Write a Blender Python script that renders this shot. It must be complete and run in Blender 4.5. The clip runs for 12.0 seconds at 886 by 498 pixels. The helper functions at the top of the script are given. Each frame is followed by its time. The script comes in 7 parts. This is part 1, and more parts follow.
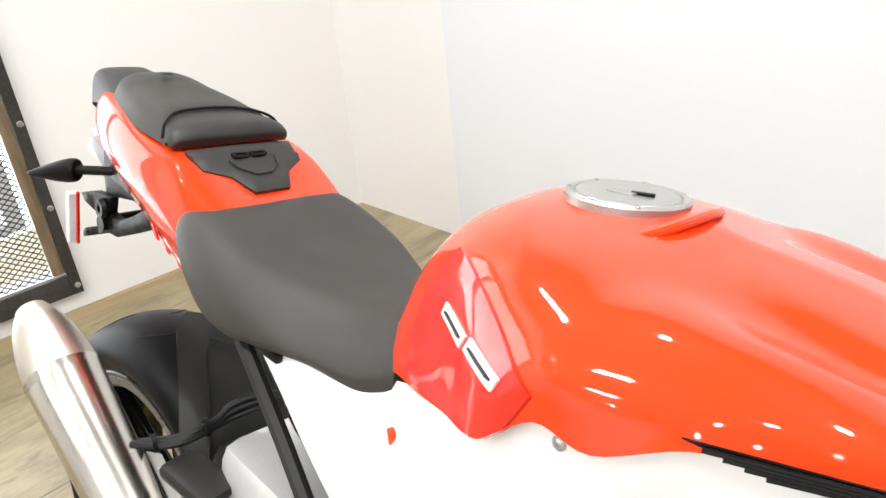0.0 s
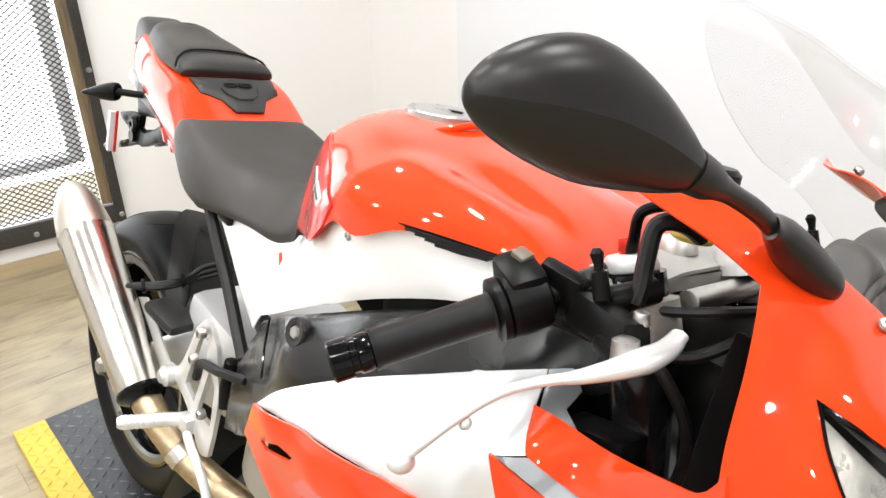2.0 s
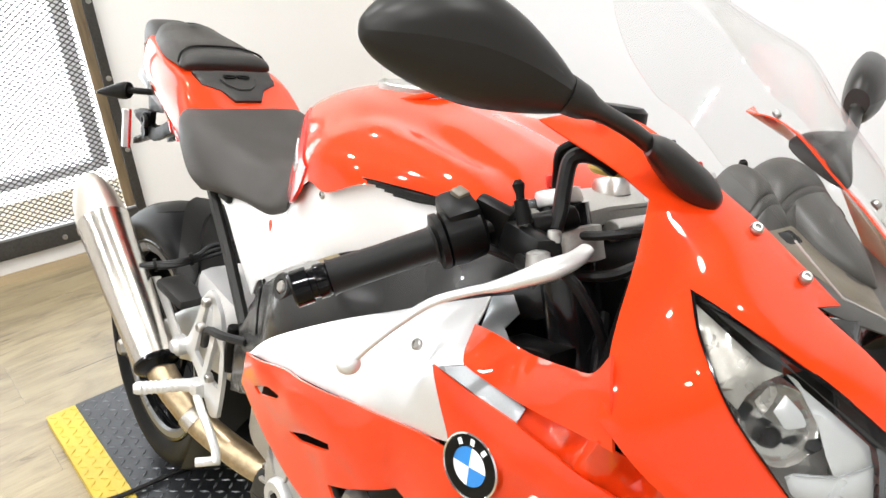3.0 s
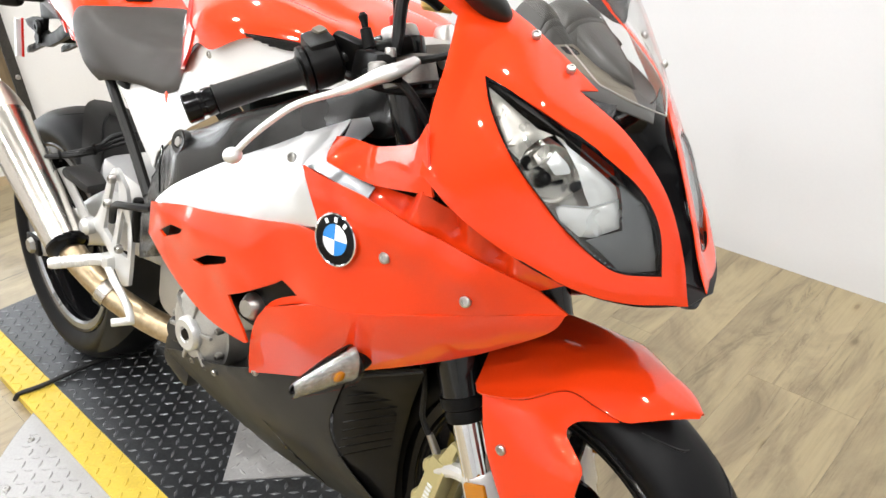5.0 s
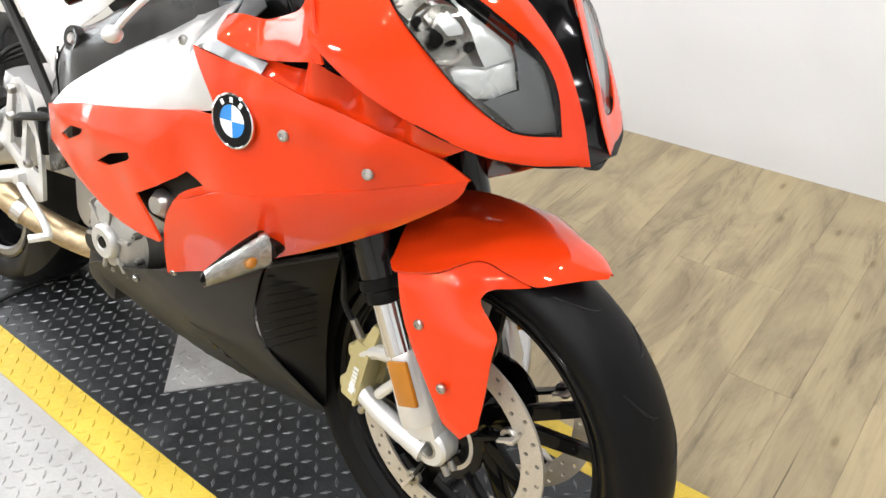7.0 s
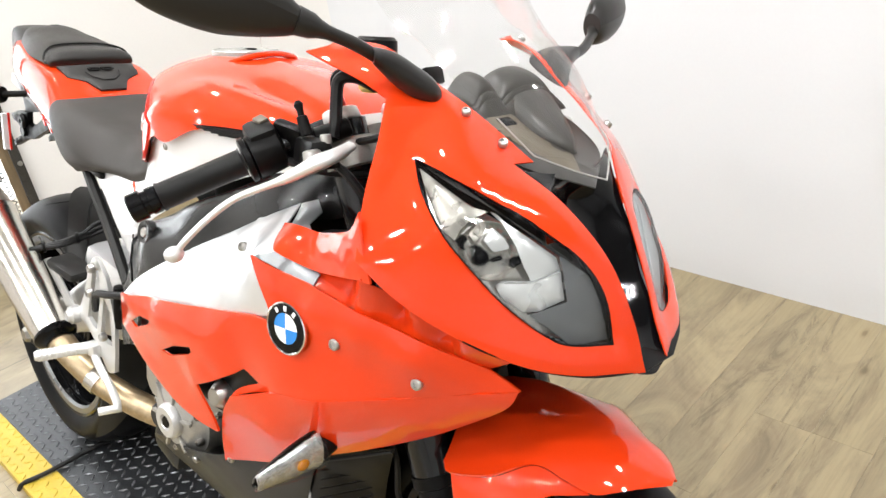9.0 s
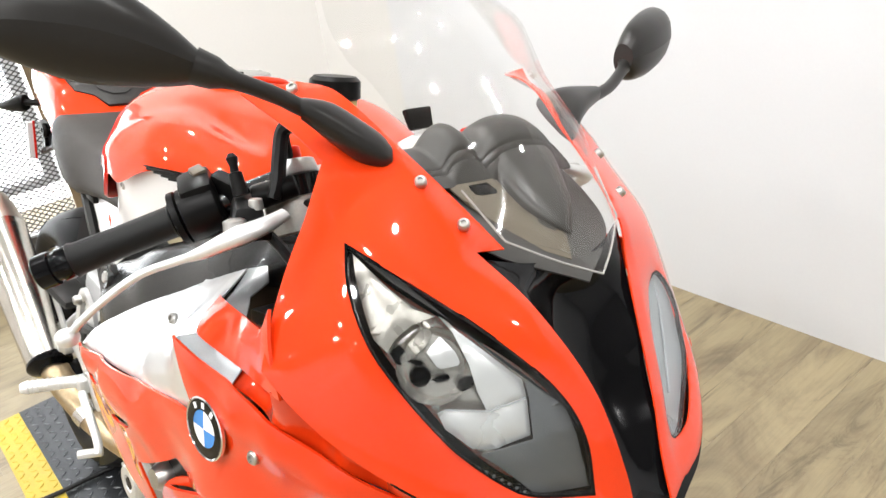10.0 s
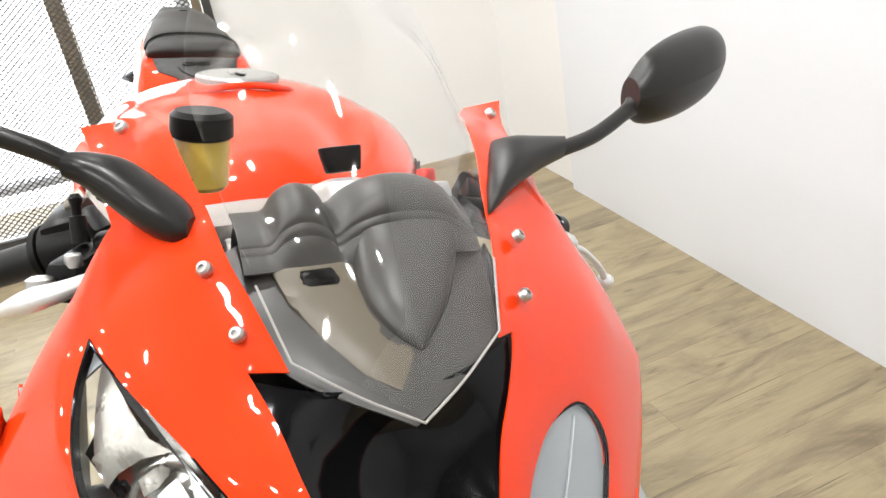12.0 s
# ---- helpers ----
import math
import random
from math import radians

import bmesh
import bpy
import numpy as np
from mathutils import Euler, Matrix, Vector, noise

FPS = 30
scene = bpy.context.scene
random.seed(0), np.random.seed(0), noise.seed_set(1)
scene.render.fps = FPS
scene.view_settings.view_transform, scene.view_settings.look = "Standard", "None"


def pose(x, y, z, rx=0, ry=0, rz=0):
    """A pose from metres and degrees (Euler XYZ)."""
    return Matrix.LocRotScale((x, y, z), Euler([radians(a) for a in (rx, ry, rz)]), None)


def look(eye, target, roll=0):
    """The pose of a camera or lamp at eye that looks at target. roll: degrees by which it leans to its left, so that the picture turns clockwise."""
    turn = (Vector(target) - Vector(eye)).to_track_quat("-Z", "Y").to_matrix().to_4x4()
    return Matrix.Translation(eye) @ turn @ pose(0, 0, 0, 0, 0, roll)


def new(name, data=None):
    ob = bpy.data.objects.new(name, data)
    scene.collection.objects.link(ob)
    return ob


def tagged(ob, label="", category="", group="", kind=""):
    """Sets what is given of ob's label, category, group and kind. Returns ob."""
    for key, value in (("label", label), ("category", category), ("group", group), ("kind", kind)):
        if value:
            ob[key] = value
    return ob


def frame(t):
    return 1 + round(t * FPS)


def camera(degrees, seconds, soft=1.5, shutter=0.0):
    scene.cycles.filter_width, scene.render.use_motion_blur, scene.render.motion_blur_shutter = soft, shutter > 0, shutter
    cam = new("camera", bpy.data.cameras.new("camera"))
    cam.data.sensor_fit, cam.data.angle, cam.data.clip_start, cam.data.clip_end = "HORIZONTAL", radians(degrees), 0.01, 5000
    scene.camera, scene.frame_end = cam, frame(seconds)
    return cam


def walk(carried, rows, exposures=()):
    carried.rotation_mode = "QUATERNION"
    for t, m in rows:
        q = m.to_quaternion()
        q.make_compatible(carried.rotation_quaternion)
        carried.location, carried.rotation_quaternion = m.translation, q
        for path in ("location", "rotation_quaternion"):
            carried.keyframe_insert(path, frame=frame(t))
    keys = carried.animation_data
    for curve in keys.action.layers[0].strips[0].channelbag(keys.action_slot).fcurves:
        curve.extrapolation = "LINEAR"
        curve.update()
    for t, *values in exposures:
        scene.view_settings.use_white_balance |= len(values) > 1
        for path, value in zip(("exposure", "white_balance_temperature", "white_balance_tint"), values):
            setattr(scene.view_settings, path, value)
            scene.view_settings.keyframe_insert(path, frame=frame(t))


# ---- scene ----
cam = camera(59.6, 12.0)
PATH = [
    (0, (1.14, -0.302, 1.263), (-0.138, 0.94, 0.354), -6.2),
    (0.2, (1.165, -0.327, 1.265), (0.019, 0.708, 0.554), -5.9),
    (0.5, (1.219, -0.372, 1.278), (-0.119, 0.885, 0.483), -5.7),
    (0.7, (1.271, -0.418, 1.302), (0.158, 0.669, 0.617), -5.7),
    (1, (1.344, -0.473, 1.326), (0.026, 0.778, 0.492), -6.3),
    (1.3, (1.393, -0.474, 1.316), (0.244, 0.555, 0.602), -5.4),
    (1.5, (1.429, -0.463, 1.304), (0.062, 0.733, 0.467), -3.8),
    (1.8, (1.51, -0.426, 1.284), (0.334, 0.556, 0.548), -2.3),
    (2, (1.555, -0.397, 1.271), (0.178, 0.753, 0.387), -1.8),
    (2.3, (1.599, -0.369, 1.263), (0.402, 0.582, 0.52), -3.2),
    (2.5, (1.621, -0.36, 1.261), (0.163, 0.69, 0.381), -5.9),
    (2.8, (1.66, -0.375, 1.254), (0.424, 0.533, 0.518), -5.6),
    (3, (1.686, -0.41, 1.252), (0.257, 0.686, 0.383), -4.8),
    (3.2, (1.718, -0.456, 1.246), (0.298, 0.65, 0.374), -5.5),
    (4.8, (1.892, -0.542, 1.223), (0.635, 0.705, 0.294), -4.6),
    (5, (1.903, -0.533, 1.201), (0.665, 0.681, 0.205), -4.1),
    (5.3, (1.91, -0.525, 1.164), (0.937, 0.473, 0.189), -2.4),
    (5.5, (1.919, -0.519, 1.144), (0.851, 0.65, -0.078), -2.0),
    (5.8, (1.935, -0.518, 1.126), (1.086, 0.483, 0.047), -0.6),
    (6, (1.945, -0.52, 1.114), (0.97, 0.629, -0.202), -0.2),
    (6.3, (1.958, -0.525, 1.099), (1.138, 0.438, -0.036), -1.2),
    (6.5, (1.963, -0.521, 1.097), (1.025, 0.627, -0.245), -0.6),
    (6.8, (1.962, -0.519, 1.119), (1.089, 0.512, 0.087), -3.0),
    (7, (1.958, -0.517, 1.148), (0.868, 0.682, -0.024), -5.8),
    (7.2, (1.956, -0.513, 1.167), (0.82, 0.704, 0.06), -7.8),
    (8.8, (1.935, -0.497, 1.23), (0.698, 0.784, 0.319), -9.3),
    (9, (1.947, -0.453, 1.226), (0.638, 0.762, 0.327), -9.2),
    (9.3, (1.964, -0.362, 1.216), (0.747, 0.556, 0.464), -6.5),
    (9.5, (1.963, -0.308, 1.208), (0.477, 0.667, 0.292), -6.9),
    (9.8, (1.926, -0.252, 1.208), (0.687, 0.617, 0.433), -8.8),
    (10, (1.891, -0.228, 1.212), (0.436, 0.827, 0.334), -9.5),
    (10.3, (1.846, -0.197, 1.217), (0.617, 0.767, 0.546), -8.7),
    (10.5, (1.834, -0.168, 1.224), (0.411, 0.949, 0.372), -10.4),
    (10.8, (1.834, -0.07, 1.209), (0.553, 0.768, 0.471), -10.8),
    (11, (1.836, 0.006, 1.204), (0.277, 0.905, 0.331), -9.4),
    (11.2, (1.832, 0.07, 1.186), (0.454, 0.719, 0.432), -6.3),
    (11.5, (1.857, 0.118, 1.174), (0.154, 0.687, 0.292), -8.6),
    (11.7, (1.862, 0.116, 1.177), (0.402, 0.569, 0.432), -8.4),
    (12, (1.881, 0.114, 1.186), (0.171, 0.683, 0.319), -10.5),
]
walk(cam, [(t, look(eye, target, roll)) for t, eye, target, roll in PATH])

# ---- light ----
world = bpy.data.worlds.new("world")
scene.world = world
world.use_nodes = True
sky = world.node_tree.nodes.new("ShaderNodeTexSky")
sky.sky_type, sky.sun_disc, sky.sun_elevation, sky.sun_rotation = "NISHITA", False, radians(40), radians(120)
world.node_tree.links.new(sky.outputs[0], world.node_tree.nodes["Background"].inputs[0])
world.node_tree.nodes["Background"].inputs[1].default_value = 0.1
FLOOR_Z, CEILING_Z = -0.03, 3.0
LAMP_POWER = 22.5
LAMPS = [(x, y) for x in (-0.7, 0.6, 1.9, 3.2) for y in (-3.7, -2.3, -0.9, 0.5)]


# ---- materials ----
def material(name, color, rough=0.5, metal=0.0, vary=0.08, scale=6.0, grain=60.0, bump=0.1, coat=0.0, depth=0.002, spread=0.0, shine=None):
    """A principled surface with two scales of colour change, a rough map and fine relief."""
    m = bpy.data.materials.new(name)
    m.use_nodes = True
    t, ln = m.node_tree, m.node_tree.links.new
    b = t.nodes["Principled BSDF"]
    co = t.nodes.new("ShaderNodeTexCoord")
    n1, n2 = t.nodes.new("ShaderNodeTexNoise"), t.nodes.new("ShaderNodeTexNoise")
    n1.inputs["Scale"].default_value, n2.inputs["Scale"].default_value = scale, grain
    n1.inputs["Detail"].default_value = n2.inputs["Detail"].default_value = 4
    ln(co.outputs["Object"], n1.inputs["Vector"])
    ln(co.outputs["Object"], n2.inputs["Vector"])
    mix = t.nodes.new("ShaderNodeMix")
    mix.data_type = "FLOAT"
    mix.inputs[0].default_value = 0.5
    ln(n1.outputs["Fac"], mix.inputs[2])
    ln(n2.outputs["Fac"], mix.inputs[3])
    r = t.nodes.new("ShaderNodeMapRange")
    r.inputs[1].default_value, r.inputs[2].default_value = 0.3, 0.7
    r.inputs[3].default_value, r.inputs[4].default_value = 1 - vary, 1 + vary
    ln(mix.outputs[0], r.inputs[0])
    hsv = t.nodes.new("ShaderNodeHueSaturation")
    hsv.inputs["Color"].default_value = (*color, 1)
    ln(r.outputs[0], hsv.inputs["Value"])
    ln(hsv.outputs[0], b.inputs["Base Color"])
    if spread:
        info = t.nodes.new("ShaderNodeObjectInfo")
        rr = t.nodes.new("ShaderNodeMapRange")
        rr.inputs[3].default_value, rr.inputs[4].default_value = 1 - spread, 1 + spread
        ln(info.outputs["Random"], rr.inputs[0])
        mul = t.nodes.new("ShaderNodeMath")
        mul.operation = "MULTIPLY"
        ln(r.outputs[0], mul.inputs[0])
        ln(rr.outputs[0], mul.inputs[1])
        ln(mul.outputs[0], hsv.inputs["Value"])
    rg = t.nodes.new("ShaderNodeMapRange")
    rg.inputs[1].default_value, rg.inputs[2].default_value = 0.3, 0.7
    rg.inputs[3].default_value, rg.inputs[4].default_value = max(rough * 0.85, 0.01), min(rough * 1.15, 1)
    ln(n1.outputs["Fac"], rg.inputs[0])
    ln(rg.outputs[0], b.inputs["Roughness"])
    b.inputs["Metallic"].default_value = metal
    b.inputs["Coat Weight"].default_value = coat
    b.inputs["Specular IOR Level"].default_value = shine if shine is not None else 0.2 if coat >= 0.9 and not metal else 0.5
    b.inputs["Coat Roughness"].default_value = 0.03
    if bump:
        bp = t.nodes.new("ShaderNodeBump")
        bp.inputs["Strength"].default_value, bp.inputs["Distance"].default_value = bump, depth
        ln(n2.outputs["Fac"], bp.inputs["Height"])
        ln(bp.outputs[0], b.inputs["Normal"])
    return m


def stretched(m, factors):
    """Stretches the noise of a material along an axis, for brushed metal and wood grain."""
    t = m.node_tree
    co = next(n for n in t.nodes if n.bl_idname == "ShaderNodeTexCoord")
    mp = t.nodes.new("ShaderNodeMapping")
    mp.inputs["Scale"].default_value = factors
    for link in [k for k in t.links if k.from_node == co]:
        to = link.to_socket
        t.links.remove(link)
        t.links.new(mp.outputs[0], to)
    t.links.new(co.outputs["Object"], mp.inputs[0])
    return m


def clear(name, color, rough=0.02, ior=1.45):
    m = bpy.data.materials.new(name)
    m.use_nodes = True
    b = m.node_tree.nodes["Principled BSDF"]
    b.inputs["Base Color"].default_value = (*color, 1)
    b.inputs["Roughness"].default_value = rough
    b.inputs["IOR"].default_value = ior
    b.inputs["Transmission Weight"].default_value = 1.0
    return m


def pane_of(name, color, gloss):
    """Thin clear sheet: light goes straight through it, with a gloss that grows at a slant."""
    m = bpy.data.materials.new(name)
    m.use_nodes = True
    t, ln = m.node_tree, m.node_tree.links.new
    t.nodes.remove(t.nodes["Principled BSDF"])
    tr, gl = t.nodes.new("ShaderNodeBsdfTransparent"), t.nodes.new("ShaderNodeBsdfGlossy")
    fr, mix = t.nodes.new("ShaderNodeLayerWeight"), t.nodes.new("ShaderNodeMixShader")
    pw, ad = t.nodes.new("ShaderNodeMath"), t.nodes.new("ShaderNodeMath")
    pw.operation, ad.operation = "POWER", "MULTIPLY_ADD"
    pw.inputs[1].default_value = 4.0
    ad.inputs[1].default_value, ad.inputs[2].default_value = 0.5, gloss
    ln(fr.outputs["Facing"], pw.inputs[0])
    ln(pw.outputs[0], ad.inputs[0])
    tr.inputs["Color"].default_value = (*color, 1)
    gl.inputs["Roughness"].default_value = 0.03
    fr.inputs["Blend"].default_value = 0.5
    ln(ad.outputs[0], mix.inputs[0])
    ln(tr.outputs[0], mix.inputs[1])
    ln(gl.outputs[0], mix.inputs[2])
    ln(mix.outputs[0], t.nodes["Material Output"].inputs["Surface"])
    return m


def glowing(name, color, strength):
    m = bpy.data.materials.new(name)
    m.use_nodes = True
    b = m.node_tree.nodes["Principled BSDF"]
    b.inputs["Base Color"].default_value = (*color, 1)
    b.inputs["Emission Color"].default_value = (*color, 1)
    b.inputs["Emission Strength"].default_value = strength
    return m


RED = material("red_paint", (0.71, 0.040, 0.004), 0.42, vary=0.03, scale=3, grain=400, bump=0.006, shine=0.06, coat=1.0, depth=0.0004)
DARK_RED = material("dark_red_paint", (0.66, 0.014, 0.005), 0.35, vary=0.04, scale=3, grain=400, bump=0.006, shine=0.15, coat=0.85, depth=0.0004)
WHITE = material("white_paint", (0.90, 0.90, 0.905), 0.3, vary=0.015, scale=3, grain=400, bump=0.01, coat=1.0, depth=0.0006)
PEARL = material("pearl_white_paint", (0.68, 0.69, 0.70), 0.30, metal=0.45, vary=0.03, scale=4, grain=900, bump=0.01, coat=1.0, depth=0.0004)
BLACK = material("black_plastic", (0.0045, 0.0043, 0.0042), 0.34, vary=0.2, scale=9, grain=900, bump=0.05, depth=0.0003, shine=0.12)
# black plastic with the brownish sheen of its lit top put into the base colour
MIRROR_BLACK = material("mirror_housing", (0.012, 0.0108, 0.0095), 0.34, vary=0.05, scale=9, grain=60, bump=0.0, shine=0.36)
# pale grey that carries the highlight along the rear rim's edge
RIM_LIP = material("rim_lip_highlight", (0.17, 0.17, 0.175), 0.3, metal=0.6, vary=0.15, scale=14, grain=200, bump=0.05)
SATIN = material("satin_black_metal", (0.012, 0.012, 0.012), 0.26, metal=0.3, vary=0.2, scale=7, grain=700, bump=0.12, coat=0.15, depth=0.0004)
PIANO = material("gloss_black", (0.004, 0.004, 0.0045), 0.12, vary=0.2, grain=300, bump=0.004, coat=0.08, depth=0.0003, shine=0.16)
BELLY = material("belly_black", (0.019, 0.0188, 0.018), 0.45, vary=0.15, scale=8, grain=800, bump=0.12, depth=0.0004, shine=0.22)
VINYL = material("seat_vinyl", (0.014, 0.0125, 0.011), 0.5, vary=0.12, scale=10, grain=1400, bump=0.25, depth=0.0008)
VINYL_TOP = material("seat_vinyl_top", (0.028, 0.0245, 0.021), 0.55, vary=0.1, scale=10, grain=1600, bump=0.3, depth=0.0008)
RUBBER = material("tyre_rubber", (0.005, 0.005, 0.0054), 0.44, vary=0.25, scale=12, grain=300, bump=0.15, depth=0.0006, shine=0.12)
GRIP = material("grip_rubber", (0.008, 0.008, 0.008), 0.5, vary=0.2, grain=1500, bump=0.3, depth=0.0008, shine=0.2)
STEEL = stretched(material("brushed_steel", (0.60, 0.57, 0.52), 0.22, metal=1.0, vary=0.1, scale=8, grain=160, bump=0.05, depth=0.0004), (1, 1, 0.06))
TIP_STEEL = material("blasted_steel", (0.54, 0.50, 0.44), 0.4, metal=1.0, vary=0.06, grain=900, bump=0.1, depth=0.0004)
PIPE = material("heat_tinted_steel", (0.46, 0.36, 0.23), 0.36, metal=1.0, vary=0.3, scale=14, grain=90, bump=0.05, depth=0.0005)
CHROME = material("chrome", (0.80, 0.80, 0.81), 0.08, metal=1.0, vary=0.04, bump=0.0)
ALU = material("cast_aluminium", (0.64, 0.64, 0.63), 0.42, metal=0.7, vary=0.12, scale=14, grain=500, bump=0.25, depth=0.0008)
LEVER = material("lever_aluminium", (0.74, 0.74, 0.73), 0.32, metal=0.6, vary=0.06, scale=10, grain=600, bump=0.1, depth=0.0005)
POLISHED = material("polished_aluminium", (0.80, 0.80, 0.80), 0.22, metal=0.5, vary=0.06, scale=12, grain=300, bump=0.05, depth=0.0005)
CASE = material("engine_casing", (0.40, 0.388, 0.36), 0.42, metal=0.6, vary=0.15, scale=14, grain=400, bump=0.3, depth=0.001)
GOLD = material("gold_caliper", (0.54, 0.475, 0.24), 0.4, metal=0.5, vary=0.1, scale=20, grain=500, bump=0.15, depth=0.0006)
DISC = material("disc_steel", (0.56, 0.52, 0.46), 0.42, metal=0.65, vary=0.14, scale=25, grain=300, bump=0.1, depth=0.0004)
BOLT = material("bolt_steel", (0.46, 0.45, 0.43), 0.34, metal=1.0, vary=0.08, grain=300, bump=0.05)
FORK = material("fork_black", (0.006, 0.006, 0.0065), 0.16, vary=0.15, grain=300, bump=0.01, coat=0.2, shine=0.35)
DASH = material("dash_plastic", (0.043, 0.0405, 0.0365), 0.40, vary=0.04, scale=9, grain=40, bump=0.0)
DASH_LIGHT = material("dash_insert", (0.115, 0.097, 0.070), 0.42, vary=0.04, scale=9, grain=40, bump=0.0)
OPTIC = material("indicator_optic", (0.50, 0.50, 0.49), 0.22, metal=0.85, vary=0.45, scale=120, grain=420, bump=0.35, depth=0.003)
AMBER = material("amber_reflector", (0.42, 0.15, 0.002), 0.2, vary=0.12, scale=40, grain=700, bump=0.4, coat=0.8, depth=0.001)
LENS = pane_of("lamp_lens", (0.93, 0.94, 0.94), 0.03)
SCREEN = pane_of("screen_perspex", (0.99, 0.99, 0.987), 0.032)
FLUID = material("brake_fluid_pot", (0.68, 0.50, 0.10), 0.3, vary=0.08, grain=200, bump=0.02, coat=0.5)
REFLECTOR = material("lamp_reflector", (0.42, 0.40, 0.36), 0.30, metal=0.6, vary=0.16, scale=60, grain=240, bump=0.3, depth=0.002)
BOWL = material("lamp_bowl_chrome", (0.66, 0.64, 0.60), 0.24, metal=0.85, vary=0.06, scale=30, grain=90, bump=0.0)
LAMP_GREY = material("lamp_housing_grey", (0.085, 0.088, 0.092), 0.32, vary=0.1, grain=400, bump=0.1, coat=0.4)
FACET = material("lamp_facet", (0.66, 0.665, 0.66), 0.3, metal=0.5, vary=0.05, scale=20, grain=90, bump=0.1, depth=0.001)
LAMP_PALE = material("pale_lamp_grey", (0.42, 0.44, 0.46), 0.3, metal=0.2, vary=0.06, scale=15, grain=300, bump=0.02, coat=0.5)
CAP_ALU = stretched(material("cap_aluminium", (0.40, 0.40, 0.38), 0.36, metal=0.8, vary=0.06, scale=8, grain=200, bump=0.05, depth=0.0003), (1, 0.1, 1))
SCREEN_EDGE = material("perspex_edge", (0.30, 0.29, 0.27), 0.25, vary=0.08, scale=30, grain=300, bump=0.0, coat=0.5)
BADGE_BLUE = material("badge_blue", (0.02, 0.22, 0.62), 0.25, vary=0.03, bump=0.0, coat=1.0)
BADGE_WHITE = material("badge_white", (0.82, 0.83, 0.84), 0.25, vary=0.03, bump=0.0, coat=1.0)
RED_ANODISED = material("red_anodised", (0.60, 0.03, 0.02), 0.3, metal=0.7, vary=0.08, bump=0.05)
WALL = material("wall_paint", (0.76, 0.75, 0.73), 0.75, vary=0.02, scale=1.5, grain=120, bump=0.08, depth=0.001)
PANEL_WHITE = material("white_wall_paint", (0.70, 0.712, 0.73), 0.55, vary=0.015, scale=1.2, grain=120, bump=0.05, depth=0.001)
CEILING = material("ceiling_paint", (0.24, 0.24, 0.24), 0.8, vary=0.02, scale=1.5, grain=150, bump=0.1)
FRAME_STEEL = material("painted_frame_steel", (0.050, 0.047, 0.043), 0.5, metal=0.4, vary=0.35, scale=9, grain=120, bump=0.25, depth=0.001)
FRAME_WOOD = stretched(material("weathered_wood", (0.16, 0.115, 0.065), 0.6, vary=0.45, scale=9, grain=70, bump=0.3, depth=0.001), (1, 1, 0.12))
MESH_STEEL = material("mesh_steel", (0.07, 0.07, 0.068), 0.5, metal=0.5, vary=0.2, grain=200, bump=0.1)
TREAD_BLACK = material("black_tread_plate", (0.034, 0.036, 0.039), 0.33, metal=0.5, vary=0.4, scale=11, grain=160, bump=0.3, depth=0.001)
TREAD_YELLOW = material("yellow_tread_paint", (0.60, 0.43, 0.045), 0.5, vary=0.14, scale=9, grain=140, bump=0.2, depth=0.001)
# worn lugs; the glints on their edges are also put into this paler grey
TREAD_LUG = material("worn_tread_lug", (0.15, 0.157, 0.165), 0.32, metal=0.8, vary=0.45, scale=14, grain=200, bump=0.2, depth=0.001)
TREAD_GREY = material("grey_tread_plate", (0.36, 0.355, 0.35), 0.45, metal=0.35, vary=0.12, scale=7, grain=160, bump=0.2, depth=0.001)
BASE_WOOD = stretched(material("baseboard_wood", (0.40, 0.31, 0.19), 0.5, vary=0.2, scale=4, grain=40, bump=0.1), (1, 0.08, 1))
CABLE = material("cable_sheath", (0.007, 0.007, 0.0072), 0.42, vary=0.2, grain=500, bump=0.1, shine=0.25)
OUTSIDE = glowing("bright_outside", (0.96, 0.98, 1.0), 2.4)
PANE = clear("window_glass", (1, 1, 1), ior=1.2)


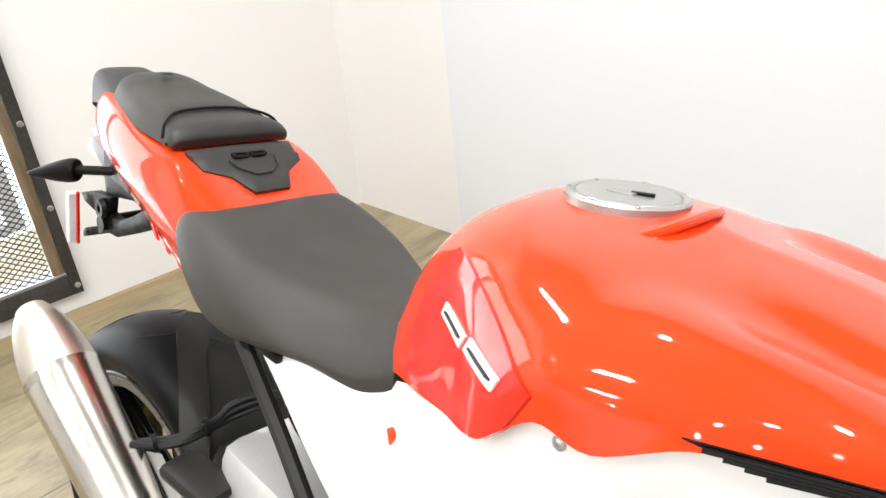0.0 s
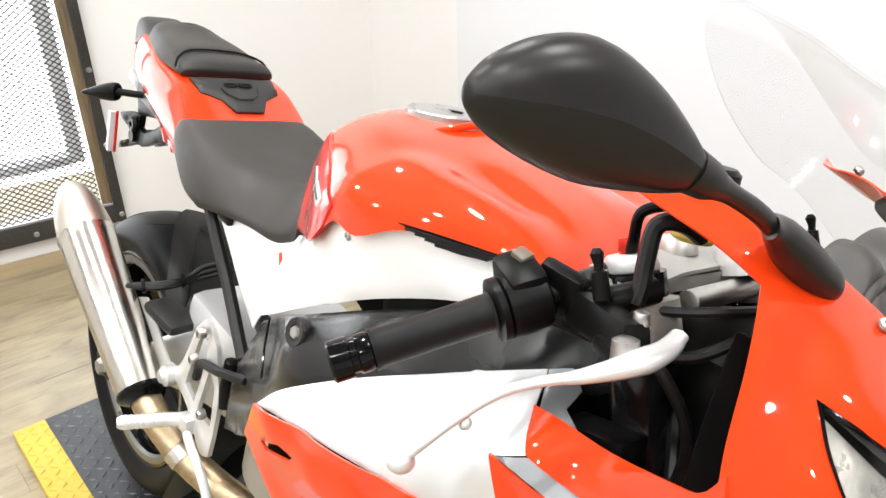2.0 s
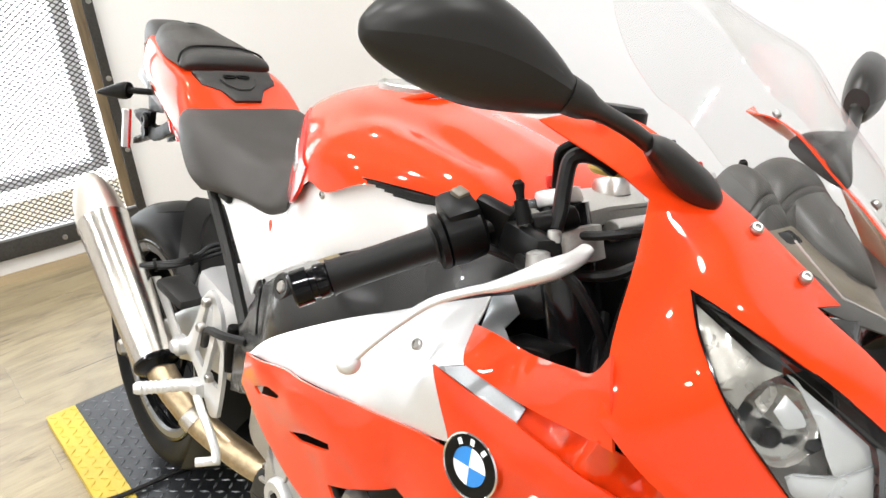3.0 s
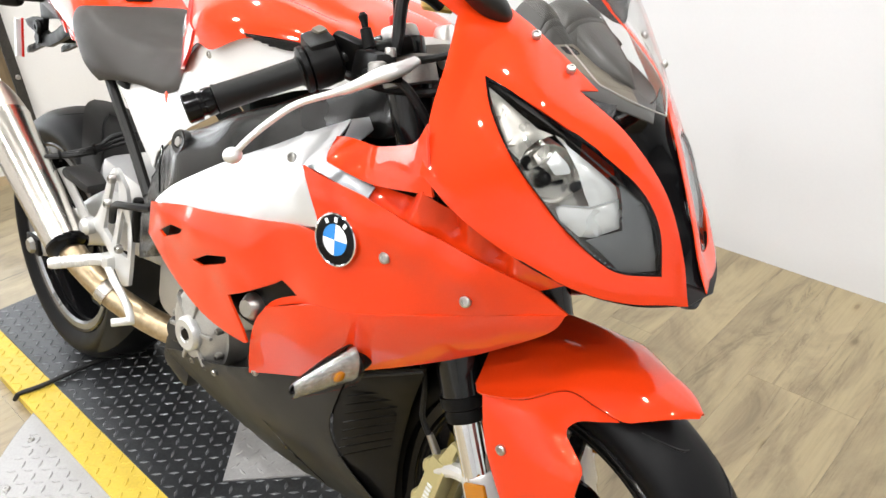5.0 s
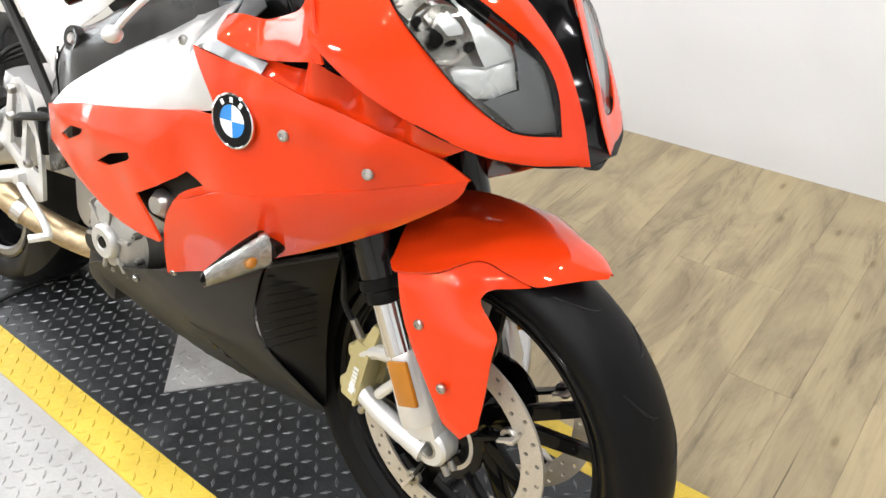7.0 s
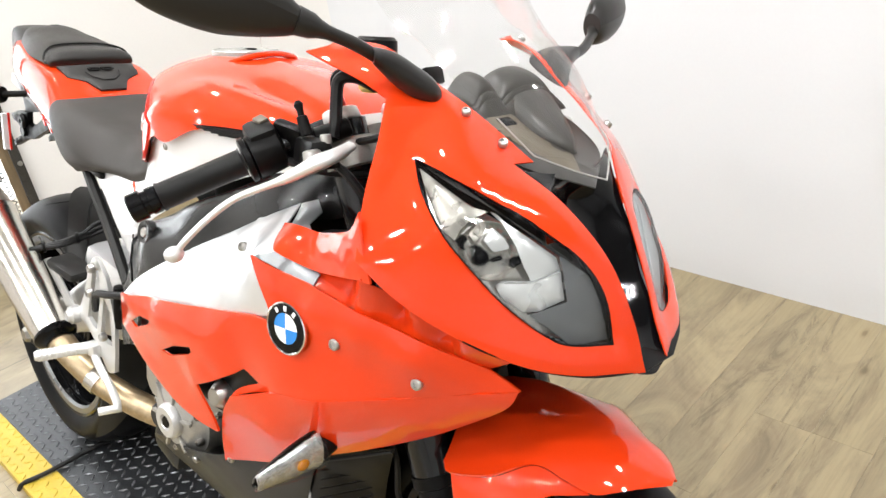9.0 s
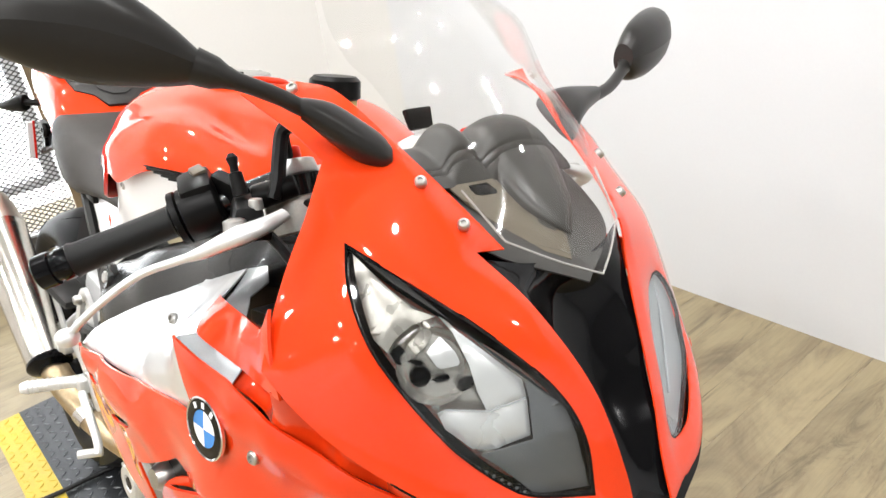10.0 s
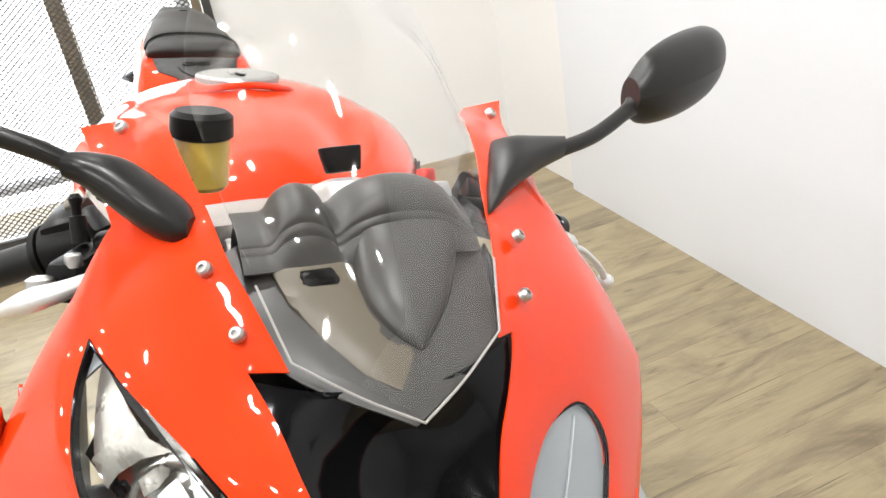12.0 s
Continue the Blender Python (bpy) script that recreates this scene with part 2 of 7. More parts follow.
def plank_material():
    """Greyed oak planks: long grain, dark streaks, knots, and a tone of its own for each plank."""
    m = bpy.data.materials.new("oak_plank")
    m.use_nodes = True
    t, ln = m.node_tree, m.node_tree.links.new
    b = t.nodes["Principled BSDF"]
    geo, info = t.nodes.new("ShaderNodeNewGeometry"), t.nodes.new("ShaderNodeObjectInfo")
    off = t.nodes.new("ShaderNodeVectorMath")
    off.operation = "MULTIPLY_ADD"
    ln(info.outputs["Random"], off.inputs[0])
    off.inputs[1].default_value = (7.3, 31.0, 0)
    ln(geo.outputs["Position"], off.inputs[2])

    def grain(scale, detail, rough, dist):
        mp = t.nodes.new("ShaderNodeMapping")
        mp.inputs["Scale"].default_value = scale
        ln(off.outputs[0], mp.inputs[0])
        n = t.nodes.new("ShaderNodeTexNoise")
        n.inputs["Scale"].default_value = 1
        n.inputs["Detail"].default_value, n.inputs["Roughness"].default_value, n.inputs["Distortion"].default_value = detail, rough, dist
        ln(mp.outputs[0], n.inputs["Vector"])
        return n.outputs["Fac"]
    broad, fine, streak = grain((5.5, 1.7, 1), 6, 0.64, 2.0), grain((150, 5, 1), 5, 0.65, 0.2), grain((15, 1.9, 1), 9, 0.72, 1.6)

    def ramp_of(fac, stops):
        r = t.nodes.new("ShaderNodeValToRGB")
        e = r.color_ramp.elements
        e[0].position, e[0].color = stops[0][0], (*stops[0][1], 1)
        e[1].position, e[1].color = stops[-1][0], (*stops[-1][1], 1)
        for p, c in stops[1:-1]:
            e.new(p).color = (*c, 1)
        ln(fac, r.inputs[0])
        return r.outputs[0]

    def times(a, b):
        k = t.nodes.new("ShaderNodeMix")
        k.data_type, k.blend_type = "RGBA", "MULTIPLY"
        k.inputs[0].default_value = 1
        ln(a, k.inputs[6])
        ln(b, k.inputs[7])
        return k.outputs[2]
    body = ramp_of(broad, [(0.28, (0.178, 0.138, 0.084)), (0.42, (0.255, 0.204, 0.122)), (0.54, (0.318, 0.258, 0.152)), (0.72, (0.352, 0.286, 0.165))])
    smoke = ramp_of(streak, [(0.30, (0.52, 0.51, 0.52)), (0.38, (0.70, 0.69, 0.70)), (0.42, (0.90, 0.90, 0.90)), (0.50, (1, 1, 1))])
    thread = ramp_of(fine, [(0.30, (0.86, 0.85, 0.84)), (0.55, (1, 1, 1))])
    crack = ramp_of(grain((42, 0.8, 1), 3, 0.5, 0.8), [(0.255, (0.35, 0.33, 0.30)), (0.285, (1, 1, 1))])
    mp = t.nodes.new("ShaderNodeMapping")
    mp.inputs["Scale"].default_value = (5.3, 2.1, 1)
    ln(off.outputs[0], mp.inputs[0])
    vor = t.nodes.new("ShaderNodeTexVoronoi")
    vor.voronoi_dimensions = "2D"
    vor.inputs["Scale"].default_value = 1
    ln(mp.outputs[0], vor.inputs["Vector"])
    knot = ramp_of(vor.outputs["Distance"], [(0.018, (0.60, 0.56, 0.50)), (0.04, (0.90, 0.88, 0.85)), (0.07, (1, 1, 1))])
    wood = times(times(times(body, smoke), times(thread, crack)), knot)
    tone = t.nodes.new("ShaderNodeMapRange")
    tone.inputs[3].default_value, tone.inputs[4].default_value = 0.95, 1.05
    ln(info.outputs["Random"], tone.inputs[0])
    hsv = t.nodes.new("ShaderNodeHueSaturation")
    ln(tone.outputs[0], hsv.inputs["Value"])
    ln(wood, hsv.inputs["Color"])
    ln(hsv.outputs[0], b.inputs["Base Color"])
    b.inputs["Roughness"].default_value = 0.30
    bp = t.nodes.new("ShaderNodeBump")
    bp.inputs["Strength"].default_value, bp.inputs["Distance"].default_value = 0.15, 0.001
    ln(fine, bp.inputs["Height"])
    ln(bp.outputs[0], b.inputs["Normal"])
    return m


OAK = plank_material()


# ---- mesh helpers ----
def finish(name, bm, mat, parent=None, label="", smooth=True, angle=35):
    """Links a bmesh as one mesh object."""
    bmesh.ops.recalc_face_normals(bm, faces=bm.faces) if len(bm.faces) < 20000 else None
    me = bpy.data.meshes.new(name)
    bm.to_mesh(me)
    bm.free()
    if smooth:
        me.shade_smooth()
        me.set_sharp_from_angle(angle=radians(angle))
    me.materials.append(mat)
    ob = new(name, me)
    ob.parent = parent
    if label:
        tagged(ob, label)
    return ob


part = finish


def empty(name, m=None, parent=None):
    ob = new(name)
    ob.empty_display_size = 0.05
    if m is not None:
        ob.matrix_basis = m
    ob.parent = parent
    return ob


def spline(points, per=6, closed=False):
    """Catmull-Rom through points."""
    p = [Vector(q) for q in points]
    n, out = len(p), []
    for i in range(n if closed else n - 1):
        a, b = p[i], p[(i + 1) % n]
        z = p[(i - 1) % n] if closed or i > 0 else a * 2 - b
        c = p[(i + 2) % n] if closed or i + 2 < n else b * 2 - a
        for k in range(per):
            t = k / per
            out.append(0.5 * ((2 * a) + (b - z) * t + (2 * z - 5 * a + 4 * b - c) * t * t + (3 * a - z - 3 * b + c) * t ** 3))
    if not closed:
        out.append(p[-1])
    return out


def tube(bm, path, radius, sides=12, caps=True):
    """Sweeps a circle along a path; radius may be a list, one a point."""
    path = [Vector(q) for q in path]
    rad = radius if isinstance(radius, (list, tuple)) else [radius] * len(path)
    up, rings = None, []
    for i, q in enumerate(path):
        d = (path[min(i + 1, len(path) - 1)] - path[max(i - 1, 0)]).normalized()
        if up is None:
            up = d.orthogonal().normalized()
        up = (up - d * up.dot(d)).normalized()
        side = d.cross(up)
        rings.append([bm.verts.new(q + (up * math.cos(a) + side * math.sin(a)) * rad[i]) for a in (2 * math.pi * k / sides for k in range(sides))])
    for a, b in zip(rings, rings[1:]):
        for k in range(sides):
            bm.faces.new((a[k], a[(k + 1) % sides], b[(k + 1) % sides], b[k]))
    if caps:
        bm.faces.new(rings[0][::-1])
        bm.faces.new(rings[-1])
    return bm


def rod(bm, a, b, r0, r1=None, sides=16, round_end=0.0):
    a, b = Vector(a), Vector(b)
    r1 = r0 if r1 is None else r1
    if not round_end:
        return tube(bm, [a, b], [r0, r1], sides)
    d = (b - a).normalized()
    e = round_end
    return tube(bm, [a, a + d * e * 0.3, a + d * e, b - d * e, b - d * e * 0.3, b], [r0 - e, r0 - e * 0.3, r0, r1, r1 - e * 0.3, r1 - e], sides)


def lathe(bm, profile, centre, axis, sides=48, closed=False):
    """Turns a profile of (radius, along) about an axis."""
    axis = Vector(axis).normalized()
    u = axis.orthogonal().normalized()
    v = axis.cross(u)
    rings = []
    for k in range(sides):
        a = 2 * math.pi * k / sides
        w = u * math.cos(a) + v * math.sin(a)
        rings.append([bm.verts.new(Vector(centre) + w * r + axis * h) for r, h in profile])
    m = len(profile)
    for k in range(sides):
        a, b = rings[k], rings[(k + 1) % sides]
        for i in range(m if closed else m - 1):
            j = (i + 1) % m
            bm.faces.new((a[i], b[i], b[j], a[j]))
    return bm


def block(bm, size, m=None, bevel=0.0, taper=None):
    """A box with rounded edges; taper scales its upper face."""
    m = m or Matrix.Identity(4)
    sub = bmesh.new()
    bmesh.ops.create_cube(sub, size=1)
    for v in sub.verts:
        v.co = Vector((v.co.x * size[0], v.co.y * size[1], v.co.z * size[2]))
        if taper and v.co.z > 0:
            v.co.x, v.co.y = v.co.x * taper[0], v.co.y * taper[1]
    if bevel:
        bmesh.ops.bevel(sub, geom=sub.edges[:], offset=bevel, segments=2, profile=0.6, affect="EDGES")
    me = bpy.data.meshes.new("tmp")
    sub.transform(m)
    sub.to_mesh(me)
    sub.free()
    bm.from_mesh(me)
    bpy.data.meshes.remove(me)
    return bm


def blob(bm, size, m=None, rings=14, sides=24, power=1.0):
    """A rounded body with semi-axes size; power below 1 squares it off."""
    m = m or Matrix.Identity(4)
    grid = []

    def sg(c):
        return math.copysign(abs(c) ** power, c)
    for i in range(1, rings):
        f = math.pi * i / rings
        grid.append([bm.verts.new(m @ Vector((size[0] * sg(math.sin(f)) * sg(math.cos(g)), size[1] * sg(math.sin(f)) * sg(math.sin(g)), size[2] * sg(math.cos(f))))) for g in (2 * math.pi * k / sides for k in range(sides))])
    top, low = bm.verts.new(m @ Vector((0, 0, size[2]))), bm.verts.new(m @ Vector((0, 0, -size[2])))
    for a, b in zip(grid, grid[1:]):
        for k in range(sides):
            bm.faces.new((a[k], b[k], b[(k + 1) % sides], a[(k + 1) % sides]))
    for k in range(sides):
        bm.faces.new((top, grid[0][k], grid[0][(k + 1) % sides]))
        bm.faces.new((low, grid[-1][(k + 1) % sides], grid[-1][k]))
    return bm


def loft(bm, sections, per=(5, 5), both=True, caps=False, thick=0.0):
    """A smooth skin over rows of points; both: each row runs from the middle outwards and is mirrored in y."""
    rows = [spline(s, per[1]) for s in sections]
    cols = [spline([r[k] for r in rows], per[0]) for k in range(len(rows[0]))]
    rows = [[c[i] for c in cols] for i in range(len(cols[0]))]
    if both:
        rows = [[Vector((q.x, -q.y, q.z)) for q in r[:0:-1]] + r for r in rows]
    grid = [[bm.verts.new(q) for q in r] for r in rows]
    for a, b in zip(grid, grid[1:]):
        for k in range(len(a) - 1):
            bm.faces.new((a[k], a[k + 1], b[k + 1], b[k]))
    if caps:
        bm.faces.new(grid[0][::-1])
        bm.faces.new(grid[-1])
    if thick:
        bm.normal_update()
        bmesh.ops.solidify(bm, geom=bm.faces[:], thickness=thick)
    return bm


def outline(points, step):
    """Points as a closed run: smooth between points with a fourth entry, which are corners."""
    n = len(points)
    corners = [i for i, q in enumerate(points) if len(q) > 3]
    if not corners:
        run = spline([q[:3] for q in points], 8, True)
    else:
        run = []
        for a, b in zip(corners, corners[1:] + [corners[0] + n]):
            run += spline([points[i % n][:3] for i in range(a, b + 1)], 8)[:-1]
    out = []
    for a, b in zip(run, run[1:] + run[:1]):
        k = max(1, round((b - a).length / step))
        out += [a.lerp(b, i / k) for i in range(k)]
    slim = [out[0]]
    for q in out[1:]:
        if (q - slim[-1]).length > step * 0.35:
            slim.append(q)
    return slim


def plate_fit(pts, smooth):
    """A thin-plate surface h(u, v) through points (u, v, h)."""
    p = np.array(pts, float)
    n = len(p)
    mid, size = p[:, :2].mean(0), max(np.ptp(p[:, 0]), np.ptp(p[:, 1]))
    uv = (p[:, :2] - mid) / size

    def ker(a, b):
        d2 = ((a[:, None] - b[None]) ** 2).sum(-1)
        return 0.5 * d2 * np.log(d2 + 1e-12)
    q = np.c_[np.ones(n), uv]
    a = np.block([[ker(uv, uv) + smooth * np.eye(n), q], [q.T, np.zeros((3, 3))]])
    c = np.linalg.lstsq(a, np.r_[p[:, 2], np.zeros(3)], rcond=None)[0]

    def height(x):
        x = (np.asarray(x, float) - mid) / size
        return ker(x, uv) @ c[:n] + np.c_[np.ones(len(x)), x] @ c[n:]
    return height


def inside(poly, x, y):
    hit = False
    for (ax, ay), (bx, by) in zip(poly, poly[1:] + poly[:1]):
        if (ay > y) != (by > y) and x < (bx - ax) * (y - ay) / (by - ay) + ax:
            hit = not hit
    return hit


def sheet(bm, edge, axis, inner=(), holes=(), thick=0.004, step=0.012, smooth=0.002, roll=0.0024, lift=0.0, mirror=False, own=True):
    """A moulded panel: its edge and inner points give the form, seen along axis (out of its face); holes go through it."""
    from mathutils.geometry import delaunay_2d_cdt
    axis = Vector(axis).normalized()
    u = Vector((0, 0, 1)).cross(axis)
    u = u.normalized() if u.length > 0.1 else Vector((1, 0, 0))
    v = axis.cross(u)

    def flat(q):
        return q.dot(u), q.dot(v), q.dot(axis)
    know = [flat(Vector(q[:3])) for q in edge] * own + [flat(Vector(q)) for q in inner]
    height = plate_fit(know, smooth)
    loops = [[flat(q)[:2] for q in outline(e, step)] for e in (edge, *holes)]
    pts, edges = [], []
    for loop in loops:
        s = len(pts)
        pts += loop
        edges += [(s + i, s + (i + 1) % len(loop)) for i in range(len(loop))]
    rim = np.array(pts)
    lo, hi = rim.min(0), rim.max(0)
    row = 0
    y = lo[1]
    while y < hi[1]:
        x = lo[0] + (0.5 * step if row % 2 else 0)
        while x < hi[0]:
            if inside(loops[0], x, y) and not any(inside(h, x, y) for h in loops[1:]) and ((rim - (x, y)) ** 2).sum(1).min() > (0.55 * step) ** 2:
                pts.append((x, y))
            x += step
        y += step * 0.87
        row += 1
    vs, es, fs, *_ = delaunay_2d_cdt([Vector(q) for q in pts], edges, [], 0, 1e-6)
    vs = [tuple(q) for q in vs]
    keep = []
    for f in fs:
        cx, cy = sum(vs[i][0] for i in f) / len(f), sum(vs[i][1] for i in f) / len(f)
        if inside(loops[0], cx, cy) and not any(inside(h, cx, cy) for h in loops[1:]):
            keep.append(f)
    h = height(vs)
    e = 1e-3
    hu, hv = (height(np.array(vs) + (e, 0)) - h) / e, (height(np.array(vs) + (0, e)) - h) / e
    count = {}
    for f in keep:
        for a, b in zip(f, f[1:] + f[:1]):
            count.setdefault((min(a, b), max(a, b)), []).append((a, b))
    border = [x[0] for x in count.values() if len(x) == 1]
    on_rim = {i for ab in border for i in ab}
    flip = -1 if mirror else 1
    top, low = {}, {}
    for i in {i for f in keep for i in f}:
        q = u * vs[i][0] + v * vs[i][1] + axis * float(h[i])
        n = (axis - u * float(hu[i]) - v * float(hv[i])).normalized()
        a, b = q + n * (lift - (roll if i in on_rim else 0)), q + n * (lift - thick)
        top[i] = bm.verts.new((a.x, a.y * flip, a.z))
        low[i] = bm.verts.new((b.x, b.y * flip, b.z))
    for f in keep:
        bm.faces.new([top[i] for i in f])
        bm.faces.new([low[i] for i in reversed(f)])
    for a, b in border:
        bm.faces.new((top[b], top[a], low[a], low[b]))
    return bm


def surface_of(bm):
    """A search tree over a mesh, to lay thin things on it."""
    from mathutils.bvhtree import BVHTree
    return BVHTree.FromBMesh(bm)


def laid_on(bm, tree, lift, out):
    """Moves a sheet onto a surface: its upper points stand proud by lift, its lower ones are sunk."""
    bm.verts.ensure_lookup_table()
    for i, v in enumerate(bm.verts):
        at, _, _, _ = tree.find_nearest(v.co)
        n = Vector(out).normalized()
        v.co = at + n * (lift if i % 2 == 0 else -0.002)
    return bm


def wall_box(bm, x0, x1, y0, y1, z0, z1):
    return block(bm, (x1 - x0, y1 - y0, z1 - z0), Matrix.Translation(((x0 + x1) / 2, (y0 + y1) / 2, (z0 + z1) / 2)))


def bolt_head(bm, at, normal, r=0.006, h=0.003):
    """A domed screw head with a socket."""
    n = Vector(normal).normalized()
    return lathe(bm, [(0, h * 0.35), (r * 0.42, h * 0.35), (r * 0.45, h), (r * 0.75, h * 0.95), (r, h * 0.35), (r, -h)], at, n, 16)


# ---- room ----
def room():
    bm = wall_box(bmesh.new(), -7, 7, -7, 7, FLOOR_Z - 0.06, FLOOR_Z - 0.004)
    floor = tagged(finish("floor", bm, OAK, smooth=False), "grey-brown oak plank floor of a showroom", "floor", kind="structure")
    ob = tagged(finish("ceiling", wall_box(bmesh.new(), -2.2, 6.2, -5.2, 2.0, CEILING_Z, CEILING_Z + 0.1), CEILING, smooth=False), "plain dark grey painted ceiling", "ceiling", kind="structure")
    side = pose(-0.65, 1.545, 0, 0, 0, -1.7)
    bm = wall_box(bmesh.new(), -1.2, 0, 0.03, 0.15, FLOOR_Z - 0.03, CEILING_Z)
    ob = tagged(finish("wall_side_rear", bm, WALL, smooth=False), "cream painted wall", "wall", kind="structure")
    ob.matrix_basis = side
    bm = wall_box(bmesh.new(), 0, 7, 0, 0.15, FLOOR_Z - 0.03, CEILING_Z)
    ob = tagged(finish("wall_side", bm, PANEL_WHITE, smooth=False), "bright white painted wall", "wall", kind="structure")
    ob.matrix_basis = side
    back = pose(-1.40, 0.445, 0, 0, 0, -6.2)
    bm = bmesh.new()
    wall_box(bm, -0.15, 0, 0.0, 1.2, FLOOR_Z - 0.03, CEILING_Z)
    wall_box(bm, -0.15, 0, -1.42, 0.0, FLOOR_Z - 0.03, 0.11)
    wall_box(bm, -0.15, 0, -1.42, 0.0, 2.1, CEILING_Z)
    wall_box(bm, -0.15, 0, -6, -1.42, FLOOR_Z - 0.03, CEILING_Z)
    ob = tagged(finish("wall_back", bm, WALL, smooth=False), "cream painted wall with a barred window opening", "wall", kind="structure")
    ob.matrix_basis = back
    # two walls out of view, added so that white surfaces return light
    for name, m, box in (("unseen_wall_front", Matrix.Identity(4), (5.6, 5.7, -5.4, 2.2)), ("unseen_wall_right", Matrix.Identity(4), (-2.4, 5.8, -5.0, -4.9))):
        bm = wall_box(bmesh.new(), *box, FLOOR_Z - 0.03, CEILING_Z)
        tagged(finish(name, bm, PANEL_WHITE, smooth=False), "unseen white wall, added to close the room and bounce light", "wall", kind="structure")
    # wooden moulding along the foot of the back wall
    bm = bmesh.new()
    wall_box(bm, 0.001, 0.014, -4.5, 1.05, FLOOR_Z, 0.005)
    bmesh.ops.bevel(bm, geom=[e for e in bm.edges if all(v.co.z > 0 and v.co.x > 0.01 for v in e.verts)], offset=0.006, segments=2, affect="EDGES")
    ob = tagged(finish("baseboard", bm, BASE_WOOD), "tan wooden moulding along the wall's foot", "baseboard", kind="structure")
    ob.matrix_basis = back
    # window behind the mesh
    win = tagged(empty("window_1", back), "large window with a white frame, bright daylight outside", "window", kind="structure")
    part("window_pane", wall_box(bmesh.new(), -0.122, -0.118, -1.40, -0.02, 0.13, 2.08), PANE, win).visible_shadow = False
    bm = bmesh.new()
    wall_box(bm, -0.14, -0.09, -1.42, -1.36, 0.11, 2.1)
    wall_box(bm, -0.14, -0.09, -0.13, -0.08, 0.30, 2.1)
    wall_box(bm, -0.14, -0.09, -1.36, -0.08, 2.04, 2.1)
    part("window_frame", bm, PANEL_WHITE, win, smooth=False)
    bm = wall_box(bmesh.new(), -0.142, -0.07, -1.36, -0.13, 0.30, 0.335)
    part("window_sill", bm, PANEL_WHITE, win, smooth=False)
    bm = wall_box(bmesh.new(), -0.14, -0.09, -0.60, -0.54, 0.335, 2.04)
    part("mullion", bm, FRAME_WOOD, win, smooth=False)
    out = tagged(finish("backdrop", wall_box(bmesh.new(), -1.0, -0.98, -3.2, 1.6, -0.5, 3.0), OUTSIDE, smooth=False), "overexposed daylight outside the window", "backdrop", kind="structure")
    out.matrix_basis = back
    # daylight in the window's opening
    data = bpy.data.lights.new("window_daylight", "AREA")
    data.shape = "RECTANGLE"
    data.size, data.size_y = 1.6, 1.2
    data.energy = 34
    data.color = (0.93, 0.97, 1.0)
    sky = new("window_daylight", data)
    sky.matrix_basis = back @ pose(-0.10, -0.72, 1.19, 0, -90, 0)
    return floor, back


floor, back = room()


def mesh_gate(m):
    """An expanded-metal security panel in a bolted steel frame with a wooden inner strip."""
    gate = tagged(empty("security_gate", m), "dark steel gate panel with expanded metal mesh over the window", "gate")
    w, z0, z1 = 1.46, 0.07, 2.2
    for a, b, c, d in ((-0.034, 0.0, z0, z1), (-w, -w + 0.034, z0, z1)):
        part("frame_post", block(bmesh.new(), (0.03, b - a, d - c), Matrix.Translation((0.016, (a + b) / 2, (c + d) / 2)), 0.002), FRAME_STEEL, gate)
    for a, b in ((z0, z0 + 0.072), (z1 - 0.05, z1)):
        part("frame_rail", block(bmesh.new(), (0.028, w - 0.070, b - a), Matrix.Translation((0.016, -w / 2, (a + b) / 2)), 0.002), FRAME_STEEL, gate)
    part("wooden_strip", block(bmesh.new(), (0.022, 0.036, z1 - z0 - 0.12), Matrix.Translation((0.012, -0.054, (z0 + z1) / 2 + 0.02)), 0.003), FRAME_WOOD, gate, "weathered brown wooden strip")
    base = None
    for y, z in [(-0.014, 0.10 + 0.28 * i) for i in range(8)] + [(-0.32 - 0.3 * i, z0 + 0.03) for i in range(4)]:
        if base is None:
            base = part("bolt", bolt_head(bmesh.new(), (0, 0, 0), (1, 0, 0), 0.010, 0.005), BOLT, gate)
            ob = base
        else:
            ob = new("bolt", base.data)
            ob.parent = gate
        ob.location = (0.032, y, z)
    # strands: zigzag ribbons that meet at their peaks
    verts, faces = [], []
    pitch, rise, wid = 0.028, 0.0100, 0.0050
    ys, zs = int((w - 0.11) / pitch), int((z1 - z0 - 0.13) / (2 * rise))
    for r in range(zs):
        for s in (0, 1):
            zc = z0 + 0.08 + 2 * rise * r
            s0 = len(verts)
            for k in range(2 * ys + 1):
                z = zc + (rise if (k + s) % 2 else 0)
                for dz, dx in ((-wid / 2, 0.0), (wid / 2, 0.003)):
                    verts.append((0.006 + dx, -0.075 - k * pitch / 2, z + dz + (rise if s else 0)))
            for k in range(2 * ys):
                i = s0 + 2 * k
                faces.append((i, i + 2, i + 3, i + 1))
    me = bpy.data.meshes.new("mesh")
    me.from_pydata(verts, [], faces)
    me.materials.append(MESH_STEEL)
    ob = tagged(new("mesh", me), "grey expanded metal mesh", kind="stuff")
    ob.parent = gate
    sol = ob.modifiers.new("thickness", "SOLIDIFY")
    sol.thickness = 0.0012
    return gate


mesh_gate(back)


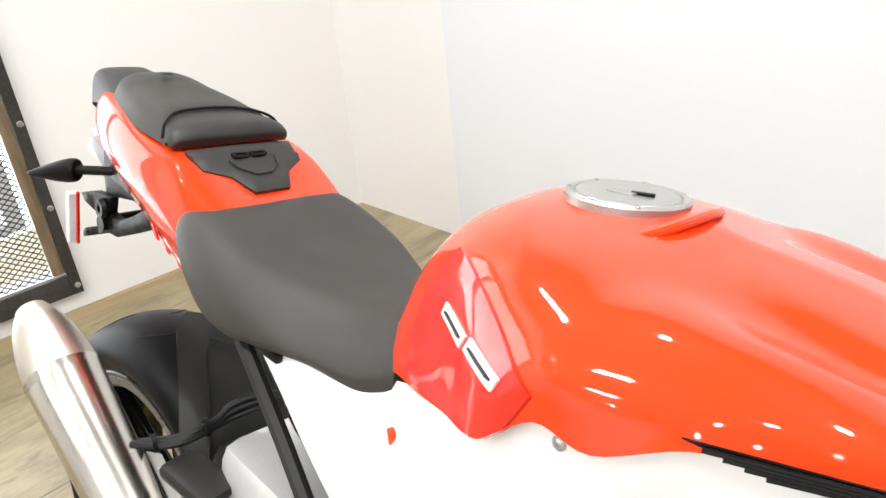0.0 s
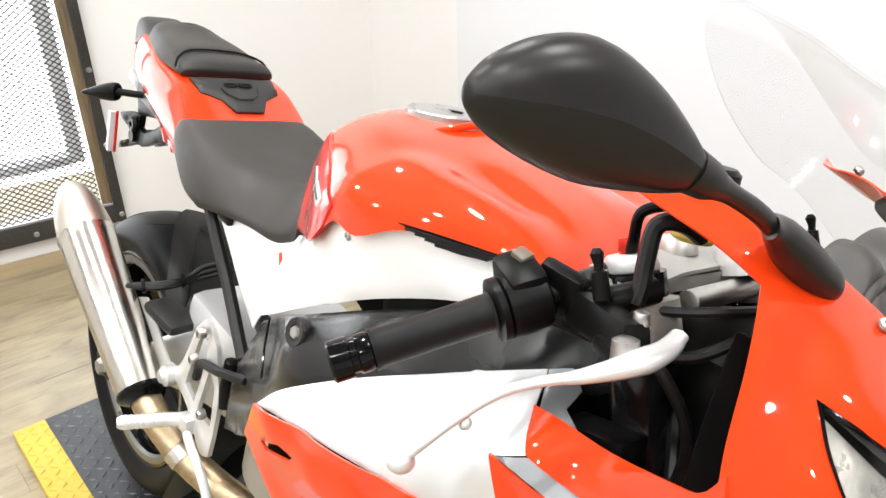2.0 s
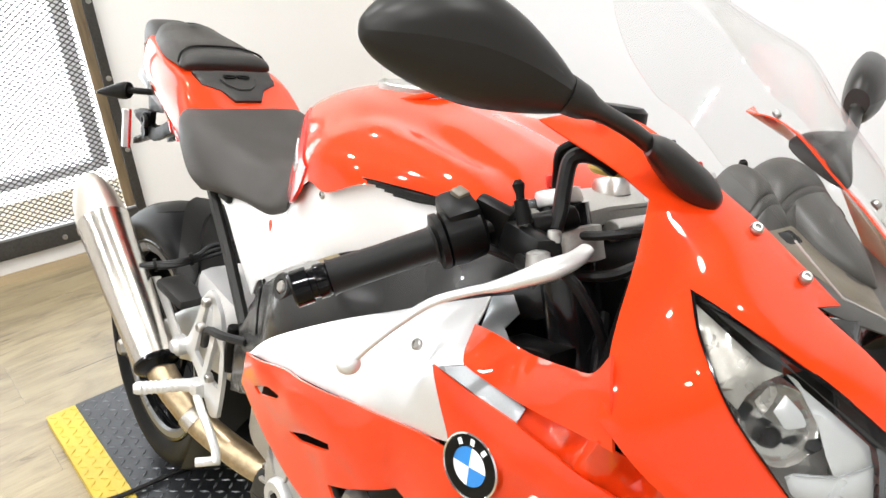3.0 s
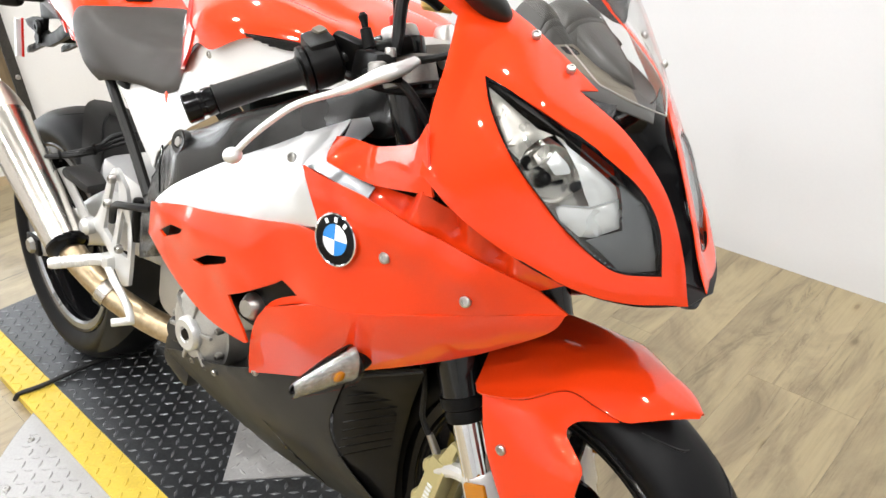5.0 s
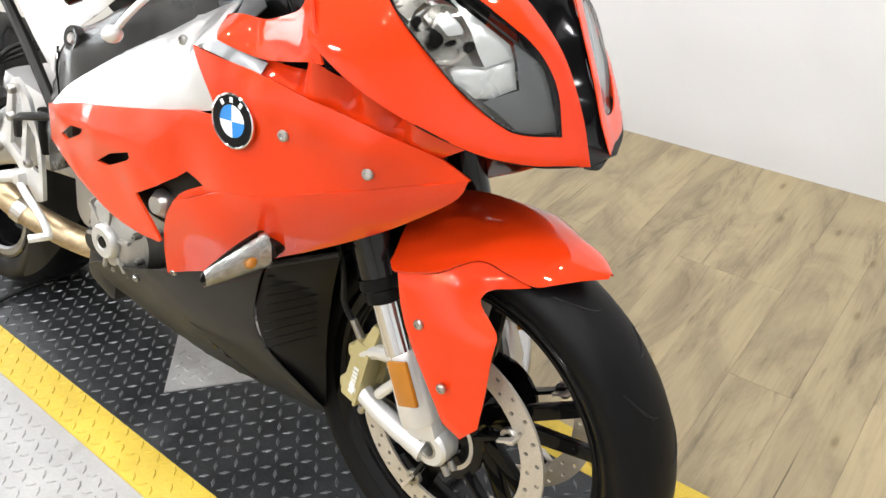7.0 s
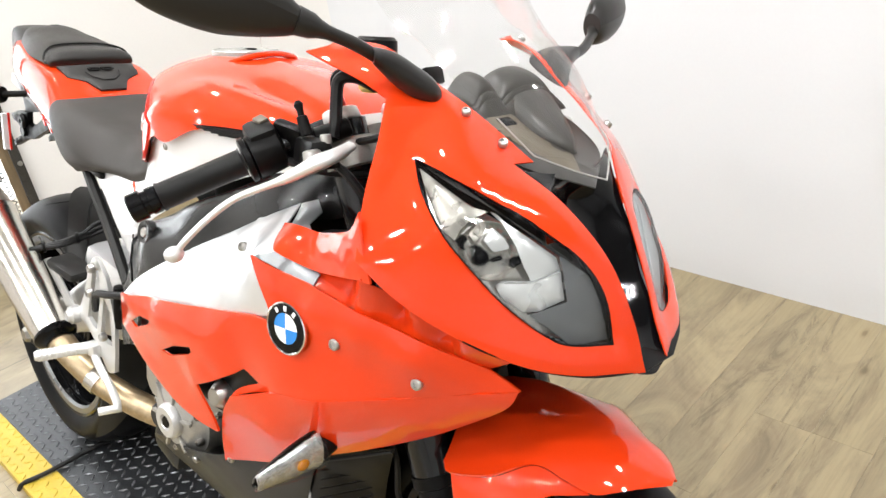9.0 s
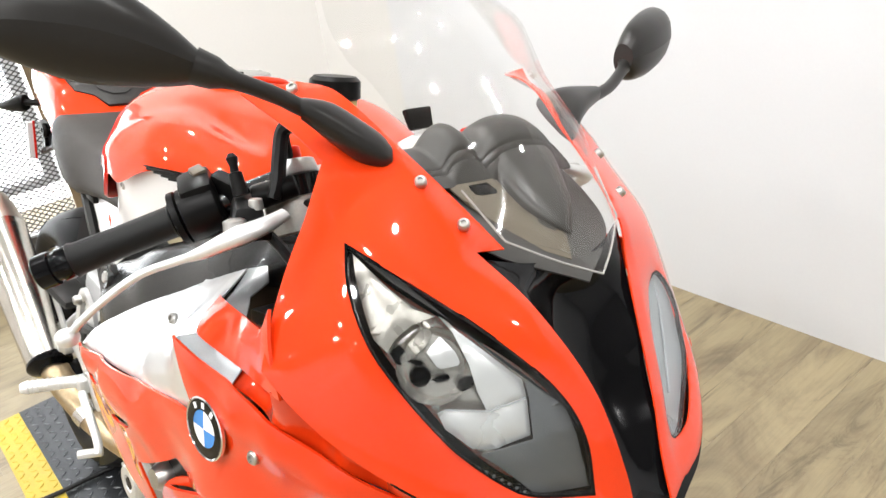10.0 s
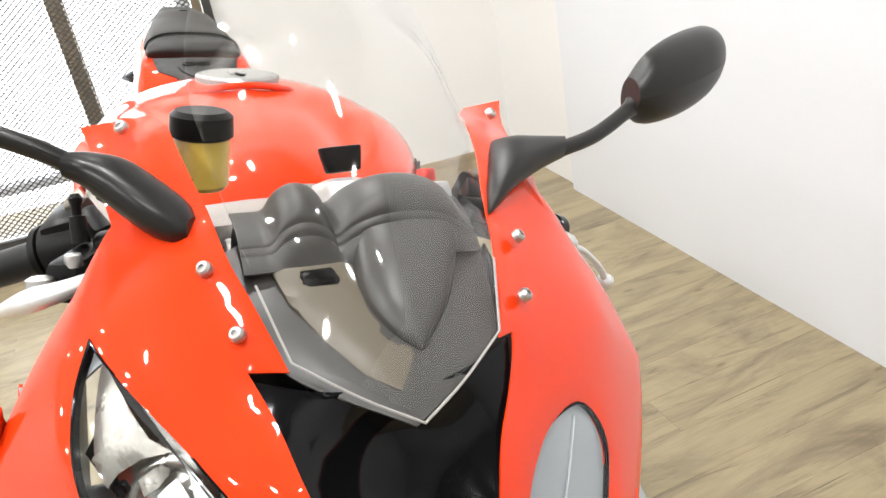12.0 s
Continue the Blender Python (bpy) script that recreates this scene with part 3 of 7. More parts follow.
# ---- service stand on the floor ----
def lugs(region, z, pitch=0.027, size=(0.024, 0.0075, 0.0022), turn=45.0):
    """Raised lozenges of tread plate over every spot where region(x, y) holds."""
    verts, faces = [], []
    x0, x1, y0, y1 = region[1]
    for i in range(int((x1 - x0) / pitch) + 1):
        for j in range(int((y1 - y0) / pitch) + 1):
            x, y = x0 + (i + 0.5) * pitch, y0 + (j + 0.5) * pitch
            if not region[0](x, y):
                continue
            a = radians(turn + (90 if (i + j) % 2 else 0))
            c, s = math.cos(a), math.sin(a)
            n = len(verts)
            for (l, w, h) in ((-0.5, 0, 0), (0, -0.5, 0), (0.5, 0, 0), (0, 0.5, 0), (-0.28, 0, 1), (0, -0.2, 1), (0.28, 0, 1), (0, 0.2, 1)):
                p, q = l * size[0], w * size[1]
                verts.append((x + p * c - q * s, y + p * s + q * c, z + h * size[2]))
            faces += [(n, n + 1, n + 5, n + 4), (n + 1, n + 2, n + 6, n + 5), (n + 2, n + 3, n + 7, n + 6), (n + 3, n, n + 4, n + 7), (n + 4, n + 5, n + 6, n + 7)]
    return verts, faces


def lug_part(name, region, z, mat, parent, **kw):
    verts, faces = lugs(region, z, **kw)
    me = bpy.data.meshes.new(name)
    me.from_pydata(verts, [], faces)
    me.materials.append(mat)
    ob = tagged(new(name, me), kind="stuff")
    ob.parent = parent


def prism(bm, poly, z0, z1, bevel=0.0):
    low, top = [bm.verts.new((x, y, z0)) for x, y in poly], [bm.verts.new((x, y, z1)) for x, y in poly]
    n = len(poly)
    cap = bm.faces.new(top)
    bm.faces.new(low[::-1])
    for i in range(n):
        bm.faces.new((low[i], low[(i + 1) % n], top[(i + 1) % n], top[i]))
    if bevel:
        bmesh.ops.bevel(bm, geom=list(cap.edges), offset=bevel, segments=2, affect="EDGES")
    return bm


DECK = dict(rear=-0.385, front=2.05, right=-0.237, left=0.345, stripe=0.078)


def deck_half(x, w):
    """Half-width of the stand's deck: it narrows towards its front end."""
    return w if x < 1.79 else w - (x - 1.79) * 0.42


def stand():
    d = DECK
    mid, half = (d["right"] + d["left"]) / 2, (d["left"] - d["right"]) / 2
    deck = tagged(empty("service_stand", pose(0, 0, 0)), "low service stand of black tread plate with yellow painted edges", "stand")
    xs = (d["rear"], 1.79, d["front"])
    inner = [(x, mid - deck_half(x, half) + d["stripe"]) for x in xs]
    poly = inner + [(x, 2 * mid - y) for x, y in inner[::-1]]
    part("deck_plate", prism(bmesh.new(), poly, FLOOR_Z, 0.0, 0.001), TREAD_BLACK, deck, smooth=False)
    lug_part("tread_lug", (lambda x, y: abs(y - mid) < deck_half(x, half) - d["stripe"] - 0.008, (d["rear"] + 0.01, d["front"], d["right"], d["left"])), 0.0, TREAD_LUG, deck)
    for sgn in (-1, 1):
        a = [(x, mid + sgn * (deck_half(x, half) - d["stripe"] + 0.0005)) for x in xs]
        b = [(x, mid + sgn * deck_half(x, half)) for x in xs]
        part("yellow_edge", prism(bmesh.new(), a + b[::-1], FLOOR_Z, 0.0005, 0.002), TREAD_YELLOW, deck, "yellow painted tread plate edge", smooth=False)
        lug_part("edge_lug", (lambda x, y: sgn * (y - mid) > deck_half(x, half) - d["stripe"] + 0.008 and abs(y - mid) < deck_half(x, half) - 0.008, (d["rear"] + 0.01, d["front"], d["right"], d["left"])), 0.0005, TREAD_YELLOW, deck)
    # square tread plate let into the deck
    c, r = (0.714, 0.075), 0.135
    sq = tagged(empty("cover_plate", pose(0, 0, 0)), "small square plate of bare grey tread metal on the stand", "plate")
    part("plate", prism(bmesh.new(), [(c[0], c[1] - r), (c[0] + r, c[1]), (c[0], c[1] + r), (c[0] - r, c[1])], 0.0005, 0.0045, 0.001), TREAD_GREY, sq, smooth=False)
    lug_part("plate_lug", (lambda x, y: abs(x - c[0]) + abs(y - c[1]) < r - 0.012, (c[0] - r, c[0] + r, c[1] - r, c[1] + r)), 0.0045, TREAD_GREY, sq, turn=0.0)
    # round turntable plate under the stand
    tt = tagged(empty("turntable", pose(0, 0, 0)), "round grey tread plate turntable under the stand", "turntable")
    cx, cy, rad = 0.70, 0.14, 0.665
    bm = bmesh.new()
    lathe(bm, [(0.0, -0.006), (rad - 0.004, -0.006), (rad, -0.009), (rad, FLOOR_Z + 0.0005)], (cx, cy, 0), (0, 0, 1), 96)
    part("disc", bm, TREAD_GREY, tt)
    lug_part("disc_lug", (lambda x, y: (x - cx) ** 2 + (y - cy) ** 2 < (rad - 0.03) ** 2 and (y < d["right"] - 0.01 or y > d["left"] + 0.01), (cx - rad, cx + rad, cy - rad, cy + rad)), -0.006, TREAD_GREY, tt)
    base = None
    for k in range(12):
        a = radians(195 + 14 * k)
        if base is None:
            base = ob = part("bolt", bolt_head(bmesh.new(), (0, 0, 0), (0, 0, 1), 0.008, 0.004), BOLT, tt)
        else:
            ob = new("bolt", base.data)
            ob.parent = tt
        ob.location = (cx + (rad - 0.05) * math.cos(a), cy + (rad - 0.05) * math.sin(a), -0.005)


stand()


def strap(points, r=0.006):
    bm = tube(bmesh.new(), spline(points, 8), r, 10)
    return tagged(finish("strap", bm, CABLE), "black rubber tie cord lying across the stand", "strap", group="tie cords")


strap([(0.05, -0.245, -0.018), (0.07, -0.232, 0.004), (0.09, -0.18, 0.0085), (0.105, -0.05, 0.0085), (0.13, 0.02, 0.0085), (0.16, 0.06, 0.0085)])
strap([(1.31, -0.25, -0.018), (1.325, -0.232, 0.005), (1.335, -0.16, 0.0085), (1.345, -0.05, 0.0085), (1.35, 0.03, 0.0085), (1.35, 0.3, 0.0085)])


def ceiling_lamp(x, y):
    """A recessed downlight: ring, bowl and its light."""
    lamp = tagged(empty("ceiling_light", pose(x, y, CEILING_Z)), "round white ceiling spotlight", "lamp", group="ceiling lights")
    part("ring", lathe(bmesh.new(), [(0.075, 0.0), (0.105, -0.004), (0.108, -0.012), (0.085, -0.016), (0.075, -0.010)], (0, 0, 0), (0, 0, 1), 32, True), PANEL_WHITE, lamp)
    data = bpy.data.lights.new("bulb", "AREA")
    data.shape, data.size, data.energy, data.color = "DISK", 0.115, LAMP_POWER, (1.0, 0.995, 0.99)
    ob = new("bulb", data)
    ob.location = (0, 0, -0.02)
    ob.parent = lamp


for lx, ly in LAMPS:
    ceiling_lamp(lx, ly)


# ---- motorcycle: x forward, y to its left, z up, leaning on its side ----
LEAN_DEG = 13.0
bike = tagged(empty("motorcycle", pose(0, 0, 0, -LEAN_DEG, 0, 0)), "red and white sport motorcycle leaning on the service stand", "motorcycle")


def P(name, bm, mat, parent=None, label="", **kw):
    return part(name, bm, mat, parent or bike, label, **kw)


def bolts(parent, spots, normal, r=0.0055, name="bolt", both=False):
    for s in spots:
        for f in ((1, -1) if both else (1,)):
            P(name, bolt_head(bmesh.new(), (s[0], s[1] * f, s[2]), (normal[0], normal[1] * f, normal[2]), r), BOLT, parent)


def mirrored(pts):
    return [(q[0], -q[1], *q[2:]) for q in pts]


# -- wheels --
def ring_with_holes(bm, centre, r0, r1, y, thick, rows, hole):
    """A flat drilled ring in the plane of the wheel."""
    def circle(cx, cz, r, n):
        return [(cx + r * math.cos(2 * math.pi * k / n), y, cz + r * math.sin(2 * math.pi * k / n)) for k in range(n)]
    cx, _, cz = centre
    holes = [circle(cx, cz, r0, 60)]
    for rad, count, turn in rows:
        for k in range(count):
            a = 2 * math.pi * (k + turn) / count
            holes.append(circle(cx + rad * math.cos(a), cz + rad * math.sin(a), hole, 8))
    return sheet(bm, circle(cx, cz, r1, 90), (0, -1, 0), holes=[[(*q, 1) for q in h] for h in holes], thick=thick, step=0.009, roll=0.0004)


def wheel(name, centre, tyre_r, tyre_w, rim_r, disc_y, disc_r):
    hub = empty(name, Matrix.Translation(centre))
    hub.parent = bike
    w = tyre_w / 2
    crown = tyre_r - rim_r
    prof = [(rim_r + 0.004, -w * 0.66), (rim_r + 0.014, -w * 0.80), (rim_r + crown * 0.40, -w * 0.97), (rim_r + crown * 0.58, -w * 0.99), (rim_r + crown * 0.76, -w * 0.86),
            (rim_r + crown * 0.90, -w * 0.60), (rim_r + crown * 0.975, -w * 0.30), (tyre_r, 0)]
    prof = [(q.x, q.y) for q in spline([(r, h, 0) for r, h in prof + [(r, -h) for r, h in prof[-2::-1]]], 3)]
    prof += [(rim_r - 0.012, w * 0.60), (rim_r - 0.012, -w * 0.60)]
    body = lathe(bmesh.new(), prof, (0, 0, 0), (0, 1, 0), 96, True)
    skin = surface_of(body)
    P("tyre", body, RUBBER, hub, "black rubber road tyre")
    rw = w * 0.86
    rim = [(rim_r + 0.014, -rw), (rim_r + 0.017, -rw + 0.002), (rim_r + 0.017, -rw + 0.006), (rim_r - 0.004, -rw + 0.010), (rim_r - 0.012, -rw * 0.6), (rim_r - 0.014, -rw * 0.3), (rim_r - 0.014, rw * 0.3), (rim_r - 0.012, rw * 0.6),
           (rim_r - 0.004, rw - 0.010), (rim_r + 0.017, rw - 0.006), (rim_r + 0.017, rw - 0.002), (rim_r + 0.014, rw), (rim_r + 0.007, rw - 0.002), (rim_r - 0.014, rw * 0.62), (rim_r - 0.019, 0), (rim_r - 0.014, -rw * 0.62), (rim_r + 0.007, -rw + 0.002)]
    P("rim", lathe(bmesh.new(), rim, (0, 0, 0), (0, 1, 0), 96, True), PIANO, hub, "gloss black cast rim")
    P("hub", lathe(bmesh.new(), [(0.012, -0.055), (0.030, -0.055), (0.036, -0.045), (0.030, -0.02), (0.030, 0.02), (0.036, 0.045), (0.030, 0.055), (0.012, 0.055)], (0, 0, 0), (0, 1, 0), 32, True), PIANO, hub)
    for k in range(10):
        a = 2 * math.pi * (k // 2) / 5 + (0.17 if k % 2 else -0.17) + 0.35
        d0, d1 = a + (-0.12 if k % 2 else 0.12), a
        p0 = Vector((0.028 * math.cos(d0), 0, 0.028 * math.sin(d0)))
        p1 = Vector(((rim_r - 0.016) * math.cos(d1), 0, (rim_r - 0.016) * math.sin(d1)))
        m = Matrix.Translation((p0 + p1) / 2) @ (p1 - p0).to_track_quat("Z", "Y").to_matrix().to_4x4()
        P("spoke", block(bmesh.new(), (0.015, 0.028, (p1 - p0).length + 0.01), m, 0.004, (0.9, 0.7)), PIANO, hub)
    for s in disc_y:
        ring = P("brake_disc", ring_with_holes(bmesh.new(), (0, 0, 0), disc_r - 0.034, disc_r, s, 0.0045, ((disc_r - 0.009, 30, 0.0), (disc_r - 0.024, 30, 0.5)), 0.0036), DISC, hub, "drilled steel brake disc")
        P("disc_carrier", lathe(bmesh.new(), [(0.032, s - 0.004), (0.066, s - 0.003), (0.066, s + 0.003), (0.032, s + 0.004)], (0, 0, 0), (0, 1, 0), 40, True), PIANO, hub)
        for k in range(5):
            a = 2 * math.pi * k / 5 + 0.5
            c = Vector((math.cos(a), 0, math.sin(a)))
            m = Matrix.Translation(c * 0.092 + Vector((0, s, 0))) @ c.to_track_quat("Z", "Y").to_matrix().to_4x4()
            P("carrier_arm", block(bmesh.new(), (0.020, 0.006, 0.065), m, 0.002, (0.75, 1)), PIANO, hub)
            P("disc_tab", block(bmesh.new(), (0.030, 0.0042, 0.030), Matrix.Translation(c * (disc_r - 0.040) + Vector((0, s - math.copysign(0.0003, s), 0))) @ c.to_track_quat("Z", "Y").to_matrix().to_4x4(), 0.0015, (1.25, 1)), DISC, hub)
            out = math.copysign(1, s)
            P("bobbin", lathe(bmesh.new(), [(0.004, out * 0.002), (0.006, out * 0.0045), (0.0115, out * 0.0045), (0.0125, out * 0.003), (0.0125, -out * 0.003)], c * (disc_r - 0.043) + Vector((0, s, 0)), (0, 1, 0), 20), BOLT, hub)
    # tread grooves: slim dark cuts swept across the shoulder
    for k in range(13):
        for f in (-1, 1):
            a0 = 2 * math.pi * (k + (0.5 if f > 0 else 0)) / 13
            run = []
            for i in range(6):
                t = i / 5
                y = f * w * (0.12 + 0.62 * t)
                r = tyre_r - crown * (0.34 * (abs(y) / w) ** 2.6) * 0.62 - 0.0010
                a = a0 + 0.16 * t * t
                at, out, _, _ = skin.find_nearest(Vector((r * math.cos(a), y, r * math.sin(a))))
                out = out if out.dot(at) > 0 else -out
                run.append(at - out * 0.0012)
            P("tread_groove", tube(bmesh.new(), run, [0.0008, 0.0017, 0.0020, 0.0020, 0.0015, 0.0006], 6), CABLE, hub)
    return hub


FW, RW = (1.455, 0, 0.300), (0.035, 0, 0.318)
front = wheel("front_wheel", FW, 0.300, 0.120, 0.224, (-0.068, 0.068), 0.160)
rear = wheel("rear_wheel", RW, 0.320, 0.190, 0.222, (0.085,), 0.110)
# thin paler ring put on for the bright glint of the rim's lip
P("rim_lip", lathe(bmesh.new(), [(0.210, -0.0735), (0.216, -0.0795), (0.229, -0.0805), (0.231, -0.0770), (0.222, -0.0700)], (0, 0, 0), (0, 1, 0), 72, True), RIM_LIP, rear)
P("abs_ring", lathe(bmesh.new(), [(0.046, -0.0705), (0.052, -0.0705), (0.052, -0.0725), (0.046, -0.0725)], (0, 0, 0), (0, 1, 0), 40, True), DISC, front)


# -- front fork --
def fork_at(z, y):
    return Vector((1.452 - (z - 0.301) * 0.40, y, z))


def FORK_TOP(f, up):
    """A point on the fork's axis above its upper end."""
    return Vector((1.212 - 0.36 * up, f * 0.119, 0.955 + 0.93 * up))


for f in (-1, 1):
    y = f * 0.105
    leg = empty("fork_leg")
    leg.parent = bike
    P("outer_tube", rod(bmesh.new(), fork_at(0.520, y), FORK_TOP(f, 0), 0.0285, 0.0285, 28), FORK, leg, "black fork outer tube")
    P("dust_collar", lathe(bmesh.new(), [(0.022, -0.018), (0.0275, -0.016), (0.0285, -0.008), (0.027, 0.0), (0.031, 0.003), (0.031, 0.018)], fork_at(0.515, y), fork_at(1, y) - fork_at(0, y), 32), BLACK, leg)
    P("stanchion", rod(bmesh.new(), fork_at(0.36, y), fork_at(0.525, y), 0.0215, 0.0215, 28), CHROME, leg, "polished chrome stanchion")
    P("fork_cap", rod(bmesh.new(), FORK_TOP(f, 0), FORK_TOP(f, 0.016), 0.024, 0.022, 24, 0.003), ALU, leg)
    P("adjuster", rod(bmesh.new(), FORK_TOP(f, 0.016), FORK_TOP(f, 0.030), 0.010, 0.0095, 18, 0.002), RED_ANODISED, leg, "red anodised adjuster")
    fy = f * 0.100
    P("foot_tube", rod(bmesh.new(), fork_at(0.335, fy), fork_at(0.435, fy), 0.029, 0.0265, 24, 0.004), LEVER, leg, "cast aluminium fork foot")
    P("axle_clamp", lathe(bmesh.new(), [(0.0155, -0.018), (0.026, -0.018), (0.030, -0.013), (0.030, 0.013), (0.027, 0.018), (0.0155, 0.018)], (1.455, f * 0.090, 0.301), (0, 1, 0), 28), LEVER, leg)
    P("axle_end", lathe(bmesh.new(), [(0.0, -0.030), (0.0112, -0.030), (0.0112, 0.002), (0.0125, 0.004), (0.0155, 0.004), (0.0160, 0.001), (0.0160, -0.020)], (1.455, f * 0.105, 0.301), (0, f, 0), 24), BOLT, leg, "hollow steel axle end")
    for dz in (-0.012, 0.012):
        P("pinch_bolt", rod(bmesh.new(), (1.478, f * (0.090 + dz * 0.6), 0.276 + abs(dz) * 0.2), (1.486, f * (0.090 + dz * 0.6), 0.266), 0.0055, 0.005, 10), BOLT, leg)
    bm = block(bmesh.new(), (0.052, 0.030, 0.075), Matrix.Translation(fork_at(0.345, f * 0.096)) @ pose(0, 0, 0, 0, -22, 0), 0.008)
    P("foot_web", bm, LEVER, leg)
    arm = bmesh.new()
    tube(arm, spline([(1.448, f * 0.100, 0.290), (1.40, f * 0.102, 0.300), (1.345, f * 0.104, 0.322), (1.315, f * 0.105, 0.345)], 4), [0.020, 0.018, 0.017, 0.016, 0.016, 0.015, 0.015, 0.014, 0.014, 0.014, 0.013, 0.013, 0.012], 12)
    P("caliper_bracket", arm, LEVER, leg)
    bm = tube(bmesh.new(), [(1.415, f * 0.110, 0.425), (1.365, f * 0.108, 0.415), (1.335, f * 0.106, 0.40)], 0.011, 10)
    P("upper_bracket", bm, LEVER, leg)
    bm = tube(bmesh.new(), [(1.40, f * 0.108, 0.385), (1.365, f * 0.108, 0.345)], 0.008, 10)
    P("bracket_strut", bm, LEVER, leg)
    # brake caliper
    cal = empty("brake_caliper")
    cal.parent = bike
    cm = Matrix.Translation((1.327, f * 0.086, 0.366)) @ pose(0, 0, 0, 0, 15, 0)
    P("caliper_body", block(bmesh.new(), (0.036, 0.034, 0.108), cm @ Matrix.Translation((0, f * 0.014, 0)), 0.005, (0.86, 0.95)), GOLD, cal, "gold anodised four-piston brake caliper")
    P("inner_half", block(bmesh.new(), (0.038, 0.026, 0.100), cm @ Matrix.Translation((0, -f * 0.030, 0)), 0.008), GOLD, cal)
    for dz in (-0.034, 0.030):
        P("piston_cap", lathe(bmesh.new(), [(0, 0.003), (0.012, 0.003), (0.015, 0.0), (0.015, -0.02)], cm @ Vector((-0.011, f * 0.026, dz)), (0, f, 0), 24), GOLD, cal)
    for dz in (-0.070, 0.068):
        P("bolt", rod(bmesh.new(), cm @ Vector((0.016, f * 0.012, dz * 0.86)), cm @ Vector((0.016, f * 0.012, dz * 1.1)), 0.007, 0.006, 12), BOLT, cal)
    bm = bmesh.new()
    for k in range(7):
        block(bm, (0.009, 0.001, 0.0045), cm @ Matrix.Translation((0.001, f * 0.0314, -0.036 + k * 0.0075)))
    P("marking", bm, BADGE_WHITE, cal)
    P("caliper_lug", block(bmesh.new(), (0.024, 0.016, 0.056), cm @ Matrix.Translation((0.007, f * 0.020, 0.066)) @ pose(0, 0, 0, 0, 8, 0), 0.006, (0.6, 0.8)), GOLD, cal)
    P("caliper_rib", block(bmesh.new(), (0.006, 0.006, 0.100), cm @ Matrix.Translation((0.0135, f * 0.031, -0.004)), 0.002), GOLD, cal)
    # reflector on the foot
    ref = P("reflector", block(bmesh.new(), (0.034, 0.007, 0.064), Matrix.Translation((1.428, f * 0.132, 0.406)) @ pose(0, 0, 0, 0, -22, 0), 0.003), AMBER, leg, "amber side reflector")
    P("brake_hose", tube(bmesh.new(), spline([(1.318, f * 0.108, 0.435), (1.300, f * 0.112, 0.47), (1.305, f * 0.120, 0.53), (1.285, f * 0.125, 0.60), (1.24, f * 0.125, 0.68)], 6), 0.0042, 8), CABLE, leg)
    P("hose_fitting", rod(bmesh.new(), (1.326, f * 0.104, 0.418), (1.314, f * 0.109, 0.446), 0.0065, 0.005, 10), BOLT, leg)


# -- front mudguard --
def mudguard():
    top = empty("front_mudguard")
    top.parent = bike
    rows = []
    # centre line (x, z), then the crease at its side (x, half width, z) and how far the flank swings out
    for x, z, ex, half, low, flare in ((1.6265, 0.591, 1.6255, 0.004, 0.588, 0), (1.607, 0.598, 1.605, 0.032, 0.587, 0), (1.586, 0.605, 1.584, 0.054, 0.582, 0), (1.563, 0.612, 1.565, 0.066, 0.577, 0), (1.535, 0.618, 1.535, 0.078, 0.587, 0),
                                       (1.500, 0.622, 1.500, 0.090, 0.596, 0.3), (1.462, 0.624, 1.462, 0.120, 0.577, 0.9), (1.405, 0.622, 1.409, 0.131, 0.562, 1), (1.350, 0.613, 1.393, 0.125, 0.568, 1)):
        rows.append([(x + (ex - x) * t, -half * t, z - (z - low) * (g0 + (g1 - g0) * flare)) for t, g0, g1 in ((0, 0, 0), (0.35, 0.08, 0.10), (0.62, 0.32, 0.44), (0.84, 0.64, 0.82), (1, 1, 1))])
    P("arch", loft(bmesh.new(), rows, (5, 4), thick=0.003), RED, top, "glossy red painted mudguard")
    for f in (-1, 1):
        edge = [(1.409, -0.131, 0.561, 1), (1.425, -0.134, 0.500), (1.452, -0.130, 0.440), (1.490, -0.126, 0.372, 1), (1.516, -0.122, 0.358, 1), (1.540, -0.121, 0.386, 1), (1.552, -0.115, 0.520, 1), (1.546, -0.112, 0.530), (1.519, -0.104, 0.549),
                (1.517, -0.099, 0.560), (1.526, -0.091, 0.568), (1.545, -0.079, 0.572), (1.565, -0.066, 0.576, 1), (1.535, -0.0785, 0.586), (1.500, -0.0905, 0.595), (1.462, -0.1205, 0.576)]
        P("side_plate", sheet(bmesh.new(), edge, (0.1, -1, 0.15), inner=[(1.47, -0.133, 0.50), (1.49, -0.115, 0.560), (1.52, -0.121, 0.45)], mirror=f > 0, step=0.009, smooth=0.0003), RED, top)
        bolts(top, [(1.452, 0.1365 * f, 0.508), (1.490, 0.1325 * f, 0.430)], (0.1, f, 0), 0.0068)


mudguard()

# -- front cowl --
COWL = [(1.468, -0.073, 0.939, 1), (1.425, -0.088, 0.972), (1.36, -0.104, 1.012), (1.29, -0.120, 1.050), (1.240, -0.130, 1.054, 1), (1.229, -0.182, 1.044, 1), (1.302, -0.172, 1.019), (1.342, -0.166, 1.000, 1), (1.358, -0.194, 0.958), (1.374, -0.228, 0.908),
        (1.393, -0.256, 0.853, 1), (1.43, -0.238, 0.818), (1.475, -0.208, 0.785), (1.53, -0.158, 0.752), (1.57, -0.096, 0.733), (1.598, -0.033, 0.726, 1), (1.586, -0.043, 0.78), (1.560, -0.060, 0.848), (1.512, -0.081, 0.905), (1.461, -0.097, 0.939, 1)]
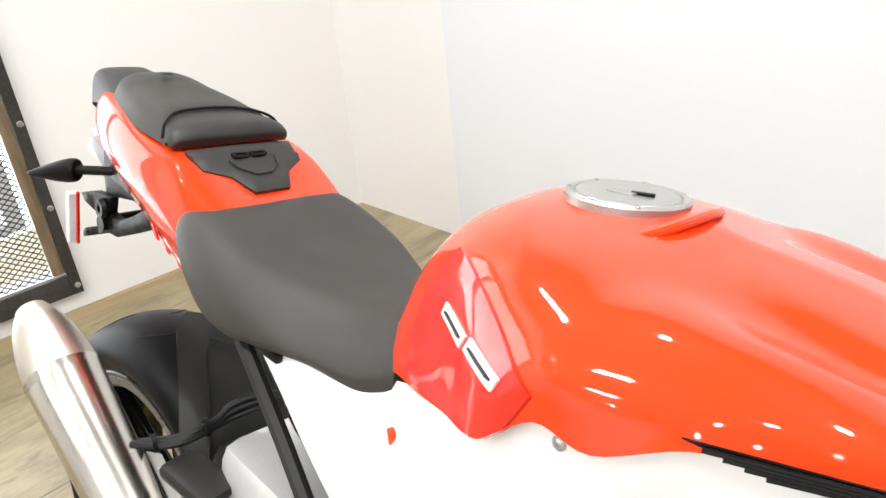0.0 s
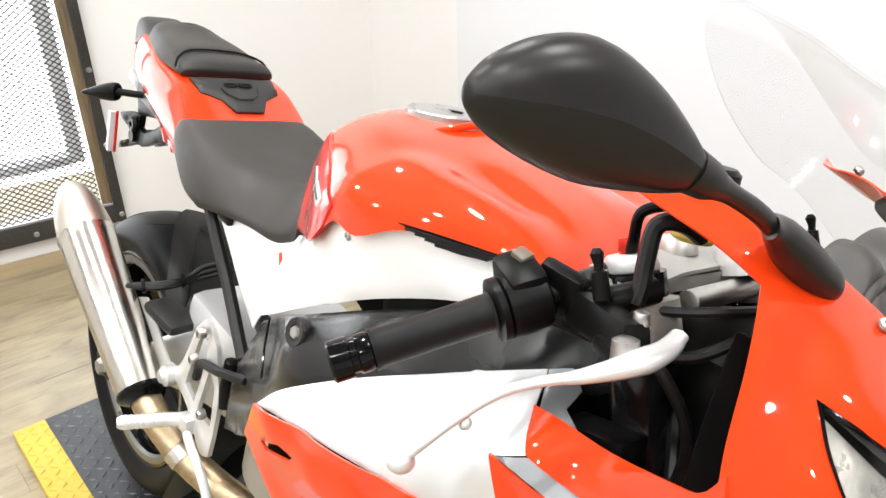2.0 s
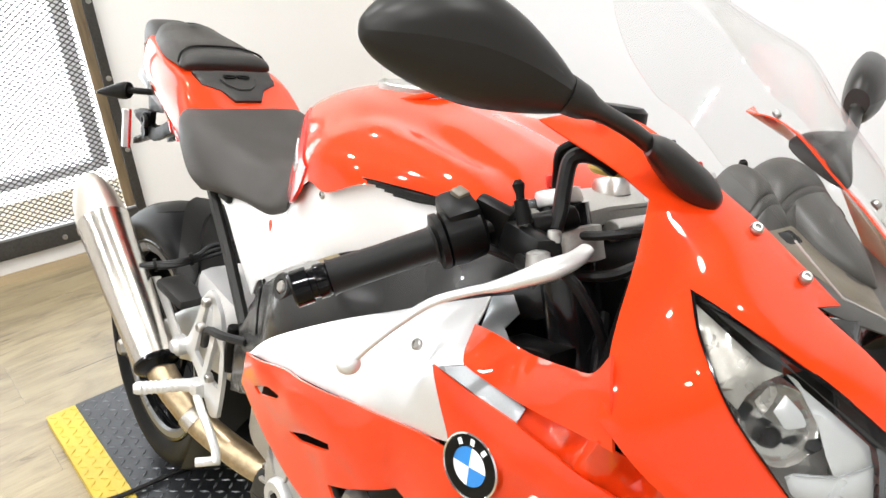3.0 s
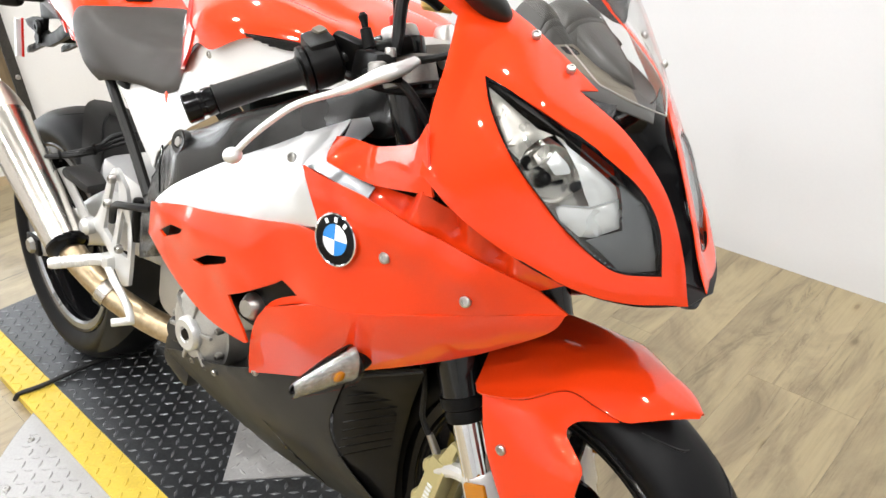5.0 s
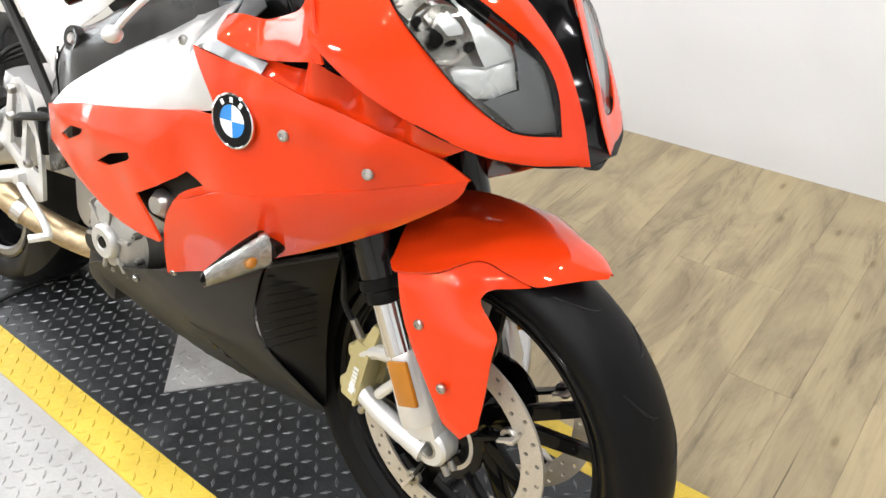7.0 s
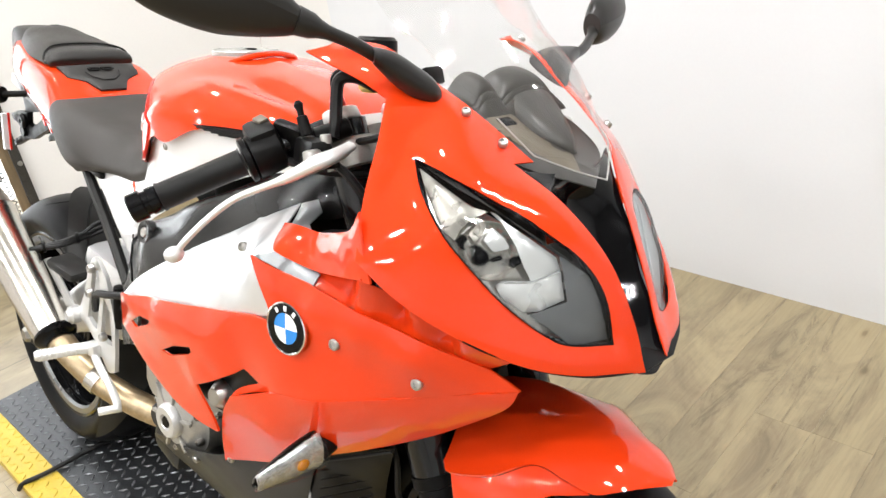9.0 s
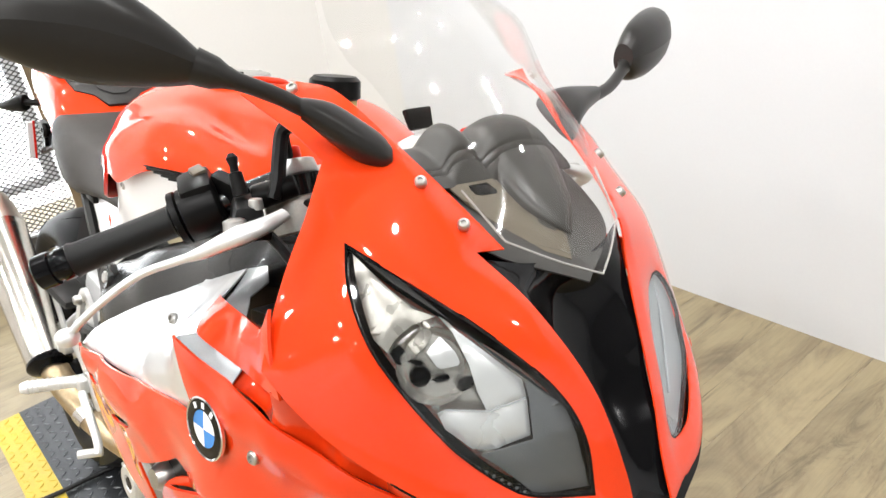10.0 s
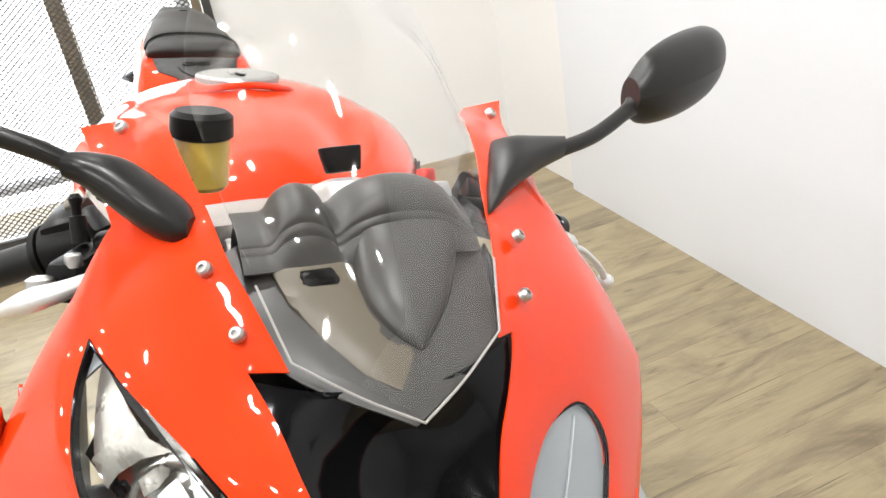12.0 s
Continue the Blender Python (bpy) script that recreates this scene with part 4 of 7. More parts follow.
COWL_IN = [(1.405, -0.113, 0.984), (1.445, -0.100, 0.953), (1.404, -0.186, 0.946), (1.455, -0.196, 0.890), (1.506, -0.170, 0.818), (1.555, -0.110, 0.768), (1.574, -0.066, 0.762), (1.552, -0.084, 0.842), (1.487, -0.128, 0.905)]
COWL_AXIS = (0.6, -0.7, 0.38)
HEAD_R = [(1.404, -0.185, 0.947, 1), (1.426, -0.197, 0.918), (1.458, -0.199, 0.880), (1.490, -0.184, 0.842), (1.514, -0.166, 0.812), (1.540, -0.132, 0.778), (1.555, -0.109, 0.767), (1.575, -0.065, 0.761, 1), (1.566, -0.071, 0.810), (1.550, -0.086, 0.846), (1.520, -0.108, 0.876), (1.470, -0.141, 0.910)]
COWL_LEFT = COWL[:4] + [(1.242, -0.138, 1.051, 1), (1.226, -0.184, 1.054, 1)] + COWL[6:15] + [(1.597, -0.018, 0.727, 1), (1.562, -0.036, 0.780), (1.522, -0.053, 0.848), (1.502, -0.062, 0.880), (1.478, -0.078, 0.908), (1.461, -0.086, 0.938, 1)]
LEFT_IN = [(1.403, -0.104, 0.982), (1.447, -0.088, 0.953), (1.474, -0.136, 0.873), (1.565, -0.054, 0.757), (1.41, -0.19, 0.92), (1.505, -0.160, 0.80)]
HEAD_L = [(1.471, -0.140, 0.876), (1.484, -0.109, 0.872), (1.500, -0.086, 0.855), (1.516, -0.073, 0.834), (1.536, -0.065, 0.803), (1.556, -0.058, 0.772), (1.561, -0.064, 0.757), (1.545, -0.100, 0.758), (1.520, -0.138, 0.782), (1.500, -0.156, 0.811), (1.484, -0.163, 0.838), (1.475, -0.157, 0.860)]


def shrunk(pts, k, d=(0, 0, 0)):
    c = sum((Vector(q[:3]) for q in pts), Vector()) / len(pts)
    return [(*(c.lerp(Vector(q[:3]), k) + Vector(d)), *q[3:]) for q in pts]


def cowl(f):
    hole = HEAD_R if f < 0 else HEAD_L
    flip = f > 0
    rim, within = (COWL, COWL_IN) if f < 0 else (COWL_LEFT, LEFT_IN)
    top = empty("front_cowl")
    top.parent = bike
    P("shell", sheet(bmesh.new(), rim, COWL_AXIS, inner=within, holes=[hole], mirror=flip, step=0.010, smooth=0.0012), RED, top, "glossy red painted cowl half")
    lamp = empty("headlight")
    lamp.parent = bike
    form = [q[:3] for q in rim] + within
    know = dict(inner=form, mirror=flip, step=0.009, smooth=0.0004)
    P("gasket", sheet(bmesh.new(), shrunk(hole, 1.006), COWL_AXIS, holes=[shrunk(hole, 0.978)], thick=0.008, lift=0.001, **know), PIANO, lamp)
    lens = P("lens", sheet(bmesh.new(), shrunk(hole, 0.976), COWL_AXIS, thick=0.002, lift=0.0, roll=0.0, **know), LENS, lamp, "clear headlight lens")
    lens.visible_shadow = False
    flipv = Vector((1, -1 if flip else 1, 1))
    if f < 0:
        know["own"] = False
        P("housing", sheet(bmesh.new(), shrunk(hole, 0.97), COWL_AXIS, thick=0.004, lift=-0.030, roll=0.0, **know), BOWL, lamp, "chromed lamp housing")

        def piece(name, pts, lift, mat, label="", thick=0.003):
            P(name, sheet(bmesh.new(), [(*q, 1) for q in pts], COWL_AXIS, thick=thick, lift=lift, **know), mat, lamp, label)
        piece("upper_reflector", [(1.408, -0.185, 0.945), (1.437, -0.176, 0.929), (1.466, -0.162, 0.910), (1.477, -0.149, 0.905), (1.471, -0.168, 0.899), (1.468, -0.183, 0.888), (1.467, -0.191, 0.877), (1.456, -0.197, 0.886), (1.440, -0.196, 0.907), (1.421, -0.191, 0.929)], -0.012, REFLECTOR, "smoky silver upper reflector")
        aim = Vector((0.72, -0.56, 0.40)).normalized()
        c = Vector((1.488, -0.160, 0.866)) - aim * 0.021
        bowl = [(0.006, -0.012), (0.014, -0.011), (0.021, -0.007), (0.026, -0.002), (0.029, 0.003), (0.0300, 0.004), (0.0305, 0.002)]
        P("reflector_bowl", lathe(bmesh.new(), bowl, c, aim, 20), BOWL, lamp, "round chrome reflector bowl with flutes", smooth=False)
        piece("bowl_shade", [(1.475, -0.175, 0.885), (1.477, -0.160, 0.898), (1.482, -0.153, 0.895), (1.484, -0.164, 0.884), (1.482, -0.174, 0.876)], -0.019, REFLECTOR)
        # flat pale sheet over the middle of the bowl
        piece("bulb_shade", [(1.486, -0.165, 0.879), (1.486, -0.151, 0.892), (1.498, -0.145, 0.880), (1.505, -0.145, 0.870), (1.496, -0.161, 0.866)], -0.018, FACET, "pale patch in the lamp bowl")
        # small flat gloss black sheets over the bowl
        for pts in ([(1.468, -0.190, 0.877), (1.470, -0.182, 0.886), (1.476, -0.179, 0.879), (1.474, -0.186, 0.872), (1.478, -0.183, 0.868), (1.474, -0.188, 0.867)],
                    [(1.495, -0.168, 0.858), (1.498, -0.161, 0.862), (1.502, -0.154, 0.863), (1.504, -0.156, 0.858), (1.498, -0.165, 0.855)],
                    [(1.508, -0.153, 0.852), (1.507, -0.149, 0.860), (1.512, -0.140, 0.862), (1.516, -0.139, 0.854), (1.512, -0.149, 0.849)],
                    [(1.479, -0.181, 0.871), (1.482, -0.174, 0.874), (1.488, -0.169, 0.871), (1.486, -0.174, 0.868)]):
            piece("bulb_recess", pts, -0.016, PIANO, "dark patch in the lamp bowl")
        P("bulb", lathe(bmesh.new(), [(0, 0.002), (0.004, 0.001), (0.0048, -0.002), (0.007, 0.001), (0.0085, -0.002), (0.0085, -0.012)], Vector((1.488, -0.174, 0.862)) - aim * 0.012, aim, 16), PIANO, lamp, "small round projector bulb")
        piece("facet", [(1.478, -0.146, 0.905), (1.507, -0.128, 0.882), (1.534, -0.107, 0.857), (1.540, -0.107, 0.843), (1.526, -0.136, 0.833), (1.518, -0.140, 0.849), (1.507, -0.140, 0.871), (1.490, -0.142, 0.894)], -0.013, FACET, "pale flat reflector wall")
        piece("lower_facet", [(1.526, -0.136, 0.833), (1.540, -0.107, 0.842), (1.548, -0.108, 0.812), (1.534, -0.136, 0.803), (1.525, -0.150, 0.804), (1.509, -0.166, 0.820), (1.503, -0.169, 0.832), (1.506, -0.164, 0.835)], -0.012, FACET, "bright lower reflector wall")
        piece("facet_edge", [(1.506, -0.164, 0.8365), (1.526, -0.136, 0.8355), (1.540, -0.107, 0.8445), (1.540, -0.107, 0.8425), (1.526, -0.136, 0.8335), (1.506, -0.164, 0.8345)], -0.010, CHROME)
        piece("side_trim", [(1.534, -0.107, 0.857), (1.538, -0.100, 0.855), (1.556, -0.082, 0.833), (1.564, -0.076, 0.811), (1.573, -0.067, 0.765), (1.556, -0.108, 0.766), (1.537, -0.134, 0.792), (1.528, -0.145, 0.801), (1.548, -0.108, 0.811), (1.540, -0.107, 0.843)], -0.006, LAMP_GREY, "grey inner lamp trim")
        piece("upper_trim", [(1.405, -0.184, 0.947), (1.416, -0.176, 0.946), (1.473, -0.148, 0.909), (1.521, -0.118, 0.870), (1.556, -0.082, 0.834), (1.538, -0.100, 0.855), (1.492, -0.137, 0.895), (1.476, -0.148, 0.906), (1.444, -0.171, 0.927)], -0.005, BELLY, "dark inner lamp trim")
        for k in range(9):
            q = Vector((1.520, -0.157, 0.801)).lerp(Vector((1.549, -0.118, 0.772)), k / 8)
            P("trim_dimple", blob(bmesh.new(), (0.0015, 0.0015, 0.0010), Matrix.Translation(q - aim * 0.0035), 6, 8), LAMP_GREY, lamp)
    else:
        P("housing", sheet(bmesh.new(), shrunk(hole, 0.98), COWL_AXIS, thick=0.004, lift=-0.006, roll=0.0, **know), LAMP_PALE, lamp, "pale grey lamp housing")
        run = [Vector(q) * flipv for q in ((1.474, -0.138, 0.868), (1.490, -0.128, 0.845), (1.508, -0.115, 0.818), (1.535, -0.090, 0.785))]
        P("light_bar", tube(bmesh.new(), [q + Vector((-0.002, -0.002, -0.002)) for q in run], 0.0014, 8), LAMP_PALE, lamp)
    spots = [(1.405, -0.111, 0.984), (1.445, -0.098, 0.955), (1.268, -0.150, 1.047)]
    bolts(top, [(x + 0.002, (y - 0.002) * (-f), z + 0.003) for x, y, z in spots], (0.45, 0.55 * f, 0.7), 0.0052)
    # inner skin that backs the cowl
    edge = [(1.352, -0.158, 0.965, 1), (1.362, -0.192, 0.90), (1.375, -0.225, 0.845, 1), (1.45, -0.17, 0.78, 1), (1.50, -0.06, 0.78, 1), (1.44, -0.075, 0.93, 1)]
    P("inner_skin", sheet(bmesh.new(), edge, COWL_AXIS, lift=-0.045, mirror=flip, step=0.02), BLACK, top)


cowl(-1)
cowl(1)


def nose():
    n = empty("nose_duct")
    n.parent = bike
    right = [(1.463, -0.095, 0.936, 1), (1.512, -0.080, 0.902), (1.558, -0.060, 0.846), (1.584, -0.043, 0.778), (1.596, -0.033, 0.727, 1)]
    left = [(1.596, 0.018, 0.728, 1), (1.562, 0.036, 0.780), (1.522, 0.053, 0.848), (1.478, 0.078, 0.908), (1.463, 0.084, 0.935, 1)]
    edge = right + [(1.600, -0.008, 0.722)] + left + [(1.478, 0.05, 0.925), (1.486, 0.0, 0.915), (1.478, -0.05, 0.925)]
    P("duct", sheet(bmesh.new(), edge, (0.9, 0, 0.35), inner=[(1.468, -0.002, 0.890), (1.482, -0.004, 0.860), (1.500, -0.006, 0.825), (1.524, -0.008, 0.790), (1.556, -0.008, 0.757), (1.595, 0, 0.725), (1.505, -0.042, 0.850), (1.496, 0.030, 0.850), (1.535, -0.034, 0.800), (1.522, 0.018, 0.800)], step=0.010, smooth=0.0002, lift=-0.004), PIANO, n, "gloss black air intake channel")
    half = [(1.594, -0.030, 0.722, 1), (1.568, -0.094, 0.729), (1.528, -0.154, 0.747), (1.474, -0.203, 0.780), (1.40, -0.20, 0.80, 1), (1.36, -0.10, 0.78, 1)]
    P("under_tray", sheet(bmesh.new(), half + mirrored(half[::-1]), (0, 0, -1), inner=[(1.48, 0, 0.775)], thick=0.004, step=0.018), BLACK, n)


nose()


# -- windscreen and cockpit --
def windscreen():
    right = [(1.466, -0.071, 0.943, 1), (1.425, -0.084, 0.979), (1.36, -0.096, 1.024), (1.29, -0.104, 1.070), (1.235, -0.098, 1.120), (1.195, -0.068, 1.168)]
    edge = [(1.512, 0, 0.914, 1)] + right + [(1.180, 0, 1.190)] + mirrored(right[::-1])
    inner = [(1.488, 0, 0.970), (1.445, 0, 1.028), (1.39, 0, 1.082), (1.32, 0, 1.132), (1.25, 0, 1.168), (1.43, -0.055, 1.020), (1.43, 0.055, 1.020), (1.33, -0.070, 1.108), (1.33, 0.070, 1.108)]
    ob = P("windscreen", sheet(bmesh.new(), edge, (0.55, 0, 0.83), inner=inner, thick=0.0028, step=0.012, smooth=0.0004, roll=0.0), SCREEN, None, "clear double-bubble windscreen")
    ob.visible_shadow = False
    run = spline([right[1][:3], right[0][:3]], 4) + spline([right[0][:3], (1.492, -0.034, 0.926), (1.512, 0, 0.914)], 5)[1:]
    run = run + [Vector((q.x, -q.y, q.z)) for q in run[-2::-1]]
    P("screen_edge", tube(bmesh.new(), run, 0.0010, 6), SCREEN_EDGE, ob)
    return ob


windscreen()


def cockpit():
    c = empty("instrument_cockpit")
    c.parent = bike
    half = [(1.500, 0.0, 0.905, 1), (1.458, -0.070, 0.930), (1.41, -0.090, 0.955), (1.355, -0.100, 0.975, 1)]
    edge = half + [(1.335, -0.05, 0.985), (1.335, 0.05, 0.985)] + mirrored(half[:0:-1])
    P("cockpit_panel", sheet(bmesh.new(), edge, (0.5, 0, 0.86), inner=[(1.43, 0, 0.950)], step=0.012), DASH, c, "dark grey textured cockpit panel")
    def lie(x, y, up=0.0):
        return (x + 0.5 * up, y, 0.952 + (1.43 - x) * 0.5814 + 0.86 * up)
    e = [(*lie(*q), 1) for q in ((1.386, -0.068), (1.414, -0.061), (1.444, -0.043), (1.469, -0.024), (1.482, -0.004), (1.457, 0.016), (1.447, 0.003), (1.427, -0.007), (1.403, -0.011), (1.381, -0.010))]
    P("panel_insert", sheet(bmesh.new(), e, (0.5, 0, 0.86), thick=0.004, step=0.010, lift=-0.0008), DASH_LIGHT, c, "brownish grey cockpit insert")
    e = [(*lie(*q), 1) for q in ((1.393, -0.050), (1.392, -0.022), (1.409, -0.021), (1.408, -0.054))]
    P("sensor_window", sheet(bmesh.new(), e, (0.5, 0, 0.86), thick=0.003, step=0.008, lift=0.0008), PIANO, c)
    # domed back of the rev counter
    rows = []
    for x, y0, y1, h in ((1.459, 0.0165, 0.0195, 0.000), (1.447, 0.003, 0.032, 0.006), (1.430, -0.007, 0.048, 0.011), (1.410, -0.011, 0.060, 0.014), (1.390, -0.010, 0.071, 0.016), (1.374, -0.008, 0.078, 0.016)):
        rows.append([lie(x, (y0 + y1) / 2 + (y1 - y0) / 2 * math.sin(t), -0.003 + (h + 0.003) * math.cos(t)) for t in (-1.57, -1.1, -0.55, 0, 0.55, 1.1, 1.57)])
    P("dial_back", loft(bmesh.new(), rows, (4, 3), both=False, thick=0.003), DASH, c)
    rows = []
    for x, k in ((1.391, 0.0), (1.3875, 0.26), (1.3845, 0.42), (1.3815, 0.52), (1.3800, 0.47), (1.3785, 0.62), (1.3755, 0.70), (1.3740, 0.65), (1.3725, 0.80), (1.367, 0.95), (1.358, 1.02), (1.346, 1.00), (1.336, 0.85), (1.330, 0.5)):
        row = []
        for n in range(45):
            y = -0.086 + 0.176 * n / 44
            big, small = max(0.0, 1 - ((y - 0.034) / 0.053) ** 2) ** 0.5, max(0.0, 1 - ((y + 0.040) / 0.024) ** 2) ** 0.5
            lift = max(0.037 * big, 0.034 * small, 0.011)
            row.append((x, y, 0.972 + (1.392 - x) * 0.30 + k * lift))
        rows.append(row)
    P("dial_hood", loft(bmesh.new(), rows, (3, 1), both=False, thick=0.003), DASH, c, "dark grey ridged instrument hood with two lobes")
    P("cluster_body", block(bmesh.new(), (0.05, 0.17, 0.05), Matrix.Translation((1.335, 0.0, 0.962)) @ pose(0, 0, 0, 0, 30, 0), 0.012), BLACK, c)


cockpit()


# -- mirrors --
def mirror(f):
    m = empty("mirror")
    k, dz = (0.82, 0.0) if f < 0 else (0.70, -0.010)
    m.parent = bike

    def g(q):
        return Vector((q[0], q[1] * -f, q[2]))
    rows = []
    for t, x, y, z, ry, rz in ((0, 1.370, -0.115, 1.002, 0.008, 0.010), (1, 1.365, -0.122, 1.005, 0.017, 0.020), (2, 1.356, -0.137, 1.014, 0.021, 0.024), (3, 1.346, -0.156, 1.028, 0.020, 0.022), (4, 1.343, -0.174, 1.038, 0.014, 0.015), (5, 1.345, -0.186, 1.043, 0.010, 0.011)):
        ry = ry * 0.86
        rows.append([g((x - 0.85 * rz * math.cos(a) * 0.9, y + 0.45 * rz * math.cos(a), z + ry * math.sin(a))) for a in (2 * math.pi * k / 10 for k in range(11))])
    if f > 0:
        along, over = Vector((-0.895, -0.343, 0.286)), Vector((0.42, 0.10, 0.90))
        rows = []
        for q, half, thick in (((1.342, -0.114, 1.010), 0.046, 0.006), ((1.341, -0.120, 1.015), 0.047, 0.012), ((1.338, -0.140, 1.024), 0.034, 0.014), ((1.335, -0.165, 1.029), 0.020, 0.012), ((1.331, -0.192, 1.032), 0.010, 0.009)):
            rows.append([g(Vector(q) + along * (half * math.copysign(abs(math.cos(a)) ** 0.7, math.cos(a))) + over * (thick * math.sin(a))) for a in (2 * math.pi * j / 14 for j in range(15))])
        P("mirror_base", loft(bmesh.new(), rows, (4, 3), both=False, caps=True), MIRROR_BLACK, m)
    else:
        P("mirror_base", loft(bmesh.new(), rows, (4, 3), both=False, caps=True), MIRROR_BLACK, m)
    way = ((1.332, -0.188, 1.030), (1.320, -0.230, 1.038), (1.302, -0.275, 1.055), (1.292, -0.296, 1.063)) if f > 0 else ((1.345, -0.180, 1.041), (1.341, -0.205, 1.054), (1.334, -0.235, 1.066 + dz * 0.5), (1.322, -0.262, 1.077 + dz))
    stem = spline([g(q) for q in way], 4)
    P("stem", tube(bmesh.new(), stem, [0.0068] * 8 + [0.0074, 0.0092, 0.0125, 0.0135, 0.0145], 16), MIRROR_BLACK, m)
    sx = 0.024
    rows = []
    for s, w, h in ((0.0, 0.016, 0.014), (0.025, 0.022, 0.026), (0.06, 0.027, 0.038), (0.10, 0.029, 0.044), (0.14, 0.027, 0.041), (0.17, 0.020, 0.031), (0.185, 0.010, 0.015), (0.188, 0.001, 0.002)):
        point = 1 - 0.35 * max(0, (s - 0.10) / 0.088) ** 1.5
        h, w = (h * (k + 0.07) * point, w * (k - 0.02)) if f < 0 else (h * (1.20 if s < 0.05 else 1.0 if s < 0.08 else 0.90), w * 1.2)
        cx, cy, cz = 1.322 - s * k * 0.34, -0.258 - s * k * 0.93, 1.076 + s * k * 0.20 + 0.012 * math.sin(s * 16) + dz
        if f > 0:
            cx, cy, cz = 1.294 - s * 0.80 * 0.32, -0.278 - s * 0.80 * 0.92, 1.066 + s * 0.80 * 0.20
        row = []
        for j in range(13):
            a = 2 * math.pi * j / 12
            fx = math.cos(a)
            row.append(g((cx + (w if fx > 0 else w * 0.55) * fx, cy, cz + h * math.sin(a))))
        rows.append(row)
    P("mirror_shell", loft(bmesh.new(), rows, (4, 2), both=False, caps=True), MIRROR_BLACK, m, "matt black mirror housing")


mirror(-1)
mirror(1)


GREY_TRIM = material("grey_trim", (0.22, 0.23, 0.24), 0.32, metal=0.4, vary=0.08, grain=500, bump=0.02, coat=0.3)


# -- side fairing --
SIDE = [(1.206, -0.256, 0.815, 1), (1.300, -0.244, 0.801), (1.36, -0.240, 0.790), (1.43, -0.212, 0.768), (1.489, -0.163, 0.737, 1), (1.518, -0.145, 0.715, 1), (1.468, -0.170, 0.703), (1.408, -0.199, 0.687), (1.356, -0.223, 0.674), (1.288, -0.244, 0.656), (1.226, -0.250, 0.644), (1.133, -0.253, 0.606, 1),
        (1.150, -0.248, 0.622), (1.187, -0.244, 0.640, 1), (1.160, -0.247, 0.652, 1), (1.142, -0.250, 0.640, 1), (1.09, -0.256, 0.612), (1.045, -0.254, 0.590, 1), (1.066, -0.246, 0.548), (1.076, -0.242, 0.522, 1), (1.02, -0.243, 0.520), (0.95, -0.242, 0.526), (0.863, -0.240, 0.556), (0.79, -0.238, 0.600, 1), (0.835, -0.254, 0.668, 1),
        (0.95, -0.258, 0.694), (1.085, -0.257, 0.717), (1.190, -0.257, 0.738), (1.236, -0.254, 0.748)]
SIDE_IN = [(1.269, -0.251, 0.743), (1.334, -0.236, 0.739), (1.426, -0.201, 0.713), (1.20, -0.252, 0.69), (0.880, -0.262, 0.664), (0.970, -0.268, 0.672), (1.060, -0.267, 0.682), (1.120, -0.262, 0.688), (0.890, -0.249, 0.612), (1.000, -0.250, 0.596), (0.975, -0.262, 0.640), (1.095, -0.262, 0.652), (1.010, -0.256, 0.618), (1.09, -0.254, 0.622), (1.255, -0.256, 0.786), (1.31, -0.2515, 0.772), (1.37, -0.239, 0.757), (1.43, -0.2145, 0.741), (1.285, -0.2475, 0.795), (1.34, -0.2425, 0.784), (1.40, -0.225, 0.768), (1.29, -0.2480, 0.755), (1.38, -0.226, 0.738)]
SIDE_AX = (0.12, -1, 0.1)
SLOT_1 = [(0.852, -0.255, 0.626, 1), (0.905, -0.255, 0.652, 1), (0.938, -0.255, 0.655, 1), (0.929, -0.255, 0.645, 1), (0.866, -0.255, 0.620, 1)]
SLOT_2 = [(0.952, -0.257, 0.611, 1), (1.004, -0.257, 0.637, 1), (1.056, -0.257, 0.653, 1), (1.056, -0.257, 0.642, 1), (0.979, -0.257, 0.611, 1)]
WHITE_UP = [(0.833, -0.250, 0.667, 1), (0.868, -0.238, 0.700), (0.965, -0.212, 0.756), (1.06, -0.188, 0.802), (1.176, -0.162, 0.857, 1), (1.199, -0.200, 0.842, 1), (1.230, -0.240, 0.823, 1), (1.207, -0.2535, 0.814, 1), (1.229, -0.2525, 0.785), (1.240, -0.2505, 0.7475, 1), (1.188, -0.2540, 0.7355), (1.085, -0.2540, 0.7145), (0.95, -0.2550, 0.6915)]
LOWER = [(1.133, -0.2535, 0.6055, 1), (1.226, -0.2505, 0.6435), (1.288, -0.2445, 0.6555), (1.356, -0.2235, 0.6735), (1.408, -0.1995, 0.6865), (1.468, -0.1705, 0.7025), (1.516, -0.145, 0.714, 1), (1.500, -0.143, 0.688), (1.452, -0.148, 0.652), (1.394, -0.164, 0.616), (1.330, -0.184, 0.583), (1.263, -0.202, 0.552), (1.153, -0.214, 0.498), (1.050, -0.222, 0.459, 1), (1.070, -0.234, 0.520), (1.100, -0.246, 0.570)]


